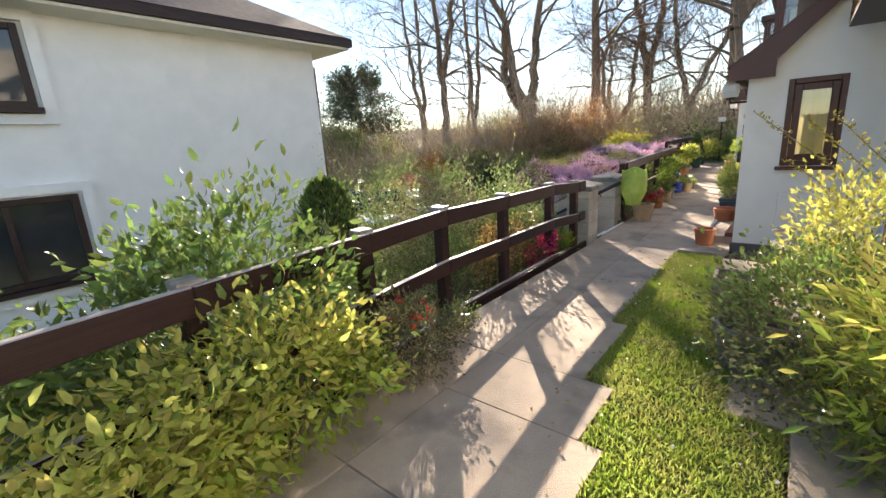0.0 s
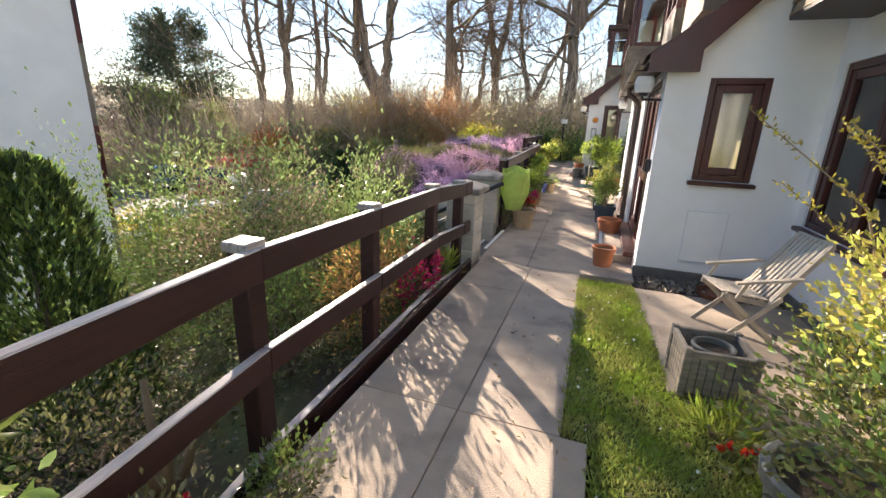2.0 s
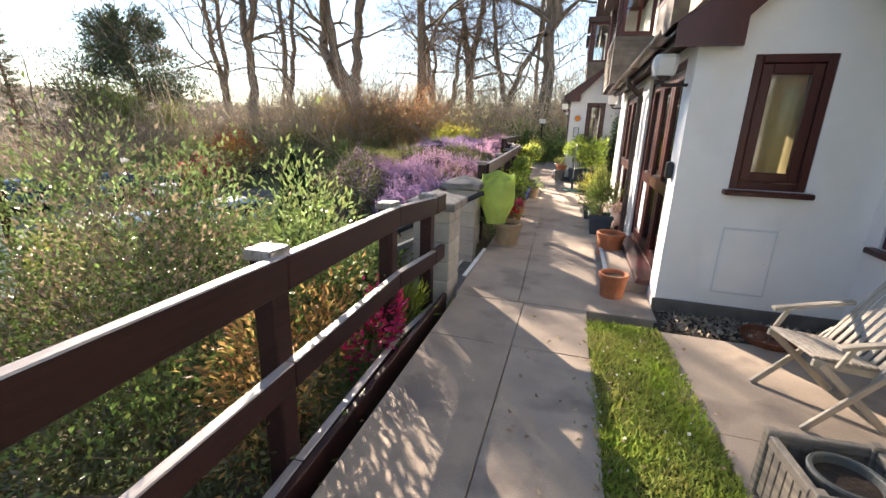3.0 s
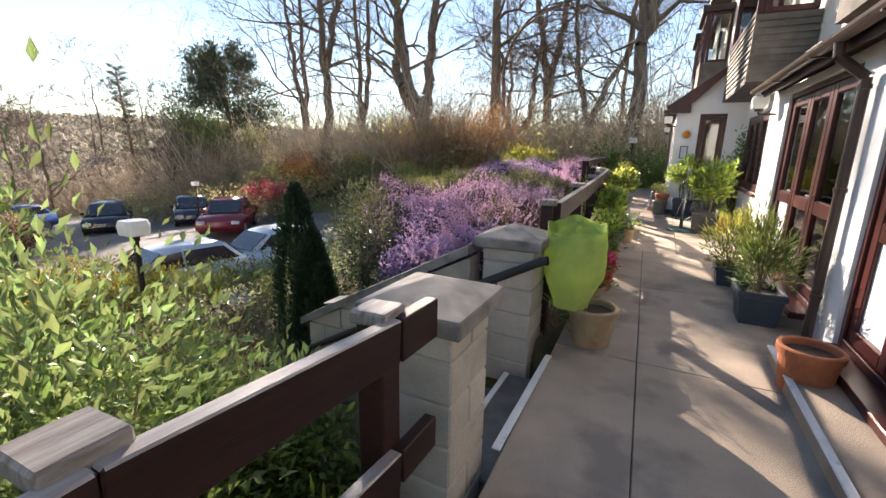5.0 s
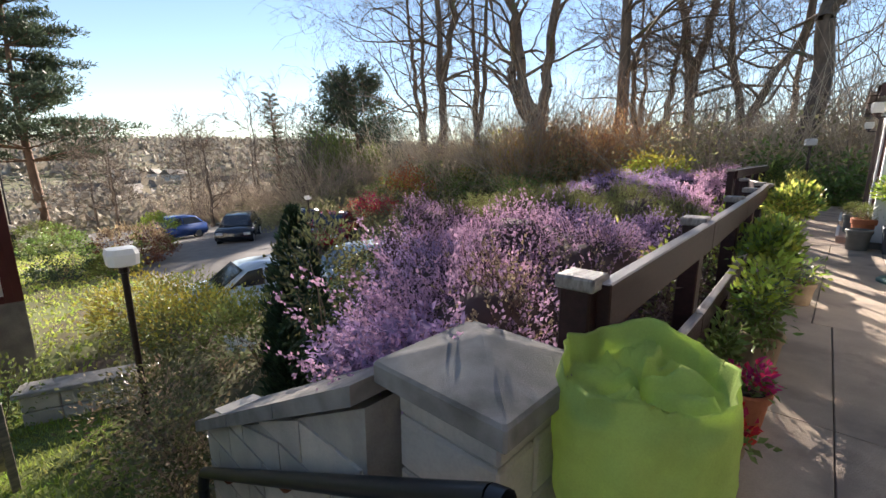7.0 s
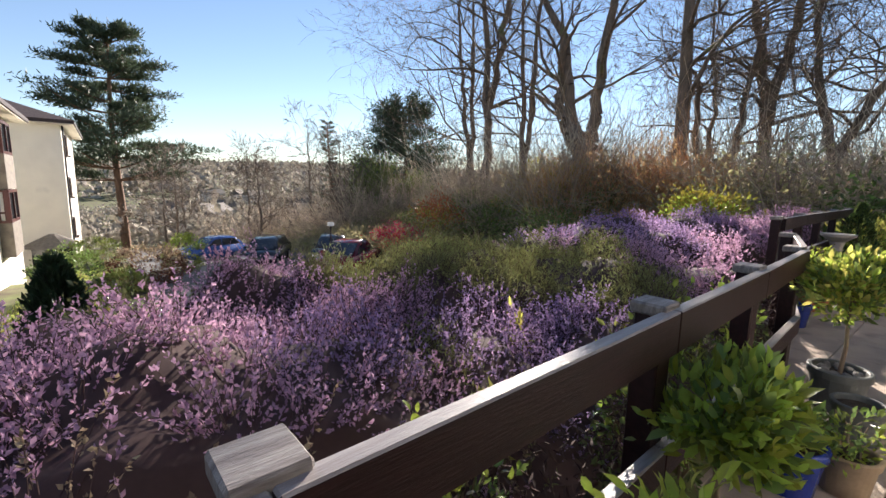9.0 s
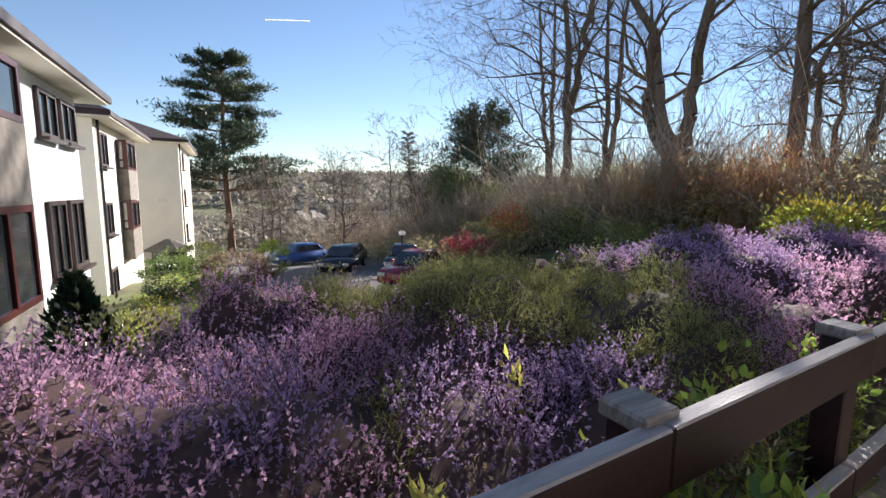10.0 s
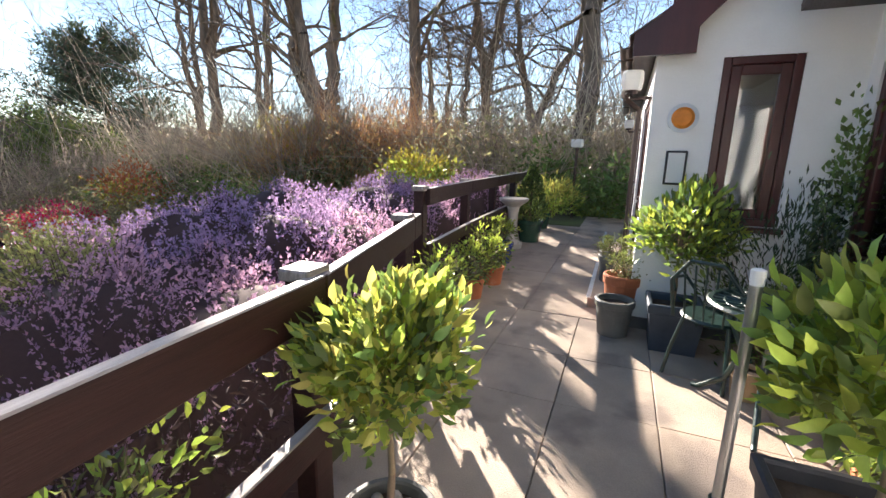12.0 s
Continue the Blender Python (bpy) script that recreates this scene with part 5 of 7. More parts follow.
def zone(x, y):
    """0 pink, 1 purple, 2 green, 3 straw."""
    w = 0.35 * np.sin(x * 1.7 + y) + 0.25 * np.sin(y * 2.3 - x * 3.1)
    green = ((y + 0.35 * x + w) > 8.6) & ((y + 0.35 * x + 1.4 * w) < 11.2) & (x < -2.55)
    purple = ((x < -3.5) & (y < 8.3)) | ((y > 13.5) & (x < -4.4 + w)) | (np.hypot(x + 3.2, (y - 10.6)) < 0.65) | (np.hypot(x + 3.3, y - 9.4) < 0.3)
    z = np.zeros(len(x), int)
    z[green] = 2
    z[purple] = 1
    z[(x > -2.95 - 0.2 * w) & (y < 10.2) & (rng.random(len(x)) < 0.55)] = 3
    return z


def sprigs(count, y0, y1, florets, fl, ln, each=12):
    """Heather sprigs that radiate from plumes, with dark woody gaps between them."""
    m = count // each
    px, py = rng.uniform(-6.6, -2.5, m), rng.uniform(y0, y1, m)
    gap = np.sin(px * 7.3 + 2.1 * np.sin(py * 3.7)) * np.sin(py * 6.1 + 1.7 * np.sin(px * 4.3))
    open_ = gap > -0.45 + 0.25 * smooth(-3.6, -2.8, px)
    px, py = px[open_], py[open_]
    m = len(px)
    lift, w = rng.uniform(-0.07, 0.09, m), np.repeat(np.arange(m), each)
    off = rng.normal(size=(m * each, 2)) * 0.055
    x, y = px[w] + off[:, 0], py[w] + off[:, 1]
    z, e = heather_top(x, y)
    keep = (e > 0.25) & (x < fence_x(y) - 0.3)
    x, y, z, off, w = x[keep], y[keep], (z + lift[w] - 6.0 * (off ** 2).sum(1))[keep], off[keep], w[keep]
    k = len(x)
    lean = unit(m) * 0.35
    d = np.concatenate([off * 9.0, np.ones((k, 1))], 1) + lean[w] + unit(k) * 0.25
    d /= np.linalg.norm(d, axis=1, keepdims=True)
    L = ln * rng.uniform(0.5, 1.35, k)
    base = np.stack([x, y, z - 0.09], 1)
    zn = zone(x, y)
    for c, mat, lab in ((0, "heathpink", "pink flowering heather"), (1, "heathpurple", "purple flowering heather"), (2, "heathgreen", "green heather without flowers"), (3, "dry", "straw-coloured faded heather sprigs")):
        s = zn == c
        m = int(s.sum())
        if not m:
            continue
        f = rng.random((m, florets)) ** 0.7
        P = base[s][:, None] + d[s][:, None] * (f * L[s][:, None])[..., None]
        D = d[s][:, None] * 0.8 + rng.normal(size=(m, florets, 3)) * 0.5
        me = leaves(P.reshape(-1, 3), D.reshape(-1, 3), fl * (1.5 if c == 2 else 1), fl * (0.3 if c == 2 else 0.55))
        tagged(part("heather", me, M[mat]), lab + " on the bank behind the fence", "heather", kind="stuff")
    Pb, Pt = base, base + d * L[:, None] * 0.85
    tagged(part("heather_stems", segments(Pb, Pt, np.full(k, 0.0022), np.full(k, 0.001), 3), M["heathbrown"]), "thin brown heather stems", "heather", kind="stuff")


sprigs(25000, 7.15, 12.8, 14, 0.02, 0.2)
sprigs(12500, 12.8, 20.9, 8, 0.034, 0.2)
# drooping front skirt of the heather over the stair wall
n = 6000
t = rng.random(n)
P = np.stack([-3.85 + 1.0 * t + rng.normal(size=n) * 0.07, 7.28 + rng.normal(size=n) * 0.1 + 0.25 * (1 - t), 0.85 * rng.random(n) ** 0.8 * (0.75 + 0.25 * t) - 0.2 * (1 - t)], 1)
tagged(part("heather", leaves(P, unit(n) + np.array([0, -0.4, 0.3]), 0.05, 0.02), M["heathpurple"]), "purple heather hanging over the bank edge", "heather", kind="stuff")
for px, py, pz in ((-2.95, 7.35, 0.9), (-2.8, 7.5, 0.85), (-3.05, 7.55, 0.95), (-3.2, 7.3, 0.7)):
    n = 900
    u = rng.random(n)
    br = rng.integers(0, 14, n)
    bd = unit(14) * np.array([0.7, 0.7, 0.4]) + np.array([0.0, -0.1, 0.7])
    P = np.array([px, py, pz - 0.35]) + bd[br] * (0.1 + 0.5 * u)[:, None] + rng.normal(size=(n, 3)) * 0.012
    tagged(part("heather", leaves(P, bd[br] + unit(n) * 0.7, 0.022, 0.013), M["heathpink"]), "pale pink heather plume beside the pier", "heather", kind="stuff")
n = 5000
P = np.stack([rng.uniform(-2.62, -2.42, n), rng.uniform(7.6, 14, n), rng.uniform(0.05, 0.85, n)], 1)
P[:, 0] += fence_x(P[:, 1]) + 2.38
tagged(part("heather_skirt", leaves(P, unit(n), 0.05, 0.012), M["heathbrown"]), "brown heather stems behind the fence rails", "heather", kind="stuff")

# ---- shrubs ----
def bush(label, x, y, z0, radii, n, ll, lw, mats, clumps=30, spread=0.26, stems=7, name="shrub", shell=0.55, lift=0.3, category="shrub", group="", broad=False):
    """A shrub: branching stems from the foot and leaves gathered round their ends. z0: foot height."""
    e = empty(name, pose(x, y, z0), label, category, group)
    for k in range(stems):
        a = rng.uniform(0, 2 * math.pi)
        tip = np.array([math.cos(a) * radii[0] * 0.7, math.sin(a) * radii[1] * 0.7, radii[2] * rng.uniform(0.9, 1.7)])
        m = tip * np.array([0.35, 0.35, 0.5]) + rng.normal(size=3) * 0.03
        rr = 0.008 + 0.008 * max(radii)
        part("stem", segments([np.zeros(3), m], [m, tip], [rr, rr * 0.6], [rr * 0.6, rr * 0.2], 5), M["twig"], e)
    C, D = clumped(n, radii, clumps, spread, shell, lift)
    C[:, 2] = np.maximum(C[:, 2] + radii[2], 0.02)
    w = rng.random(n)
    cut = np.linspace(0, 1, len(mats) + 1)
    # colours gather by height: the last of mats lands on top
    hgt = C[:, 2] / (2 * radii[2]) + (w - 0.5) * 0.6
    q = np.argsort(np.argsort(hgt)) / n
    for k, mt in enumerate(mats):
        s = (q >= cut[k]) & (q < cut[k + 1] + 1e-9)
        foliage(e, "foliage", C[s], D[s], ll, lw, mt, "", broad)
    return e


G = lambda x, y: float(gz(x, y)) - 0.02
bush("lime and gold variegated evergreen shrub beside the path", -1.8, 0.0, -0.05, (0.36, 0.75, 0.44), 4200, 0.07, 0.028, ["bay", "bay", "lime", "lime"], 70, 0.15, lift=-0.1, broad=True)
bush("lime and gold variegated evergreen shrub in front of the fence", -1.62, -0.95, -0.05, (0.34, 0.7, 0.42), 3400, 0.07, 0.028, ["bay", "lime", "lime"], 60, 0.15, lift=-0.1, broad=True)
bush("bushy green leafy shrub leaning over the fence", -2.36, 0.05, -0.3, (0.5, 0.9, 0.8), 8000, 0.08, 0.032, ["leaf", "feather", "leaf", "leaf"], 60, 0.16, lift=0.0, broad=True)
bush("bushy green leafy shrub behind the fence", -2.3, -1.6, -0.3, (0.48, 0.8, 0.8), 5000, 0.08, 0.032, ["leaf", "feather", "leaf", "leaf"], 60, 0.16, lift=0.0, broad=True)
e = bush("dark twiggy shrub with red blooms at the path edge", -1.83, 1.1, -0.03, (0.27, 0.36, 0.29), 4200, 0.035, 0.016, ["dry", "olive", "olive"], 34, 0.24)
C = unit(14) * np.array([0.2, 0.25, 0.12]) + np.array([-0.15, 0, 0.42])
foliage(e, "bloom", np.repeat(C, 9, 0) + rng.normal(size=(126, 3)) * 0.012, unit(126), 0.035, 0.024, "redflower", "red blooms")
bush("low shrub with small pale leaves in the path border", -2.0, 1.75, -0.03, (0.15, 0.3, 0.12), 900, 0.035, 0.018, ["olive", "leaf"], 16, 0.25)
bush("tall green holly tree in front of the pine", -35.5, 27.6, -3.0, (2.3, 2.1, 3.4), 7500, 0.26, 0.12, ["leaf", "hedge", "hedge"], 60, 0.2, 9, name="holly_tree", category="tree")
bush("tall green holly tree at the edge of the wood", -32.0, 29.2, -2.6, (1.8, 1.8, 2.4), 4200, 0.24, 0.11, ["leaf", "hedge"], 44, 0.22, 9, name="holly_tree", category="tree")
# garden below the fence
for x, y, rx_, ry_, rz_, n_, mt, lab in (
        (-3.2, 1.6, 0.6, 0.8, 0.42, 2600, ["dry", "olive"], "sprawling twiggy shrub with glossy dark leaves"),
        (-3.1, 3.1, 0.65, 0.75, 0.5, 3600, ["olive", "olive", "leaf"], "glossy small-leaved cotoneaster shrub"),
        (-3.9, 3.8, 0.85, 0.75, 1.0, 8000, ["olive", "olive", "dry"], "glossy small-leaved cotoneaster shrub"),
        (-5.0, 3.3, 0.9, 0.8, 1.15, 6500, ["olive", "leaf"], "olive evergreen shrub in the lower garden"),
        (-5.6, 2.0, 0.8, 0.9, 0.5, 2400, ["leaf", "hedge"], "green shrub in the lower garden"),
        (-6.3, 3.9, 0.9, 0.8, 0.5, 2600, ["hedge", "leaf"], "yellow-green shrub in the lower garden"),
        (-3.3, 0.7, 0.6, 0.5, 0.35, 1600, ["dry", "heathpurple"], "low brown shrub with lilac flowers"),
        (-4.9, 0.4, 0.8, 0.8, 0.5, 1800, ["dry", "olive"], "twiggy shrub below the white wall")):
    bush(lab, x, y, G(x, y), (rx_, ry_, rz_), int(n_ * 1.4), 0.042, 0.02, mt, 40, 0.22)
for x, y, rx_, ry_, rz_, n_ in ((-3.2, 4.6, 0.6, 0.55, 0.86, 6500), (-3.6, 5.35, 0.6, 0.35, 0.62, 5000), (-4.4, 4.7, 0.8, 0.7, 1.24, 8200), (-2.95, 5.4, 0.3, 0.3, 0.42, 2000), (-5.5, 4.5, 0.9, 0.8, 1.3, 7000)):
    # palest leaf goes last, so the top quarter is coloured as sunlit
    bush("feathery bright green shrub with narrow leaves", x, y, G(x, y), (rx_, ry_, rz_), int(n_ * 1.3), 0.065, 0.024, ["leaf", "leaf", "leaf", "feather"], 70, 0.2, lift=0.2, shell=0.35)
e = bush("orange and red leaved nandina shrub by the fence", -2.55, 3.55, G(-2.55, 3.55), (0.2, 0.5, 0.52), 2800, 0.055, 0.018, ["olive", "amber", "amber"], 20, 0.25)
e = bush("magenta flowering plant at the fence foot", -2.47, 4.3, G(-2.47, 4.3), (0.14, 0.26, 0.36), 1100, 0.06, 0.024, ["leaf", "pinkflower", "pinkflower"], 14, 0.25)
bush("tufted green plant beside the pier", -2.48, 4.95, G(-2.48, 4.95), (0.14, 0.2, 0.25), 500, 0.11, 0.014, ["leaf", "bay"], 12, 0.3, lift=1.0)
for x, y in ((-2.62, 1.25), (-2.7, 1.75), (-2.6, 0.6)):
    st = empty("woody_stump", pose(x, y, G(x, y)), "gnarled bare brown shrub stems cut short", "stump")
    for k in range(5):
        a = rng.uniform(0, 6.3)
        p = [np.zeros(3), np.array([math.cos(a) * 0.1, math.sin(a) * 0.1, 0.25]), np.array([math.cos(a) * 0.22, math.sin(a) * 0.25, rng.uniform(0.45, 0.75)])]
        part("stem", tube(p, 0.035, 7, 0.016), M["twig"], st)


def conifer_cone(label, x, y, z0, h, r, n, mats, name="conifer", power=0.7, ll=0.08):
    e = empty(name, pose(x, y, z0), label, "conifer")
    part("trunk", tube([(0, 0, 0), (0, 0, h * 0.9)], max(0.02, r * 0.12), 7, 0.008), M["bark"], e)
    f = rng.random(n) ** 0.8
    a = rng.uniform(0, 2 * math.pi, n)
    R = r * (np.sin(np.clip(1 - f, 0, 1) * math.pi * 0.62) ** power) * (0.82 + 0.18 * np.sin(a * 5 + f * 9)) * rng.uniform(0.7, 1.05, n)
    C = np.stack([R * np.cos(a), R * np.sin(a), 0.03 + f * h * 0.97], 1)
    D = np.stack([np.cos(a) * 0.6, np.sin(a) * 0.6, np.full(n, 1.1)], 1) + unit(n) * 0.4
    for k, mt in enumerate(mats):
        s = rng.random(n) < 0.5 if k == 0 and len(mats) > 1 else np.ones(n, bool)
        foliage(e, "foliage", C[s], D[s], ll, ll * 0.35, mt)
    return e


conifer_cone("dense dark green rounded dwarf conifer", -4.45, 2.28, G(-4.45, 2.28), 1.28 - G(-4.45, 2.28), 0.6, 9000, ["cypress", "leaf"], power=0.42)
conifer_cone("narrow dark green cypress in the lower garden", -5.95, 8.35, G(-5.95, 8.35), 0.95 - G(-5.95, 8.35), 0.42, 5500, ["cypress"])
conifer_cone("narrow dark green cypress beside the heather", -5.3, 7.95, G(-5.3, 7.95), 0.45 - G(-5.3, 7.95), 0.34, 4500, ["cypress"])
conifer_cone("small dark cypress at the bank foot", -4.95, 7.75, G(-4.95, 7.75), 0.1 - G(-4.95, 7.75), 0.26, 2600, ["cypress"])
for x, y, rx_, ry_, rz_, n_, mt, lab, ll in (
        (-6.6, 7.1, 0.9, 0.6, 0.42, 3000, ["dry", "dry", "olive"], "brown twiggy deciduous shrub in the lower garden", 0.06),
        (-5.5, 6.95, 0.5, 0.4, 0.35, 1600, ["dry", "olive"], "brown twiggy shrub beside the stair foot", 0.05),
        (-7.7, 8.6, 1.1, 0.8, 0.5, 3200, ["dry", "hedge", "hedge"], "russet and green shrub beside the garden lamp", 0.07),
        (-9.6, 8.4, 1.2, 0.9, 0.45, 3600, ["olive", "hedge", "yellow"], "yellow-green shrub in the lower garden", 0.08),
        (-11.6, 8.0, 1.0, 0.8, 0.55, 2600, ["hedge", "yellow", "yellow"], "golden yellow shrub near the building", 0.08),
        (-12.4, 8.9, 1.2, 0.7, 0.4, 2600, ["hedge", "hedge"], "green hedge shrub near the parked cars", 0.08),
        (-8.6, 5.9, 0.5, 0.5, 0.4, 1500, ["leaf", "hedge"], "green leafy shrub behind the bench", 0.06),
        (-7.2, 10.2, 1.2, 1.0, 0.55, 3200, ["dry", "olive", "leaf"], "olive shrub below the heather bank", 0.07),
        (-8.2, 12.5, 1.4, 1.4, 0.6, 3200, ["olive", "leaf"], "olive shrub below the heather bank", 0.08),
        (-8.6, 15.5, 1.6, 1.5, 0.8, 3600, ["olive", "leaf", "dry"], "mixed shrub below the heather bank", 0.09),
        (-22.0, 9.9, 1.5, 1.3, 0.75, 5200, ["rust", "rust", "dry"], "clipped dark domed shrub beside the road", 0.1),
        (-20.6, 7.5, 1.1, 0.9, 0.85, 3400, ["cypress", "leaf"], "dark green shrub at the apartment block", 0.1),
        (-26.0, 11.5, 1.1, 0.9, 0.9, 2400, ["hedge", "bay"], "bright green laurel shrub beside the road", 0.12),
        (-35.0, 8.0, 1.7, 1.4, 0.85, 3400, ["hedge", "hedge"], "rounded yellow-green clipped shrub", 0.12),
        (-20.3, 8.95, 0.9, 0.7, 0.4, 2200, ["hedge", "hedge"], "clipped yellow-green hedge beside the road", 0.12),
        (-20.0, 20.2, 1.3, 1.2, 0.95, 2400, ["olive", "redflower", "pinkflower"], "red and pink flowering rhododendron", 0.1),
        (-20.3, 23.0, 1.6, 1.4, 1.2, 2800, ["dry", "yellow", "terracotta"], "golden orange ornamental shrub", 0.16),
        (-12.0, 22.0, 2.0, 1.6, 1.0, 3400, ["olive", "leaf"], "evergreen shrub beyond the heather", 0.11),
        (-6.6, 21.8, 1.0, 0.8, 0.7, 2400, ["leaf", "bay", "yellow"], "bright yellow-green laurel behind the heather", 0.13),
        (-8.6, 21.5, 1.2, 1.0, 0.7, 2400, ["leaf", "bay"], "green laurel behind the heather", 0.12)):
    clipped = x < -18 and y < 12
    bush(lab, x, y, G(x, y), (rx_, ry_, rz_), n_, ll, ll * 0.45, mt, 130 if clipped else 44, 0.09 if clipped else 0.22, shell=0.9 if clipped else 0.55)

for x, y, rx_, ry_, rz_, n_ in ((-4.35, 7.75, 0.35, 0.3, 0.55, 2200), (-4.9, 8.7, 0.45, 0.45, 0.38, 1600), (-5.6, 9.5, 0.5, 0.5, 0.38, 1600)):
    bush("dark evergreen shrub at the edge of the heather bank", x, y, G(x, y), (rx_, ry_, rz_), n_, 0.05, 0.02, ["cypress", "olive"], 40, 0.2)
# shrubs on the house side, near the start
bush("large glossy dark-leaved shrub in a pot bed by the house", 0.45, 2.2, -0.04, (0.52, 0.75, 0.45), 8500, 0.045, 0.022, ["olive", "olive", "leaf"], 50, 0.22)
bush("tall twiggy shrub with fresh yellow-green leaves", 0.62, 2.9, -0.04, (0.42, 0.6, 0.66), 3600, 0.05, 0.025, ["olive", "lime", "lime"], 40, 0.2, 12)
bush("upright shrub with long bright green leaves", 0.78, 1.5, -0.04, (0.38, 0.5, 0.62), 2600, 0.1, 0.024, ["leaf", "bay", "lime"], 26, 0.22, 9)
bush("grassy green clump at the lawn edge", -0.12, 2.95, -0.03, (0.12, 0.12, 0.07), 380, 0.11, 0.01, ["grass", "bay"], 10, 0.35, lift=1.1)
fb = empty("forsythia_branch", pose(0.7, 3.2, 0.2), "arching forsythia sprays with small yellow leaves", "shrub")
for k, (a, b, c) in enumerate((((0, 0, 0), (-0.25, 0.3, 1.0), (-0.85, 0.45, 1.5)), ((0, 0, 0), (-0.1, 0.4, 0.7), (-0.6, 0.5, 1.1)), ((0, 0, 0), (0.0, -0.1, 0.9), (-0.5, 0.1, 1.42)), ((0, 0, 0), (0.05, 0.5, 1.0), (-0.35, 0.6, 1.46)))):
    part("spray", tube([a, b, c], 0.009, 5, 0.003), M["twig"], fb)
    n = 90
    u = rng.uniform(0.35, 1, n)
    P = np.where(u[:, None] < 0.5, np.array(a) + (np.array(b) - a) * u[:, None] * 2, np.array(b) + (np.array(c) - b) * (u[:, None] * 2 - 1))
    foliage(fb, "leaf_tuft", P + rng.normal(size=(n, 3)) * 0.012, unit(n) + np.array([0, 0, 0.5]), 0.04, 0.018, "yellow")["kind"] = "stuff"

# ---- pots and planters ----
def pot(label, x, y, z0, r, h, mat, soil=True, square=False, name="plant_pot", flare=0.78, group="", turn=0.0):
    """A hollow pot with a thick rolled rim, and soil inside."""
    e = empty(name, pose(x, y, z0, 0, 0, turn), label, "plant pot", group)
    rim = r * 1.0
    prof = [(r * flare, 0), (r * (flare + (1 - flare) * 0.75), h * 0.8), (r * 0.95, h * 0.8), (rim * 1.03, h * 0.82), (rim * 1.05, h * 0.97), (rim * 1.0, h), (rim * 0.9, h), (rim * 0.86, h * 0.97), (r * flare * 0.85, 0.03), (0.001, 0.03)]
    part("body", lathe(prof, 4 if square else 28, None, (0, 0, 0), square), M[mat], e, smooth=False)
    if soil:
        part("compost", lathe([(0.001, h * 0.86), (rim * 0.865, h * 0.85)], 20, None, (0, 0, 0)) if not square else lathe([(0.001, h * 0.86), (rim * 0.85, h * 0.85)], 4, None, (0, 0, 0), True), M["soil"], e)
    return e


def potted_tree(label, x, y, z0, stem, rad, n, ll, lw, mats, flat=0.85, group="", name="bay_tree"):
    """A standard tree: bare stem and a leafy head."""
    e = empty(name, pose(x, y, z0), label, "potted tree", group)
    part("stem", tube([(0, 0, -0.06), (0.012, 0.01, stem * 0.5), (0, 0.015, stem), (0.01, 0, stem + rad)], 0.016, 8, 0.008), M["twig"], e)
    P0, P1 = [], []
    for k in range(16):
        d = unit(1)[0] * np.array([1, 1, 0.8])
        P0.append((0, 0.01, stem + rad * rng.uniform(0.1, 0.9)))
        P1.append(np.array([0, 0, stem + rad]) + d * rad * 0.8)
    part("twig_mass", segments(P0, P1, np.full(16, 0.006), np.full(16, 0.002), 4), M["twig"], e)["kind"] = "stuff"
    C, D = clumped(n, (rad, rad, rad * flat), 34, 0.2, 0.5, 0.7)
    C[:, 2] += stem + rad
    q = rng.random(n)
    for k, mt in enumerate(mats):
        s = (q >= k / len(mats)) & (q < (k + 1) / len(mats))
        foliage(e, "foliage", C[s], D[s], ll, lw, mt, "", True)
    return e


pot("terracotta pot of dark soil on the paving", -0.73, 5.86, 0.0, 0.13, 0.23, "terracotta")
pot("terracotta pot of dark soil standing on the paving beside the step", -0.66, 7.3, 0.0, 0.165, 0.3, "terracotta")
pot("slate blue square planter against the house front", -0.72, 8.55, 0.0, 0.17, 0.3, "slatepot", True, True)
bush("feathery green plant in a slate blue planter", -0.72, 8.55, 0.26, (0.2, 0.2, 0.32), 1500, 0.09, 0.012, ["leaf", "hedge"], 20, 0.25, name="potted_plant", lift=1.0, category="potted plant")
pot("dark blue planter beside the second door", -0.8, 9.7, 0.0, 0.14, 0.22, "slatepot", True, True)
bush("yellow-green feathery plant in a blue planter", -0.8, 9.7, 0.19, (0.2, 0.2, 0.3), 1200, 0.09, 0.012, ["hedge", "lime"], 20, 0.25, name="potted_plant", lift=1.0, category="potted plant")
pot("pale clay pot under a green fleece cover", -1.95, 7.38, 0.0, 0.185, 0.3, "stoneware", flare=0.72)
# fleece-wrapped plant
bm = bmesh.new()
rings, sd = 40, 72
prev = None
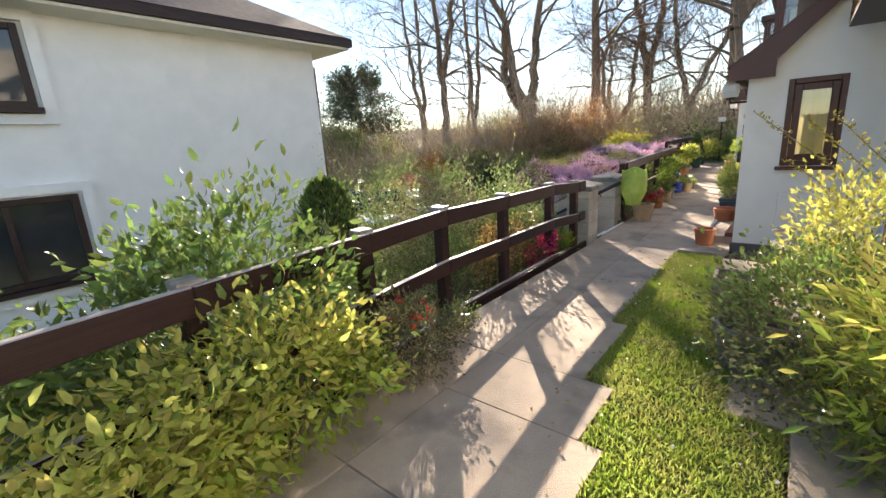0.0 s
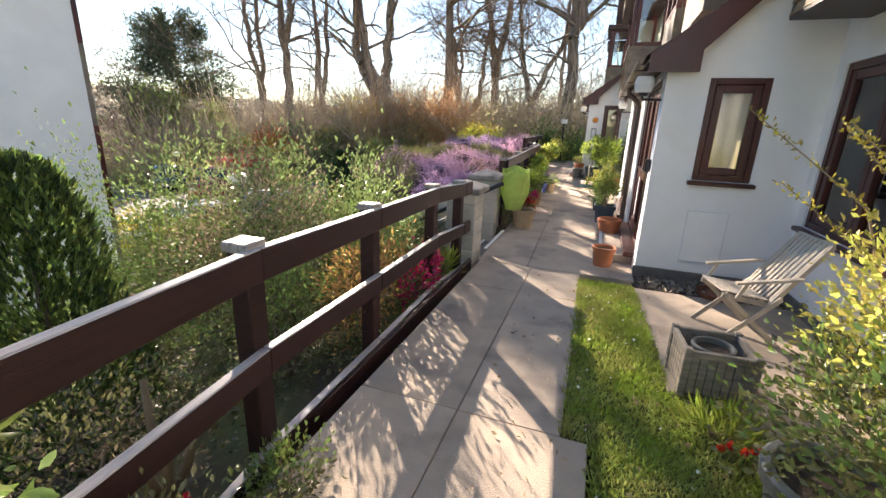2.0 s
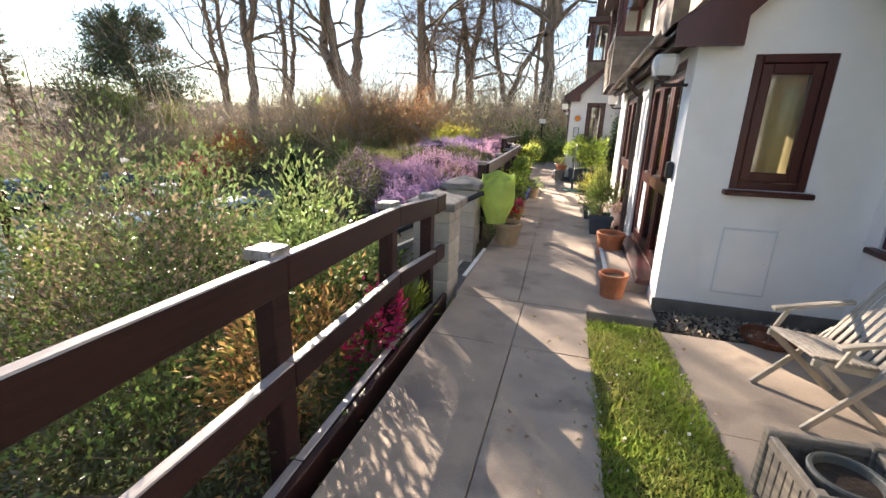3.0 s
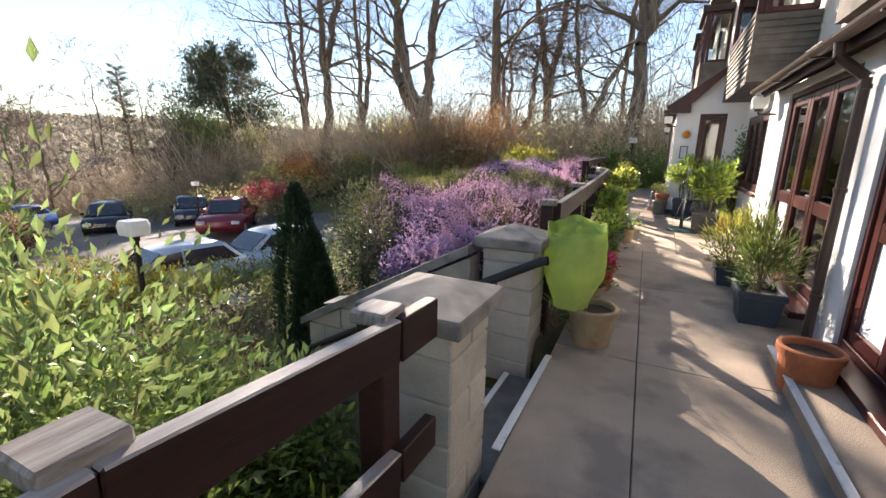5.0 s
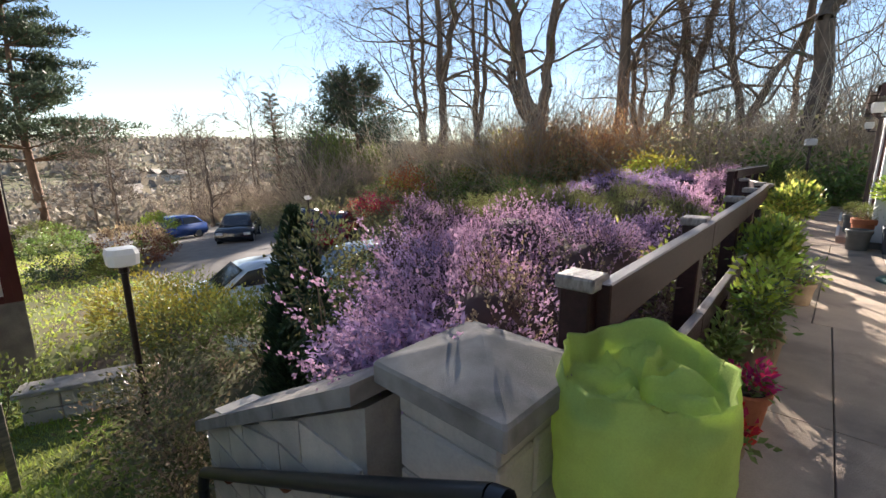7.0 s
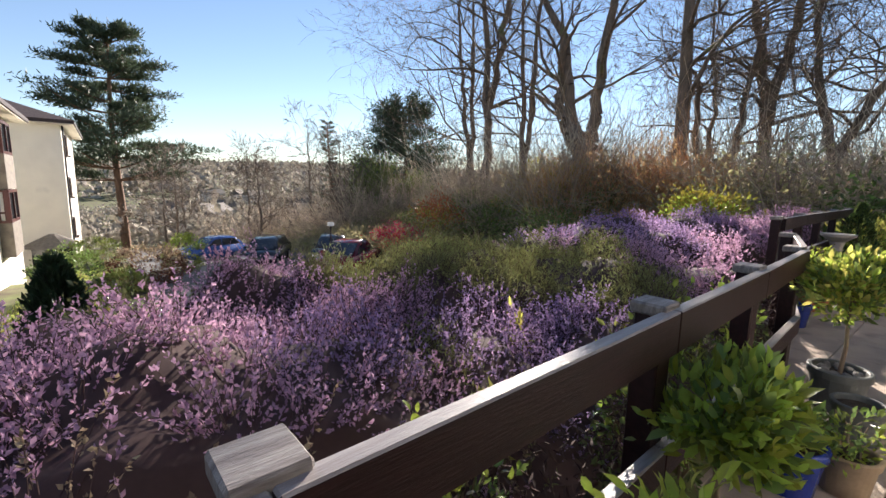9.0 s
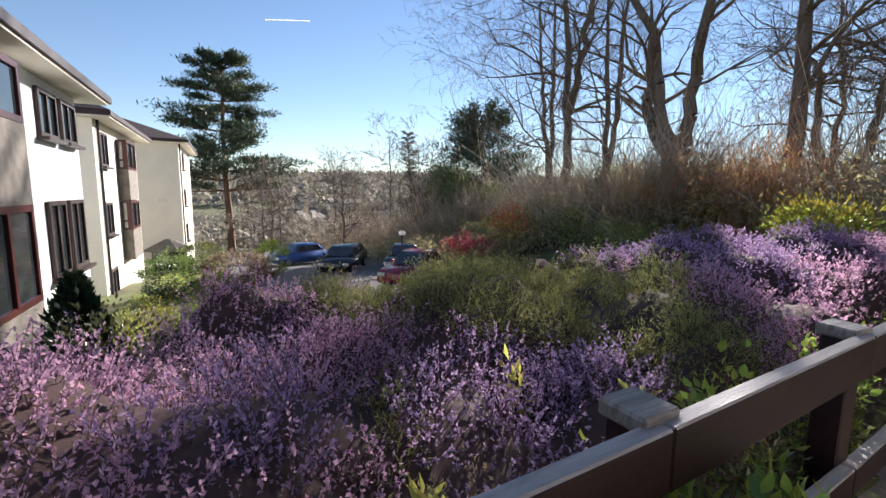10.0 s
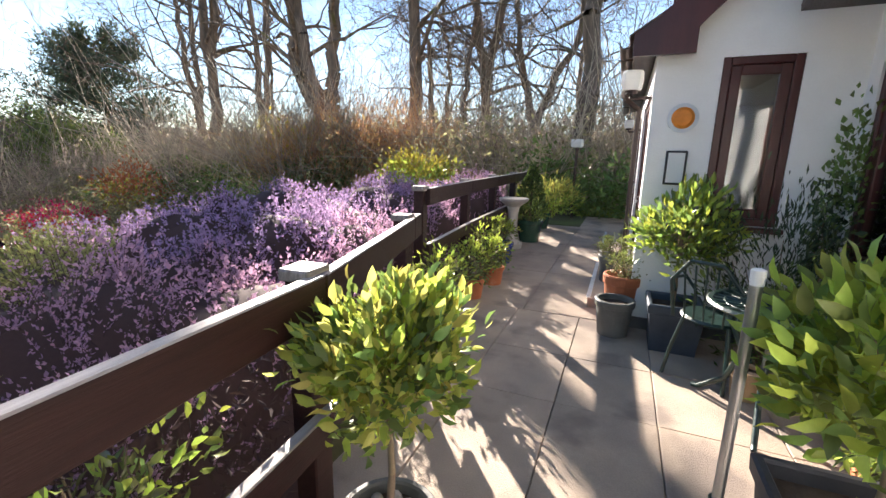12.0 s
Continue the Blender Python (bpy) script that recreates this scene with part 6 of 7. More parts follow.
# outside from the tied foot to the open mouth, then down inside to the crumpled cloth
for i in range(rings + 12):
    f = min(1.0, i / (rings - 1))
    q = max(0, i - rings + 1) / 12
    r = (0.12 + 0.083 * smooth(0, 0.45, f) - 0.01 * smooth(0.8, 1.0, f)) * (1 - 0.94 * smooth(0.3, 1.0, q) - 0.05 * min(1, q * 4))
    ring = []
    for j in range(sd):
        a = 2 * math.pi * j / sd
        c, s_ = math.cos(a), math.sin(a)
        crease = abs(noise.noise(Vector((c * 4, s_ * 4, f * 5 + 9)))) + 0.5 * abs(noise.noise(Vector((c * 9, s_ * 9, f * 13))))
        w = 1 + 0.05 * math.sin(a * 5 + f * 3) + 0.03 * math.sin(a * 9 - f * 8) + 0.04 * math.sin(a * 3 + 1) * f + (0.05 + 0.1 * smooth(0.7, 1, f)) * (0.3 - crease)
        x, y = r * w * c * 1.05, r * w * s_ * 0.95
        z = 0.27 + f * 0.62 + (0.035 * s_ + 0.02 * math.sin(a * 4 + 1)) * smooth(0.7, 1, f)
        if q:
            z -= 0.1 * smooth(0, 0.45, q) - smooth(0.25, 0.6, q) * 0.11 * (abs(noise.noise(Vector((x * 16, y * 16, 2)))) + 0.4 * abs(noise.noise(Vector((x * 40, y * 40, 5)))))
        ring.append(bm.verts.new((x, y, z)))
    if prev:
        for j in range(sd):
            bm.faces.new((prev[j], prev[(j + 1) % sd], ring[(j + 1) % sd], ring[j]))
    prev = ring
bm.faces.new(prev)
fl = empty("plant_cover", pose(-2.115, 7.315, 0.02), "lime green fleece bag pulled over a potted plant", "plant cover")
part("bag", bm, M["fleece"], fl, smooth=True)
part("stem", tube([(0.14, 0.0, 0.2), (0.05, 0, 0.45)], 0.012), M["twig"], fl)
bush("strappy green leaves behind the covered pot", -2.24, 7.55, 0.0, (0.1, 0.12, 0.16), 160, 0.22, 0.018, ["leaf"], 8, 0.3, name="potted_plant", lift=0.6, category="potted plant")

# pots along the fence
for x, y, r, h, mt, lab in ((-2.05, 8.8, 0.13, 0.24, "terracotta", "terracotta pot with magenta cyclamen"), (-2.08, 8.3, 0.12, 0.18, "stoneware", "pale pot with red flowers"), (-2.08, 9.7, 0.13, 0.26, "stoneware", "pale clay pot of a leafy shrub"),
                            (-2.16, 10.35, 0.14, 0.26, "greypot", "grey pot under a small bay tree"), (-2.2, 11.4, 0.16, 0.26, "bluepot", "blue glazed pot beside the fence"), (-2.0, 11.6, 0.13, 0.22, "stoneware", "pale clay pot with small leafy shoots"),
                            (-2.22, 12.72, 0.175, 0.3, "greypot", "grey pot of a standard bay tree topped with pebbles"), (-2.05, 12.3, 0.14, 0.24, "greypot", "pale grey empty pot of soil"),
                            (-2.95, 14.9, 0.16, 0.26, "bluepot", "blue glazed pot beside the fence"), (-3.0, 15.9, 0.13, 0.22, "terracotta", "terracotta pot by the fence"), (-2.95, 16.5, 0.14, 0.22, "terracotta", "terracotta pot by the fence"),
                            (-3.15, 17.6, 0.18, 0.3, "bluepot", "dark blue glazed pot by the fence"), (-3.1, 19.4, 0.23, 0.4, "greenpot", "dark green glazed pot of a clipped conifer"), (-3.2, 21.0, 0.22, 0.35, "greenpot", "green pot of a leafy shrub")):
    pot(lab, x, y, 0.0, r, h, mt, group="pots along the fence")
for x, y, mt in ((-2.05, 8.8, "pinkflower"), (-2.08, 8.3, "redflower")):
    bush("small potted plant with bright blooms", x, y, 0.2 if mt == "pinkflower" else 0.13, (0.12, 0.12, 0.09), 260, 0.045, 0.026, ["leaf", mt], 12, 0.3, name="potted_plant", category="potted plant", stems=4)
bush("leafy green shrub in a clay pot by the fence", -2.1, 9.7, 0.2, (0.14, 0.2, 0.28), 1000, 0.07, 0.026, ["leaf", "leaf", "bay"], 26, 0.22, broad=True, name="potted_plant", category="potted plant")
bush("leafy green shrub by the fence", -2.22, 9.15, 0.0, (0.08, 0.16, 0.22), 700, 0.07, 0.022, ["leaf"], 26, 0.22, broad=True, name="potted_plant", category="potted plant")
potted_tree("small standard bay tree with fresh green leaves", -2.2, 10.32, 0.22, 0.36, 0.2, 1200, 0.075, 0.03, ["bay", "bay", "leaf"], group="bay trees")
potted_tree("standard bay tree with glossy yellow-green leaves", -2.22, 12.72, 0.26, 0.4, 0.23, 2000, 0.065, 0.028, ["bay", "lime", "leaf"], group="bay trees")
bush("leafy shoots in a clay pot", -2.0, 11.6, 0.17, (0.14, 0.14, 0.15), 260, 0.06, 0.024, ["bay", "leaf"], 12, 0.3, name="potted_plant", category="potted plant")
bush("small leafy plant in a blue glazed pot", -2.24, 11.4, 0.22, (0.13, 0.13, 0.12), 300, 0.05, 0.022, ["bay", "leaf"], 12, 0.3, name="potted_plant", category="potted plant")
peb = empty("pebbles", pose(-2.22, 12.72, 0.255), "grey pebbles on the compost of a pot", "pebbles")
for k in range(9):
    bm = bmesh.new()
    bmesh.ops.create_icosphere(bm, subdivisions=2, radius=0.028, matrix=pose(0.1 * math.cos(k * 0.7 + 0.4), 0.1 * math.sin(k * 0.7 + 0.4), 0.018, 20 * k, 30 * k, 0) @ Matrix.Diagonal((1.2, 0.9, 0.7, 1)))
    part("pebble", bm, M["coping"], peb, smooth=True)
for x, y, z, s in ((-2.95, 14.9, 0.2, 0.22), (-3.0, 15.9, 0.17, 0.18), (-2.95, 16.5, 0.18, 0.16), (-3.15, 17.6, 0.25, 0.18), (-3.2, 15.3, 0.0, 0.3), (-3.25, 16.9, 0.0, 0.3)):
    bush("small leafy potted plant beside the fence", x, y, z, (s, s, s * 1.1), 600, 0.06, 0.024, ["leaf", "olive", "bay"], 18, 0.25, name="potted_plant", category="potted plant", group="pots along the fence")
conifer_cone("clipped cone conifer in a green glazed pot", -3.1, 19.4, 0.34, 1.0, 0.3, 3000, ["cypress", "leaf"], power=0.9, ll=0.06)
bush("yellow-green spreading shrub at the path end", -3.0, 21.1, 0.28, (0.5, 0.45, 0.38), 1600, 0.13, 0.03, ["bay", "lime"], 24, 0.25, name="potted_plant", category="potted plant", lift=0.6)
for x, y in ((-2.5, 11.75), (-2.42, 11.2), (-2.48, 12.1), (-2.36, 10.9)):
    bush("low leafy plant growing through the fence", x - 0.16, y, 0.05, (0.08, 0.22, 0.3), 420, 0.055, 0.02, ["leaf", "bay", "olive"], 16, 0.25, name="climbing_plant", category="plant")
for x, y, h in ((-2.72, 12.15, 0.42), (-2.7, 11.75, 0.36), (-2.7, 11.1, 0.4), (-2.66, 10.6, 0.34), (-2.62, 9.4, 0.36)):
    bush("rose shoots with small glossy leaves behind the fence", x, y, 0.1, (0.12, 0.26, h), 420, 0.05, 0.026, ["olive", "leaf", "bay"], 24, 0.22, 9, name="rose_bush", broad=True)
for x, y, z in ((-3.0, 11.0, 0.65), (-2.9, 9.9, 0.6), (-3.4, 10.7, 0.7)):
    bush("bright green self-sown shoot in the heather", x, y, z - 0.2, (0.07, 0.07, 0.14), 60, 0.08, 0.024, ["lime"], 6, 0.3, name="seedling", category="plant", stems=3)

# terrace of the second house
pot("terracotta pot behind the charcoal planter", -0.42, 13.75, 0.0, 0.14, 0.25, "terracotta")
bush("small leafy plant in a terracotta pot", -0.42, 13.75, 0.2, (0.13, 0.13, 0.1), 260, 0.05, 0.022, ["leaf", "bay"], 12, 0.3, name="potted_plant", category="potted plant")
pot("square charcoal planter with a pale stained side", -0.8, 13.22, 0.0, 0.215, 0.42, "darkpot", True, True, flare=0.8)
potted_tree("leafy citrus tree with big glossy yellow-green leaves", -0.74, 13.24, 0.38, 0.28, 0.29, 1500, 0.1, 0.04, ["bay", "bay", "leaf"], 1.05, name="citrus_tree")
pot("square slate blue planter beside the house wall", -1.1, 15.42, 0.0, 0.2, 0.4, "slatepot", True, True, flare=0.82)
potted_tree("standard bay tree in a slate blue planter", -1.12, 15.42, 0.35, 0.32, 0.32, 1500, 0.085, 0.03, ["leaf", "bay"], group="bay trees")
pot("pale stone pot at the house corner", -1.55, 15.5, 0.0, 0.16, 0.32, "greypot")
pot("terracotta urn of a clipped shrub at the house corner", -1.5, 15.85, 0.0, 0.17, 0.46, "terracotta")
pot("grey pot of a clipped shrub at the house corner", -1.6, 16.9, 0.0, 0.17, 0.42, "greypot")
for x, y, z in ((-1.5, 15.85, 0.42), (-1.6, 16.9, 0.38)):
    bush("clipped round box shrub in a pot", x, y, z, (0.17, 0.17, 0.12), 900, 0.03, 0.014, ["olive", "hedge"], 30, 0.2, name="potted_plant", category="potted plant")
bush("grey-green spreading shrub against the white wall", -0.5, 15.35, 0.0, (0.45, 0.28, 0.6), 2200, 0.08, 0.014, ["leaf", "cypress"], 40, 0.22, 9, name="wall_shrub", lift=0.9)
bush("dark ivy climbing the house corner", -0.1, 15.6, 0.0, (0.14, 0.16, 0.85), 1300, 0.06, 0.035, ["cypress", "leaf"], 30, 0.22, 5, name="climbing_plant")
pot("small yellow-brown pot under the table", -0.72, 14.75, 0.0, 0.1, 0.2, "stoneware")

# ---- furniture and fittings ----
par = empty("parasol_stand", pose(-1.15, 13.27, 0.0), "green round parasol base with a galvanised pole", "parasol stand")
part("base", lathe([(0.24, 0.0), (0.245, 0.025), (0.22, 0.045), (0.05, 0.06), (0.001, 0.06)], 36), M["basegreen"], par, "weathered pale green disc")
part("socket", lathe([(0.03, 0.058), (0.03, 0.3), (0.022, 0.3)], 16), M["iron"], par)
part("pole", lathe([(0.019, 0.06), (0.019, 1.12)], 16), M["metal"], par)
part("cap", lathe([(0.022, 1.12), (0.022, 1.17), (0.015, 1.175), (0.001, 1.175)], 16), M["steptrim"], par)
part("knob", tube([(0.03, 0, 0.24), (0.07, 0, 0.24)], 0.012), M["black"], par)

tb = empty("garden_table", pose(-0.72, 14.5, 0.0), "round dark green cast metal garden table with pierced top", "table")
bm = bmesh.new()
lathe([(0.32, 0.685), (0.335, 0.7), (0.325, 0.715), (0.3, 0.712), (0.3, 0.69)], 40, bm)
part("rim", bm, M["iron"], tb)
for k in range(24):
    a = 2 * math.pi * k / 24
    part("spoke", tube([(0.04 * math.cos(a), 0.04 * math.sin(a), 0.703), (0.17 * math.cos(a + 0.22), 0.17 * math.sin(a + 0.22), 0.705), (0.305 * math.cos(a), 0.305 * math.sin(a), 0.703)], 0.008, 6), M["iron"], tb)
for r in (0.08, 0.16, 0.24):
    part("ring", tube([(r * math.cos(a), r * math.sin(a), 0.704) for a in np.linspace(0, 2 * math.pi, 33)], 0.007, 6), M["iron"], tb)
for k in range(3):
    a = 2 * math.pi * k / 3 + 2.4
    c, s = math.cos(a), math.sin(a)
    part("leg", tube([(0.2 * c, 0.2 * s, 0.69), (0.24 * c, 0.24 * s, 0.6), (0.12 * c, 0.12 * s, 0.38), (0.2 * c, 0.2 * s, 0.16), (0.36 * c, 0.36 * s, 0.02), (0.4 * c, 0.4 * s, 0.012)], 0.02, 8, 0.015), M["iron"], tb)
gc = empty("garden_chair", pose(-0.9, 15.0, 0.0, 0, 0, 150), "dark cast metal garden chair with curved arms", "chair")
part("seat", lathe([(0.001, 0.425), (0.2, 0.42), (0.215, 0.435), (0.2, 0.45), (0.001, 0.445)], 28), M["iron"], gc)
for sx in (-1, 1):
    part("arm", tube([(sx * 0.2, 0.2, 0.62), (sx * 0.27, 0.1, 0.68), (sx * 0.27, -0.12, 0.66), (sx * 0.22, -0.19, 0.55), (sx * 0.19, -0.16, 0.44)], 0.012, 8), M["iron"], gc)
    part("leg", tube([(sx * 0.14, -0.14, 0.43), (sx * 0.19, -0.2, 0.2), (sx * 0.2, -0.22, 0.0)], 0.014), M["iron"], gc)
    part("leg", tube([(sx * 0.14, 0.14, 0.43), (sx * 0.18, 0.2, 0.2), (sx * 0.2, 0.24, 0.0)], 0.014), M["iron"], gc)
part("backrest", tube([(-0.2, 0.18, 0.43), (-0.22, 0.23, 0.7), (-0.1, 0.25, 0.86), (0.1, 0.25, 0.86), (0.22, 0.23, 0.7), (0.2, 0.18, 0.43)], 0.013), M["iron"], gc)
for k in range(-2, 3):
    part("back_bar", tube([(k * 0.06, 0.19, 0.44), (k * 0.07, 0.24, 0.83)], 0.007), M["iron"], gc)

# folding teak chair on the patio
ch = empty("folding_chair", pose(0.3, 4.45, -0.004, 0, 0, -78) @ Matrix.Diagonal((0.88, 0.74, 0.95, 1)), "silvered teak folding steamer chair, slatted", "chair")
def bar(parent, name, p0, p1, w, t, mat, label=""):
    p0, p1 = Vector(p0), Vector(p1)
    ln = (p1 - p0).length
    ob = part(name, box(-w / 2, w / 2, -t / 2, t / 2, 0, ln, 0.004), M[mat], parent, label)
    ob.matrix_local = Matrix.Translation(p0) @ (p1 - p0).to_track_quat("Z", "Y").to_matrix().to_4x4()
    return ob
for sx in (-1, 1):
    bar(ch, "leg", (sx * 0.25, -0.33, 0.0), (sx * 0.25, 0.2, 0.42), 0.022, 0.045, "teak")
    bar(ch, "leg", (sx * 0.22, 0.28, 0.0), (sx * 0.22, -0.3, 0.4), 0.022, 0.045, "teak")
    bar(ch, "back_post", (sx * 0.22, 0.08, 0.3), (sx * 0.22, 0.55, 0.86), 0.024, 0.045, "teak")
    bar(ch, "armrest", (sx * 0.28, -0.28, 0.53), (sx * 0.28, 0.32, 0.6), 0.05, 0.022, "teak")
    bar(ch, "arm_strut", (sx * 0.27, -0.24, 0.4), (sx * 0.27, -0.16, 0.54), 0.022, 0.035, "teak")
    bar(ch, "seat_rail", (sx * 0.2, -0.34, 0.4), (sx * 0.2, 0.14, 0.34), 0.024, 0.04, "teak")
for k in range(9):
    y = -0.32 + k * 0.052
    part("seat_slat", box(-0.2, 0.2, y - 0.019, y + 0.019, 0.425 - k * 0.0065, 0.44 - k * 0.0065, 0.003), M["teak"], ch)
for k in range(8):
    f = -0.19 + k * 0.054
    bar(ch, "back_slat", (f, 0.1, 0.345), (f, 0.545, 0.875), 0.036, 0.012, "teak")
bar(ch, "back_rail", (-0.22, 0.548, 0.862), (0.22, 0.548, 0.862), 0.03, 0.045, "teak")

# wooden box planter with a plastic pot inside
wp = empty("wooden_planter", pose(-0.1, 3.47, -0.004, 0, 0, 4), "weathered square timber planter with vertical slats", "planter")
for sx in (-1, 1):
    for sy in (-1, 1):
        part("corner_post", box(sx * 0.185 - 0.022, sx * 0.185 + 0.022, sy * 0.165 - 0.022, sy * 0.165 + 0.022, 0, 0.33, 0.005), M["oldwood"], wp)
for sy in (-1, 1):
    for k in range(7):
        x = -0.14 + k * 0.0467
        part("slat", box(x - 0.021, x + 0.021, sy * 0.172 - 0.008, sy * 0.172 + 0.008, 0.03, 0.27, 0.002), M["oldwood"], wp)
    part("top_rail", box(-0.163, 0.163, sy * 0.17 - 0.016, sy * 0.17 + 0.016, 0.27, 0.315, 0.004), M["oldwood"], wp)
for sx in (-1, 1):
    for k in range(6):
        y = -0.12 + k * 0.048
        part("slat", box(sx * 0.19 - 0.008, sx * 0.19 + 0.008, y - 0.021, y + 0.021, 0.03, 0.27, 0.002), M["oldwood"], wp)
    part("top_rail", box(sx * 0.19 - 0.016, sx * 0.19 + 0.016, -0.142, 0.142, 0.27, 0.315, 0.004), M["oldwood"], wp)
part("floor_board", box(-0.17, 0.17, -0.15, 0.15, 0.03, 0.05), M["oldwood"], wp)
pot("grey plastic pot standing inside a timber planter", -0.1, 3.47, 0.05, 0.12, 0.24, "greypot", flare=0.85)
pot("large round grey-green pot half hidden under the shrub", 0.08, 2.35, -0.02, 0.24, 0.34, "greypot", flare=0.75)
tagged(part("rusty_tray", lathe([(0.17, 0.0), (0.19, 0.05), (0.18, 0.05), (0.165, 0.012), (0.001, 0.012)], 24, None, (0.35, 5.3, 0.0)), M["rust"]), "shallow rusty bowl at the wall foot", "tray")
tu = empty("red_tulip", pose(-0.12, 2.72, -0.02), "red tulips at the lawn edge", "flower")
for k in range(4):
    x, y = 0.05 * k - 0.08, 0.03 * (k % 2)
    part("stem", tube([(x, y, 0), (x + 0.01, y, 0.1)], 0.004, 5), M["leaf"], tu)
    part("bloom", leaves(np.tile([[x + 0.01, y, 0.09]], (8, 1)), unit(8) * 0.35 + np.array([0, 0, 1.0]), 0.05, 0.03), M["redflower"], tu)
n = 60
by = rng.uniform(1.0, 5.0, n)
a, b = strip_edges(by)
tagged(part("daisies", leaves(np.stack([a + (b - a) * rng.random(n), by, np.full(n, 0.025)], 1), unit(n) * np.array([1, 1, 0.3]), 0.02, 0.02), M["white_flower"]), "small white daisies in the lawn", "flower", kind="stuff")

# meter box, plaque and glass panel on the walls
mb = empty("meter_box", pose(0, 0, 0), "white painted meter cupboard flush in the end wall", "meter box")
part("door", box(0.035, 0.4, 5.682, 5.698, 0.225, 0.765, 0.004), M["render"], mb)
# greyer slab showing past the door edges, painted in as its shadow gap
part("frame", box(0.024, 0.411, 5.69, 5.6985, 0.214, 0.776), M["whitepanel"], mb)
part("lock", lathe([(0.001, 0), (0.008, 0.002)], 8, None, (0.36, 5.68, 0.5)), M["metal"], mb)
pq = empty("sun_plaque", pose(-1.19, 15.738, 1.85, 90, 0, 0), "orange sun face plaque with a pale rim on the wall", "plaque")
part("disc", lathe([(0.085, 0.0), (0.085, 0.012), (0.06, 0.03), (0.001, 0.038)], 30), M["orange"], pq)
part("rim", lathe([(0.115, -0.003), (0.115, 0.01), (0.086, 0.014), (0.086, 0.0)], 30), M["whitepanel"], pq)
tp = empty("wall_thermometer", pose(-1.2, 15.74, 1.45), "small dark framed panel on the wall", "plaque")
part("frame", box(-0.08, 0.08, -0.016, 0.006, -0.14, 0.14, 0.006), M["black"], tp)
part("panel", box(-0.062, 0.062, -0.021, -0.017, -0.122, 0.122), M["whitepanel"], tp)
ib = empty("key_box", pose(-0.4, 5.86, 1.2), "black door-side box on the white wall", "door fitting")
part("case", box(-0.045, 0.008, -0.045, 0.045, -0.07, 0.07, 0.012), M["black"], ib)

# lamp standards
def lamp_post(x, y, top, label):
    z0 = float(gz(x, y)) - 0.03
    e = empty("garden_lamp", pose(x, y, z0), label, "lamp", "garden lamp posts")
    h = top - z0
    part("post", lathe([(0.035, 0), (0.035, h - 0.28), (0.05, h - 0.27), (0.05, h - 0.22), (0.03, h - 0.2)], 12), M["brown"], e)
    part("head", lathe([(0.09, h - 0.2), (0.14, h - 0.18), (0.15, h - 0.06), (0.13, h), (0.001, h + 0.01)], 16, None, (0, 0, 0), True), M["lampwhite"], e, "white opal lantern head")
lamp_post(-7.5, 7.12, 0.48, "white cube lantern on a dark post in the lower garden")
lamp_post(-2.74, 23.0, 1.97, "white cube lantern on a dark post at the path end")
lamp_post(-22.0, 17.5, -0.4, "white lantern on a dark post by the car park")

pd = empty("stone_pedestal", pose(-3.25, 18.7, 0.0), "pale stone birdbath pedestal beside the fence", "birdbath")
part("base", lathe([(0.17, 0), (0.17, 0.08), (0.12, 0.12)], 16), M["block"], pd)
part("column", lathe([(0.1, 0.12), (0.075, 0.3), (0.085, 0.6), (0.11, 0.7)], 16), M["block"], pd)
part("bowl", lathe([(0.11, 0.7), (0.24, 0.8), (0.25, 0.84), (0.22, 0.83), (0.001, 0.79)], 24), M["block"], pd)
el = part("end_lawn", box(-2.9, 1.5, 23.5, 27.0, -0.2, 0.0), M["turf"])
tagged(el, "sunlit lawn at the end of the path", "lawn", kind="structure")
n = 5000
tagged(part("grass", leaves(np.stack([rng.uniform(-2.9, 1.5, n), rng.uniform(23.5, 27, n), np.zeros(n)], 1), unit(n) * 0.7 + np.array([0, 0, 1.0]), 0.09, 0.02), M["grass"]), "bright green grass at the path end", "grass", kind="stuff")

# bench and low stone wall in the lower garden
be = empty("garden_bench", pose(-6.7, 5.3, G(-6.7, 5.3) + 0.02, 0, 0, 280), "weathered teak garden bench with slatted back", "bench")
for sx in (-0.7, 0.7):
    part("leg", box(sx - 0.03, sx + 0.03, -0.03, 0.03, 0, 0.85, 0.005), M["oldwood"], be)
    part("leg", box(sx - 0.03, sx + 0.03, -0.48, -0.42, 0, 0.62, 0.005), M["oldwood"], be)
    part("armrest", box(sx - 0.035, sx + 0.035, -0.5, -0.032, 0.622, 0.65, 0.005), M["oldwood"], be)
part("top_rail", box(-0.668, 0.668, -0.025, 0.025, 0.78, 0.85, 0.005), M["oldwood"], be)
part("low_rail", box(-0.668, 0.668, -0.025, 0.025, 0.42, 0.47, 0.005), M["oldwood"], be)
for k in range(15):
    x = -0.62 + k * 0.0885
    part("back_slat", box(x - 0.02, x + 0.02, -0.012, 0.012, 0.472, 0.778, 0.003), M["oldwood"], be)
for k in range(5):
    part("seat_slat", box(-0.668, 0.668, -0.46 + k * 0.085, -0.4 + k * 0.085, 0.38, 0.405, 0.004), M["oldwood"], be)
lw = empty("low_stone_wall", pose(-8.3, 6.65, G(-8.3, 6.65), 0, 0, 70), "low grey stone wall with flat coping", "wall")
for k in range(3):
    for r in range(2):
        part("stone", box(-0.55 + k * 0.37, -0.19 + k * 0.37, -0.12, 0.12, 0.0 + r * 0.2, 0.19 + r * 0.2, 0.012), M["block"], lw)
part("coping", box(-0.6, 0.6, -0.17, 0.17, 0.4, 0.46, 0.01), M["coping"], lw)
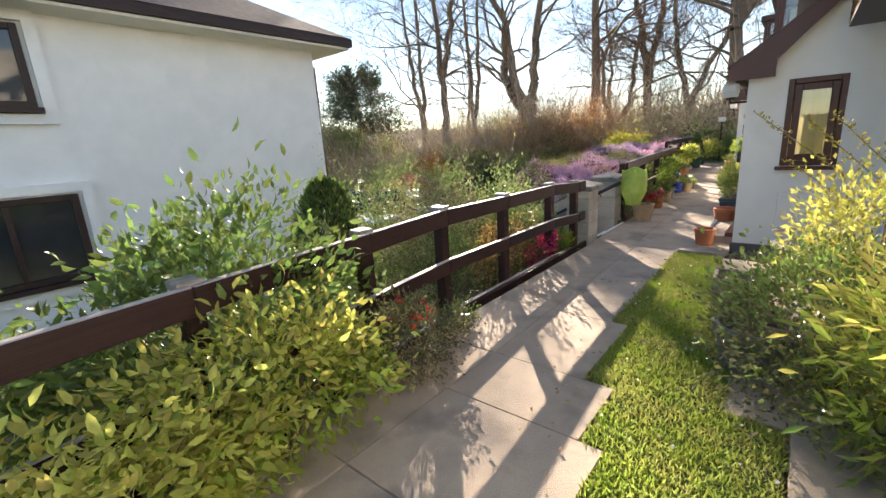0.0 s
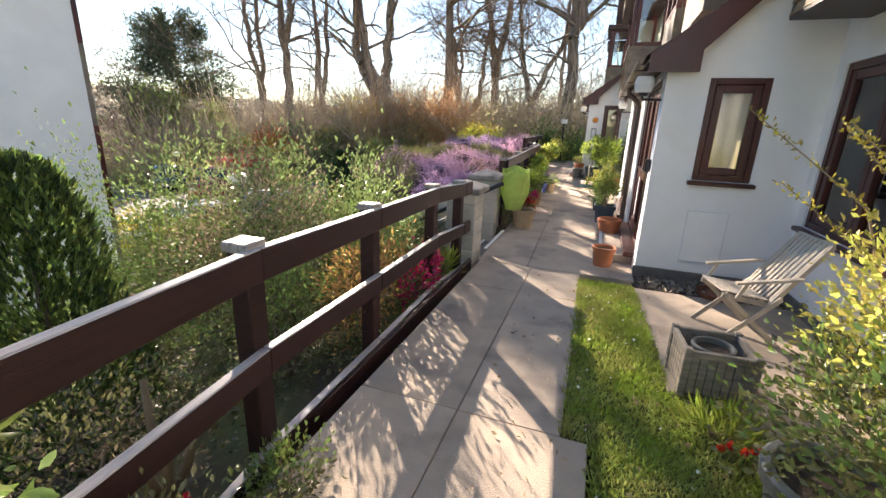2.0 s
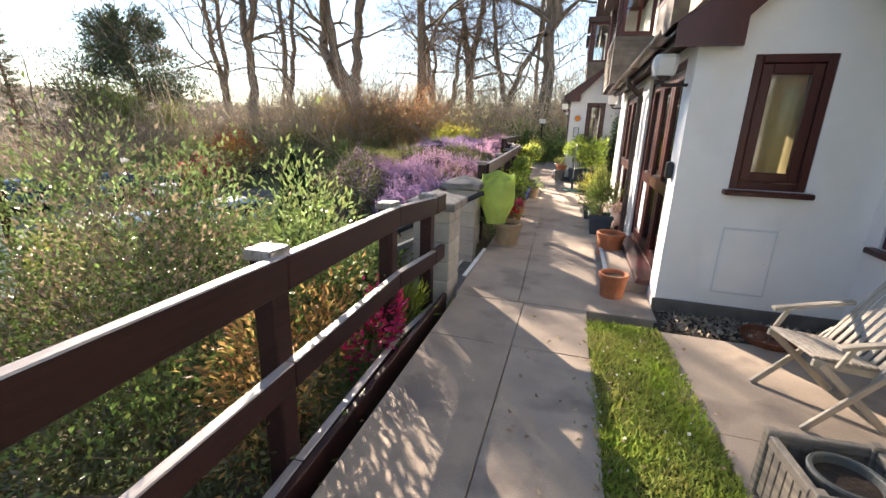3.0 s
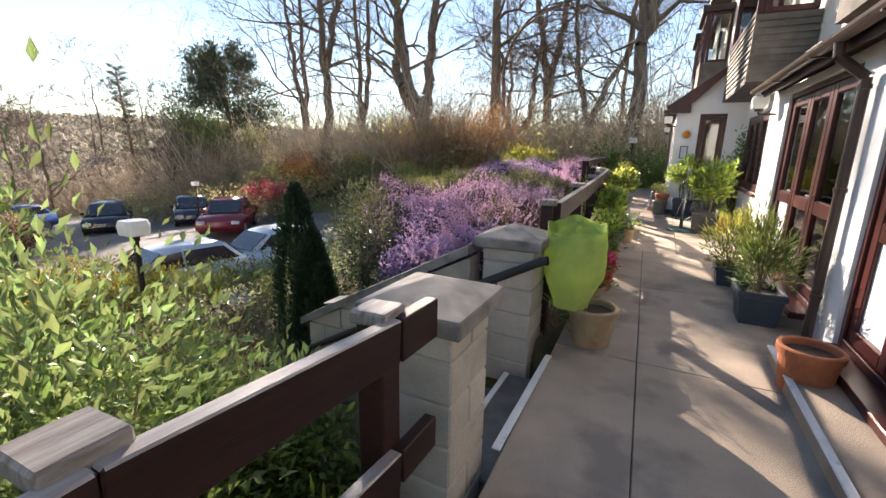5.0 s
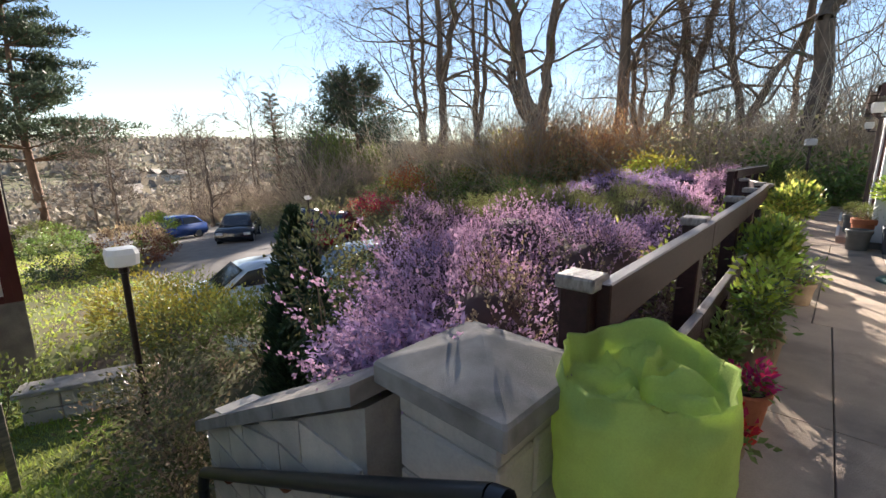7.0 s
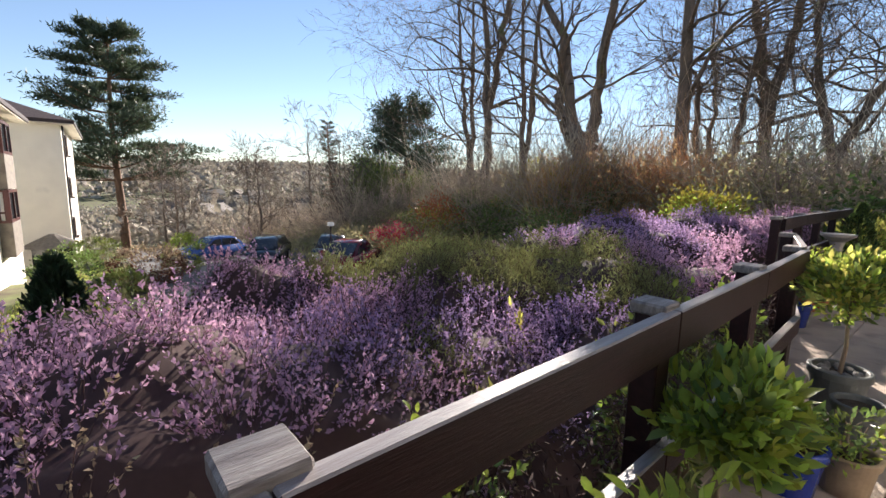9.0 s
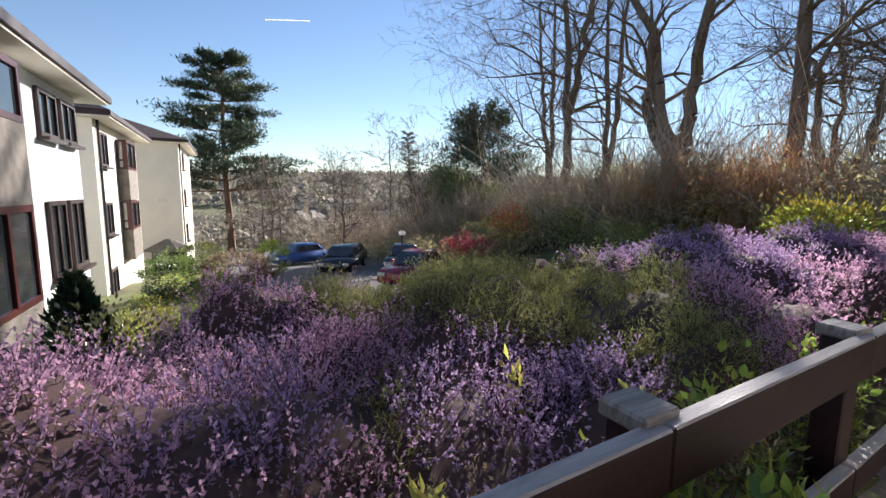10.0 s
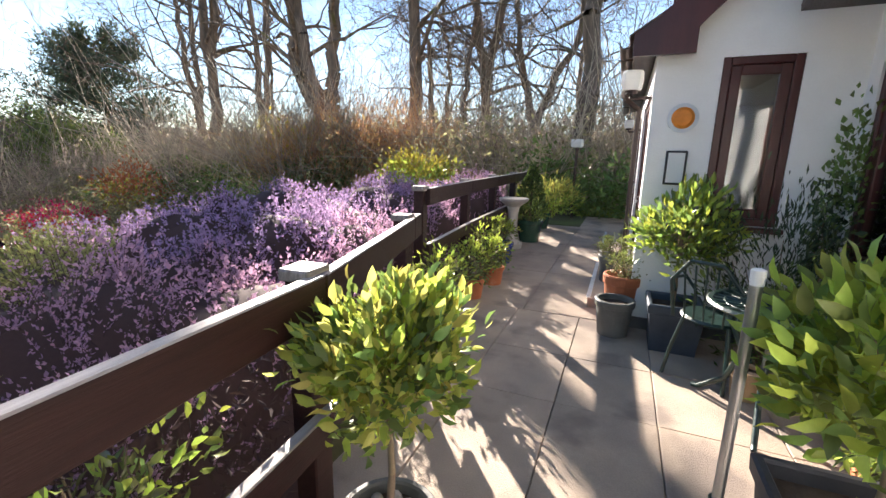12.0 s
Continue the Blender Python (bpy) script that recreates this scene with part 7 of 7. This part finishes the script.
lx, lyy = np.meshgrid(np.linspace(-9.3, -4.7, 30), np.linspace(4.2, 6.9, 20))
li = np.arange(lx.size).reshape(lx.shape)
tagged(part("lower_lawn", raw(np.stack([lx, lyy, gz(lx, lyy) + 0.012], -1), np.stack([li[:-1, :-1], li[:-1, 1:], li[1:, 1:], li[1:, :-1]], -1).reshape(-1, 4)), M["turf"], smooth=True), "green lawn of the lower garden", "lawn", kind="structure")
n = 9000
P = np.stack([rng.uniform(-9.2, -4.8, n), rng.uniform(4.3, 6.8, n)], 1)
tagged(part("grass", leaves(np.stack([P[:, 0], P[:, 1], gz(P[:, 0], P[:, 1])], 1), unit(n) * 0.7 + np.array([0, 0, 1.0]), 0.07, 0.012), M["grass"]), "green grass of the lower lawn", "grass", kind="stuff")
n = 5000
P = np.stack([rng.uniform(-34, -10, n), rng.uniform(6.2, 9.0, n)], 1)
tagged(part("grass", leaves(np.stack([P[:, 0], P[:, 1], gz(P[:, 0], P[:, 1])], 1), unit(n) * 0.7 + np.array([0, 0, 0.6]), 0.1, 0.05), M["grass"]), "bright green grass before the apartment blocks", "grass", kind="stuff")
wf = np.array([[-6.9, 8.0, -0.75], [-6.75, 8.05, -0.72], [-6.8, 7.9, -0.7]])
tagged(part("white_blossom", leaves(np.repeat(wf, 24, 0) + rng.normal(size=(72, 3)) * 0.04, unit(72), 0.05, 0.035), M["white_flower"]), "white blossoms in the lower garden", "flower", kind="stuff")

# car park and cars
rx_, ry_ = np.meshgrid(np.concatenate([np.linspace(-60, -36, 10), np.linspace(-34, -11, 40)]), np.linspace(9.6, 21, 30))
ri = np.arange(rx_.size).reshape(rx_.shape)
tagged(part("road", raw(np.stack([rx_, ry_, gz(rx_, ry_) + 0.03], -1), np.stack([ri[:-1, :-1], ri[:-1, 1:], ri[1:, 1:], ri[1:, :-1]], -1).reshape(-1, 4)), M["asphalt"], smooth=True), "grey asphalt car park and drive", "road", kind="structure")


def car(label, x, y, yaw, paint, length=4.2, estate=False):
    z0 = float(gz(x, y)) + 0.03
    c = empty("car", pose(x, y, z0, 0, 0, yaw), label, "car", "parked cars")
    L, W = length / 2, 0.88
    low = [(-L, 0.3), (-L, 0.62), (-L + 0.1, 0.82), (-L + 0.9, 0.94), (L - (0.1 if estate else 0.6), 0.98), (L - 0.05, 0.85), (L, 0.6), (L, 0.3), (L - 0.4, 0.22), (-L + 0.4, 0.22)]
    bm = prism(low, -W, W, "x")
    bmesh.ops.bevel(bm, geom=bm.edges[:], offset=0.06, segments=2, affect="EDGES")
    part("body", bm, M[paint], c, smooth=True)
    e1 = L - 0.12 if estate else L - 0.75
    top = [(-L + 0.95, 0.9), (-L + 1.65, 1.42), (-L + 2.1, 1.48), (e1 - 0.55, 1.46), (e1, 0.92)]
    bm = prism(top, -W + 0.1, W - 0.1, "x")
    for v in bm.verts:
        if v.co.z > 1.2:
            v.co.x *= 0.82
    bmesh.ops.bevel(bm, geom=bm.edges[:], offset=0.05, segments=2, affect="EDGES")
    part("roof", bm, M[paint], c, smooth=True)
    for sx in (-1, 1):
        g = [(-L + 1.2, 0.98), (-L + 1.72, 1.36), (-L + 2.1, 1.4), (-L + 2.1, 0.98)]
        g2 = [(-L + 2.16, 0.98), (-L + 2.16, 1.4), (e1 - 0.62, 1.38), (e1 - 0.22, 0.98)]
        for poly in (g, g2):
            bm = prism(poly, sx * 0.77, sx * 0.79, "x")
            for v in bm.verts:
                v.co.x -= sx * max(0, (v.co.z - 0.98)) * 0.3
            part("side_window", bm, M["carglass"], c)
        for yy in (-L + 0.75, L - 0.75):
            w = part("wheel", tube([(sx * 0.68, yy, 0.31), (sx * 0.89, yy, 0.31)], 0.31, 20), M["rubber"], c)
            part("rim", tube([(sx * 0.8, yy, 0.31), (sx * 0.9, yy, 0.31)], 0.2, 16), M["alloy"], w)
            for xx in (sx * 0.9,):
                part("hub", lathe([(0.2, 0), (0.001, 0.01)], 16), M["alloy"], w).matrix_local = Matrix.Translation((xx, yy, 0.31)) @ Matrix.Rotation(sx * math.pi / 2, 4, "Y")
        part("headlight", box(sx * 0.66 - 0.16, sx * 0.66 + 0.16, -L - 0.015, -L + 0.1, 0.6, 0.74, 0.02), M["lampwhite"], c)
        part("tail_light", box(sx * 0.7 - 0.12, sx * 0.7 + 0.12, L - 0.08, L + 0.015, 0.62, 0.82, 0.02), M["redflower"], c)
        part("mirror", box(sx * 0.86, sx * 1.0, -L + 1.35, -L + 1.5, 0.95, 1.07, 0.02), M[paint], c)
    ws = prism([(-L + 1.0, 0.95), (-L + 1.62, 1.4), (-L + 1.6, 1.42), (-L + 0.97, 0.965)], -0.62, 0.62, "x")
    part("windscreen", ws, M["carglass"], c)
    part("rear_window", prism([(e1 - 0.04, 1.0), (e1 - 0.5, 1.42), (e1 - 0.48, 1.44), (e1, 1.015)], -0.58, 0.58, "x"), M["carglass"], c)
    return c


car("pale blue hatchback parked in the lower car park", -13.7, 11.0, -8, "carpale", 4.0, True)
car("pale silver-blue car half hidden behind a cypress", -13.4, 14.2, -8, "carpale", 4.0, True)
car("black estate car parked at the kerb", -26.3, 15.6, 60, "carblack", 4.4, True)
car("dark saloon car parked at the kerb", -24.2, 18.6, 60, "carblack", 4.5)
car("dark red car parked among shrubs", -19.0, 17.0, 40, "carred", 4.0)
car("small blue car far down the drive", -33.0, 14.0, 20, "carblue", 3.8, True)

# roofs of the valley
for k in range(26):
    x, y = rng.uniform(-330, -120), rng.uniform(20, 300)
    s = rng.uniform(4, 8)
    h = empty("far_house", pose(x, y, float(gz(x, y)), 0, 0, rng.uniform(0, 180)), "small pale house in the valley", "house", "valley houses")
    part("wall", box(-s, s, -s * 0.6, s * 0.6, 0, 5), M["farwall"], h)
    part("roof", prism([(-s * 0.7, 5), (s * 0.7, 5), (0, 8)], -s * 1.05, s * 1.05, "x"), M["slate"], h)
sh = empty("garden_shed", pose(-58.0, 25.2, float(gz(-58, 25.2)), 0, 0, 35), "dark low hut with a grey roof beside the drive", "shed")
part("wall", box(-2.2, 2.2, -1.6, 1.6, 0, 1.8), M["brown"], sh)
part("roof", prism([(-2.0, 1.8), (2.0, 1.8), (0, 3.3)], -2.4, 2.4, "x"), M["slate"], sh)
ct = part("vapour_trail", tube([(-2485, 249, 867), (-2459, 469, 892)], 2.2, 6), M["contrail"])
tagged(ct, "thin white vapour trail in the sky", "cloud", kind="structure")
